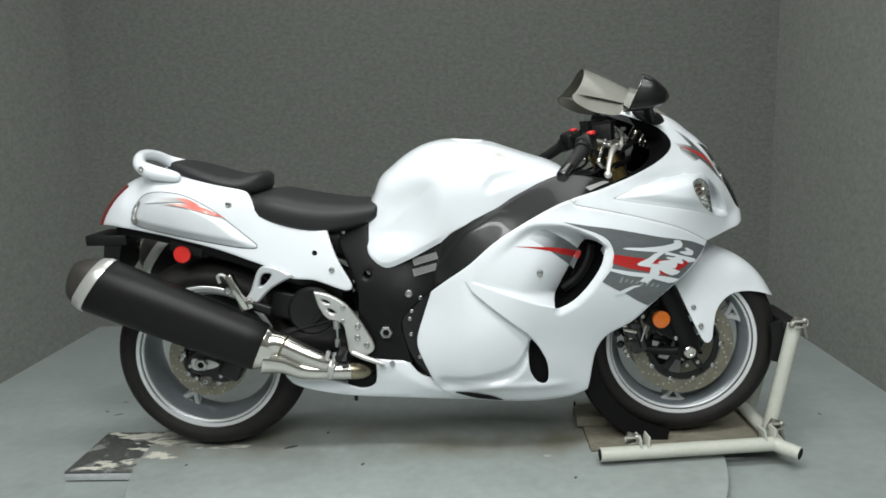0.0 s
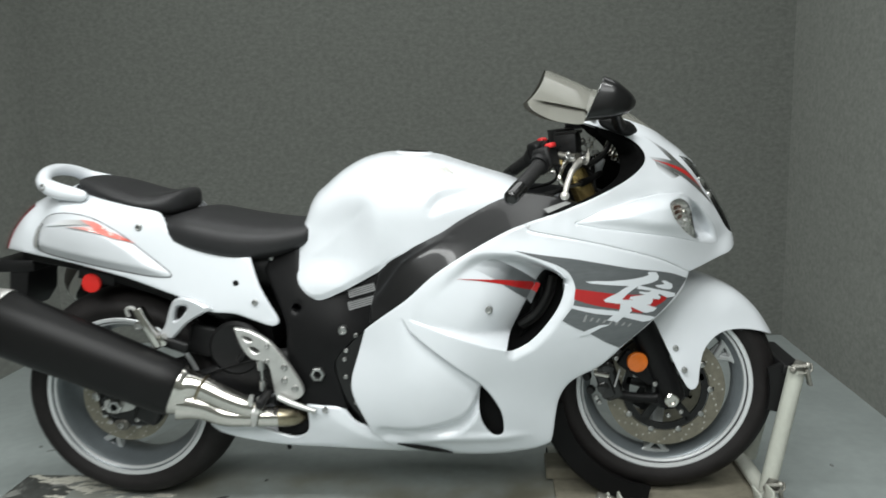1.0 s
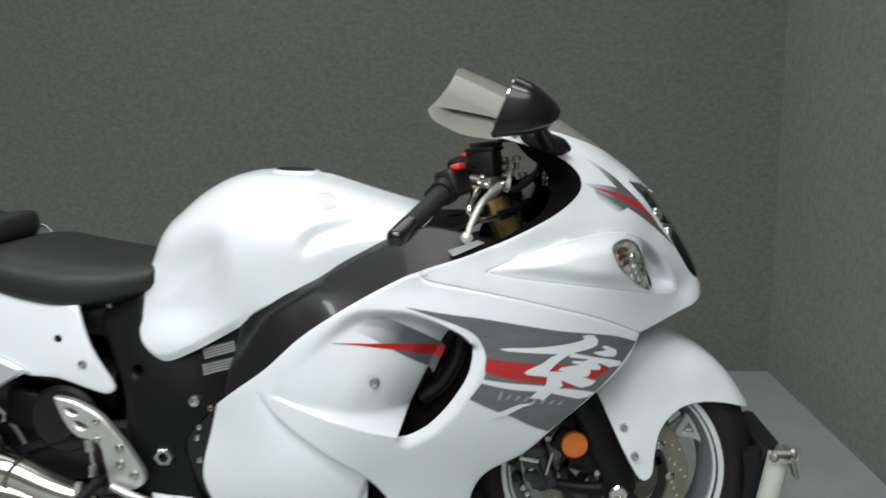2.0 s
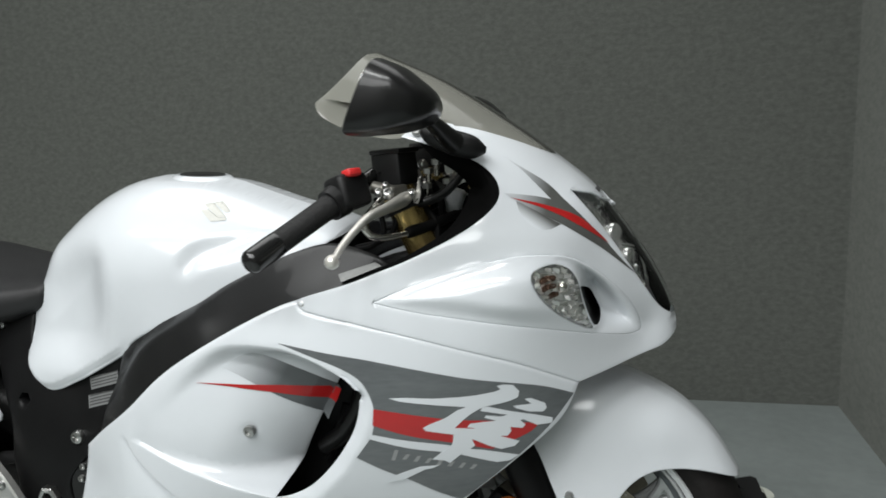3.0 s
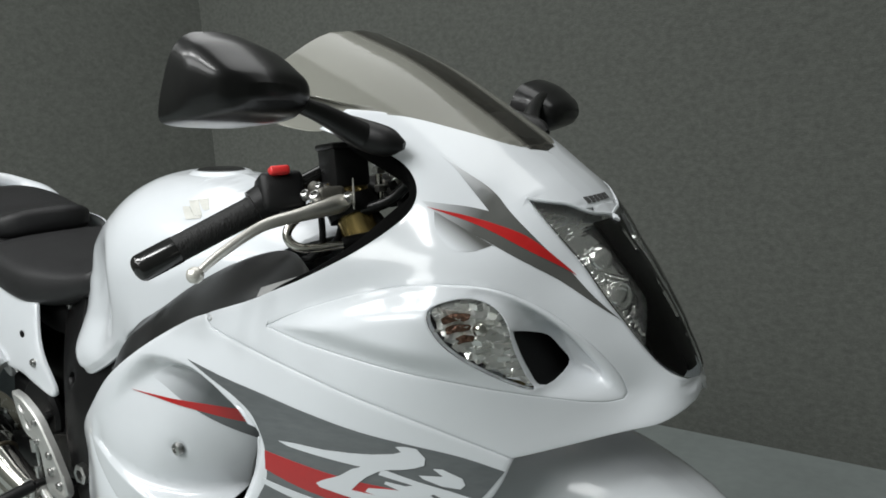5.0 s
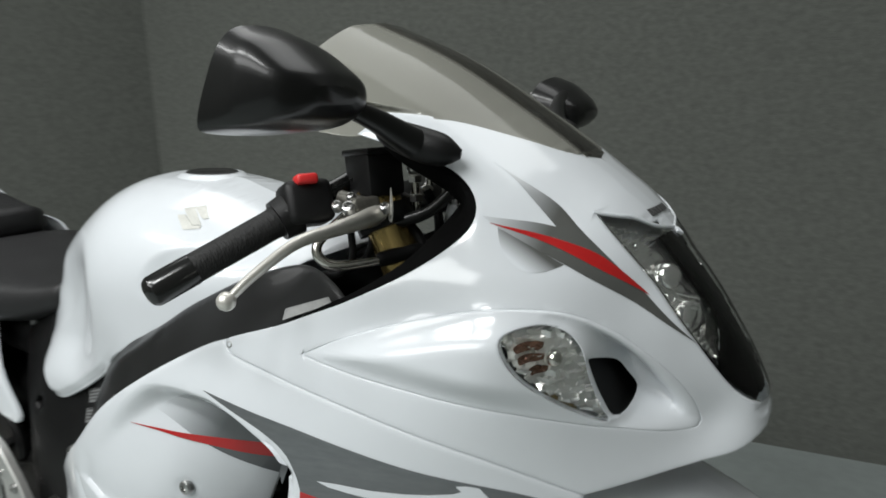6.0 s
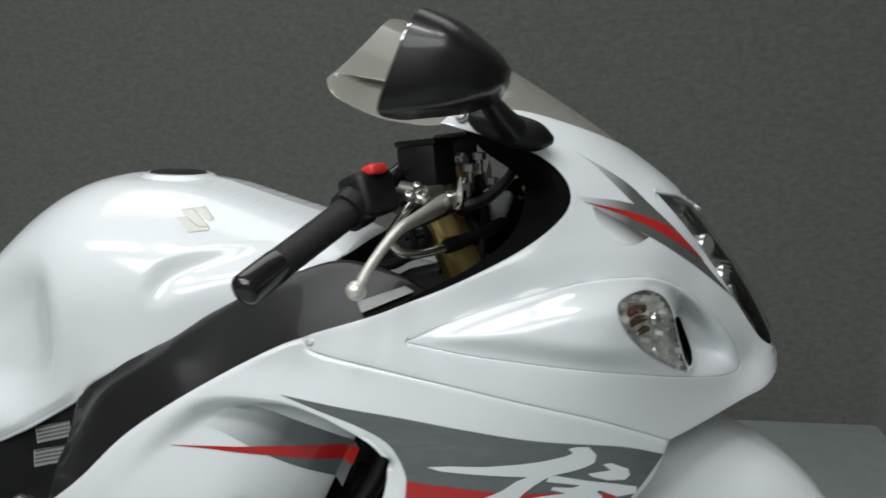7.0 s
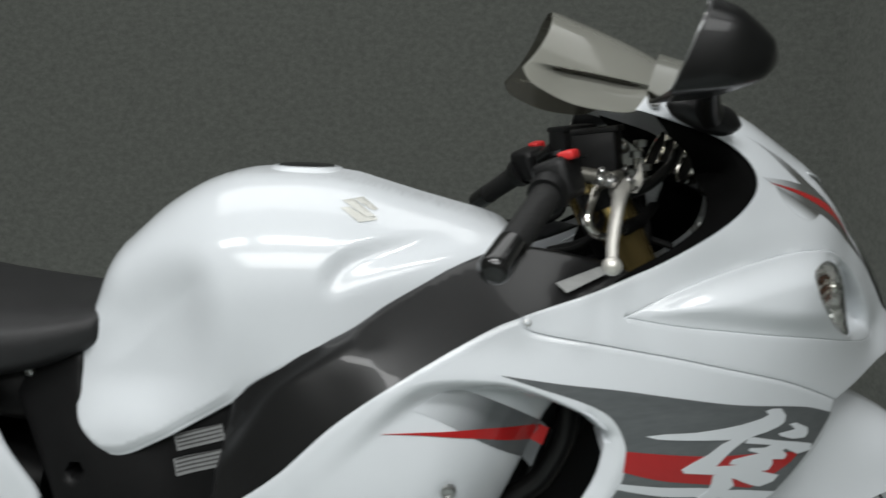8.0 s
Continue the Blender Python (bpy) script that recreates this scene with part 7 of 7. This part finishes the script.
part("end_rail", box((-0.109, 0, 0.0165), (0.006, 0.268, 0.022), 0.001), LIPGREY, board, "pale grey edge rail")
# black block paints the shade into the gap under the rails
part("gap_shade", box((0, 0, 0.0135), (0.208, 0.262, 0.027), 0.001), CONTACT, board, "black block darkening the gap under the deck")
tagged(part("flaked_paint", flakes(3, ((-0.065, 0.085, 0.112, 0.009, 15), (-0.065, 0.075, -0.095, 0.016, 12), (0.02, 0.11, 0.02, 0.02, 9), (-0.06, -0.02, -0.12, 0.006, 6)), 0.0335, 0.017), FLAKE, board, "flakes of white paint"), kind="stuff")

chock = thing("wheel_chock", "cream painted tube wheel chock on dirty plywood", "wheel chock", (0.78, 0, 0))


def at_chock(*pts):
    return [(x - 0.78, y, z) for x, y, z in pts]


part("base_board", box((-0.04, 0.01, 0.006), (0.58, 0.30, 0.011), 0.002), WOOD, chock, "dirty plywood base")
part("cross_block", box((-0.28, 0.07, 0.029), (0.14, 0.10, 0.034), 0.003), WOOD, chock, "dirty wooden cross block")
R = 0.021
for name, pts in (("side_tube", ((0.462, -0.228, 0.034), (0.99, -0.172, 0.034))), ("corner_stub", ((0.985, -0.165, 0.034), (1.045, -0.225, 0.026))), ("side_tube", ((0.44, 0.14, 0.034), (0.99, 0.19, 0.034))),
                  ("corner_stub", ((0.985, 0.185, 0.034), (1.05, 0.24, 0.03))), ("rear_tube", ((1.0, -0.17, 0.036), (1.0, 0.185, 0.036))), ("upright", ((1.0, -0.105, 0.045), (1.062, -0.105, 0.385))),
                  ("upright", ((1.02, 0.10, 0.045), (1.085, 0.10, 0.36))), ("cross_tube", ((1.058, -0.12, 0.372), (1.08, 0.11, 0.352)))):
    pts = at_chock(*pts)
    part(name, tube(pts, R if name != "cross_tube" else 0.012, 20, 1), TUBE, chock, "cream painted steel tube")
    if name in ("side_tube", "corner_stub"):
        tip, tail_end = (pts[0], pts[1]) if name == "side_tube" else (pts[1], pts[0])
        way = (Vector(tip) - Vector(tail_end)).normalized()
        part("tube_mouth", turned([(0, 0), (R * 0.8, 0), (R * 0.8, 0.001), (0, 0.001)], aim(Vector(tip) + way * 0.0003, way), 20), CONTACT, chock)
for x, y, z in ((0.56, -0.19, 0.066), (1.005, -0.13, 0.075), (1.062, -0.118, 0.392)):
    px, = at_chock((x, y, z))
    part("clamp_bracket", merge(box((px[0], px[1], px[2]), (0.034, 0.014, 0.036), 0.003, (12, 20, 10)), box((px[0] + 0.018, px[1] - 0.012, px[2] - 0.02), (0.008, 0.022, 0.045), 0.002, (0, -14, 0)),
                                tube([(px[0] - 0.022, px[1] - 0.01, px[2] + 0.006), (px[0] + 0.016, px[1] - 0.014, px[2] + 0.010)], 0.005, 8, 1), bolt((px[0] + 0.016, px[1] - 0.016, px[2] + 0.012), 0.009, (1, -0.4, 0.2)), tube([(px[0] - 0.008, px[1] - 0.016, px[2] - 0.012), (px[0] + 0.022, px[1] - 0.018, px[2] - 0.002), (px[0] + 0.024, px[1] - 0.012, px[2] + 0.016)], 0.003, 8),
                                bolt((px[0] - 0.02, px[1] - 0.012, px[2]), 0.008, (-0.6, -1, 0.3))), WORN, chock, "worn zinc clamp")
for x, y, lean in ((0.585, -0.205, -8), (0.600, -0.203, 6), (0.965, -0.165, -14), (0.985, -0.160, 4)):
    part("tube_strap", moved(box((0, 0, 0.022), (0.006, 0.046, 0.062), 0.0015), pose(x - 0.78, y, 0.032, 0, lean, 6)), TUBE, chock, "cream steel strap")


def channel(angles, low, high):
    """A plastic channel that hugs the tyre between two angles, clear of the ground."""
    rows = []
    for a in np.linspace(radians(angles[0]), radians(angles[1]), 18):
        section = ((low, -0.088), (high - 0.008, -0.088), (high, -0.076), (high, 0.076), (high - 0.008, 0.088), (low, 0.088), (low, 0.076), (0.306, 0.062), (0.311, 0), (0.306, -0.062), (low, -0.076))
        rows.append([(FX - 0.78 + r * math.cos(a), y, max(FZ + r * math.sin(a), 0.0135)) for r, y in section])
    return skin(rows)


part("tyre_cradle", channel((186, 262), 0.272, 0.335), CONTACT, chock, "black plastic tyre cradle")
STOP = channel((-11, 14), 0.262, 0.338)
part("tyre_stop", merge(STOP, box((0.275, -0.02, 0.375), (0.05, 0.15, 0.03), 0.008, (0, 6, 0))), PLASTIC, chock, "black rubber tyre stop")
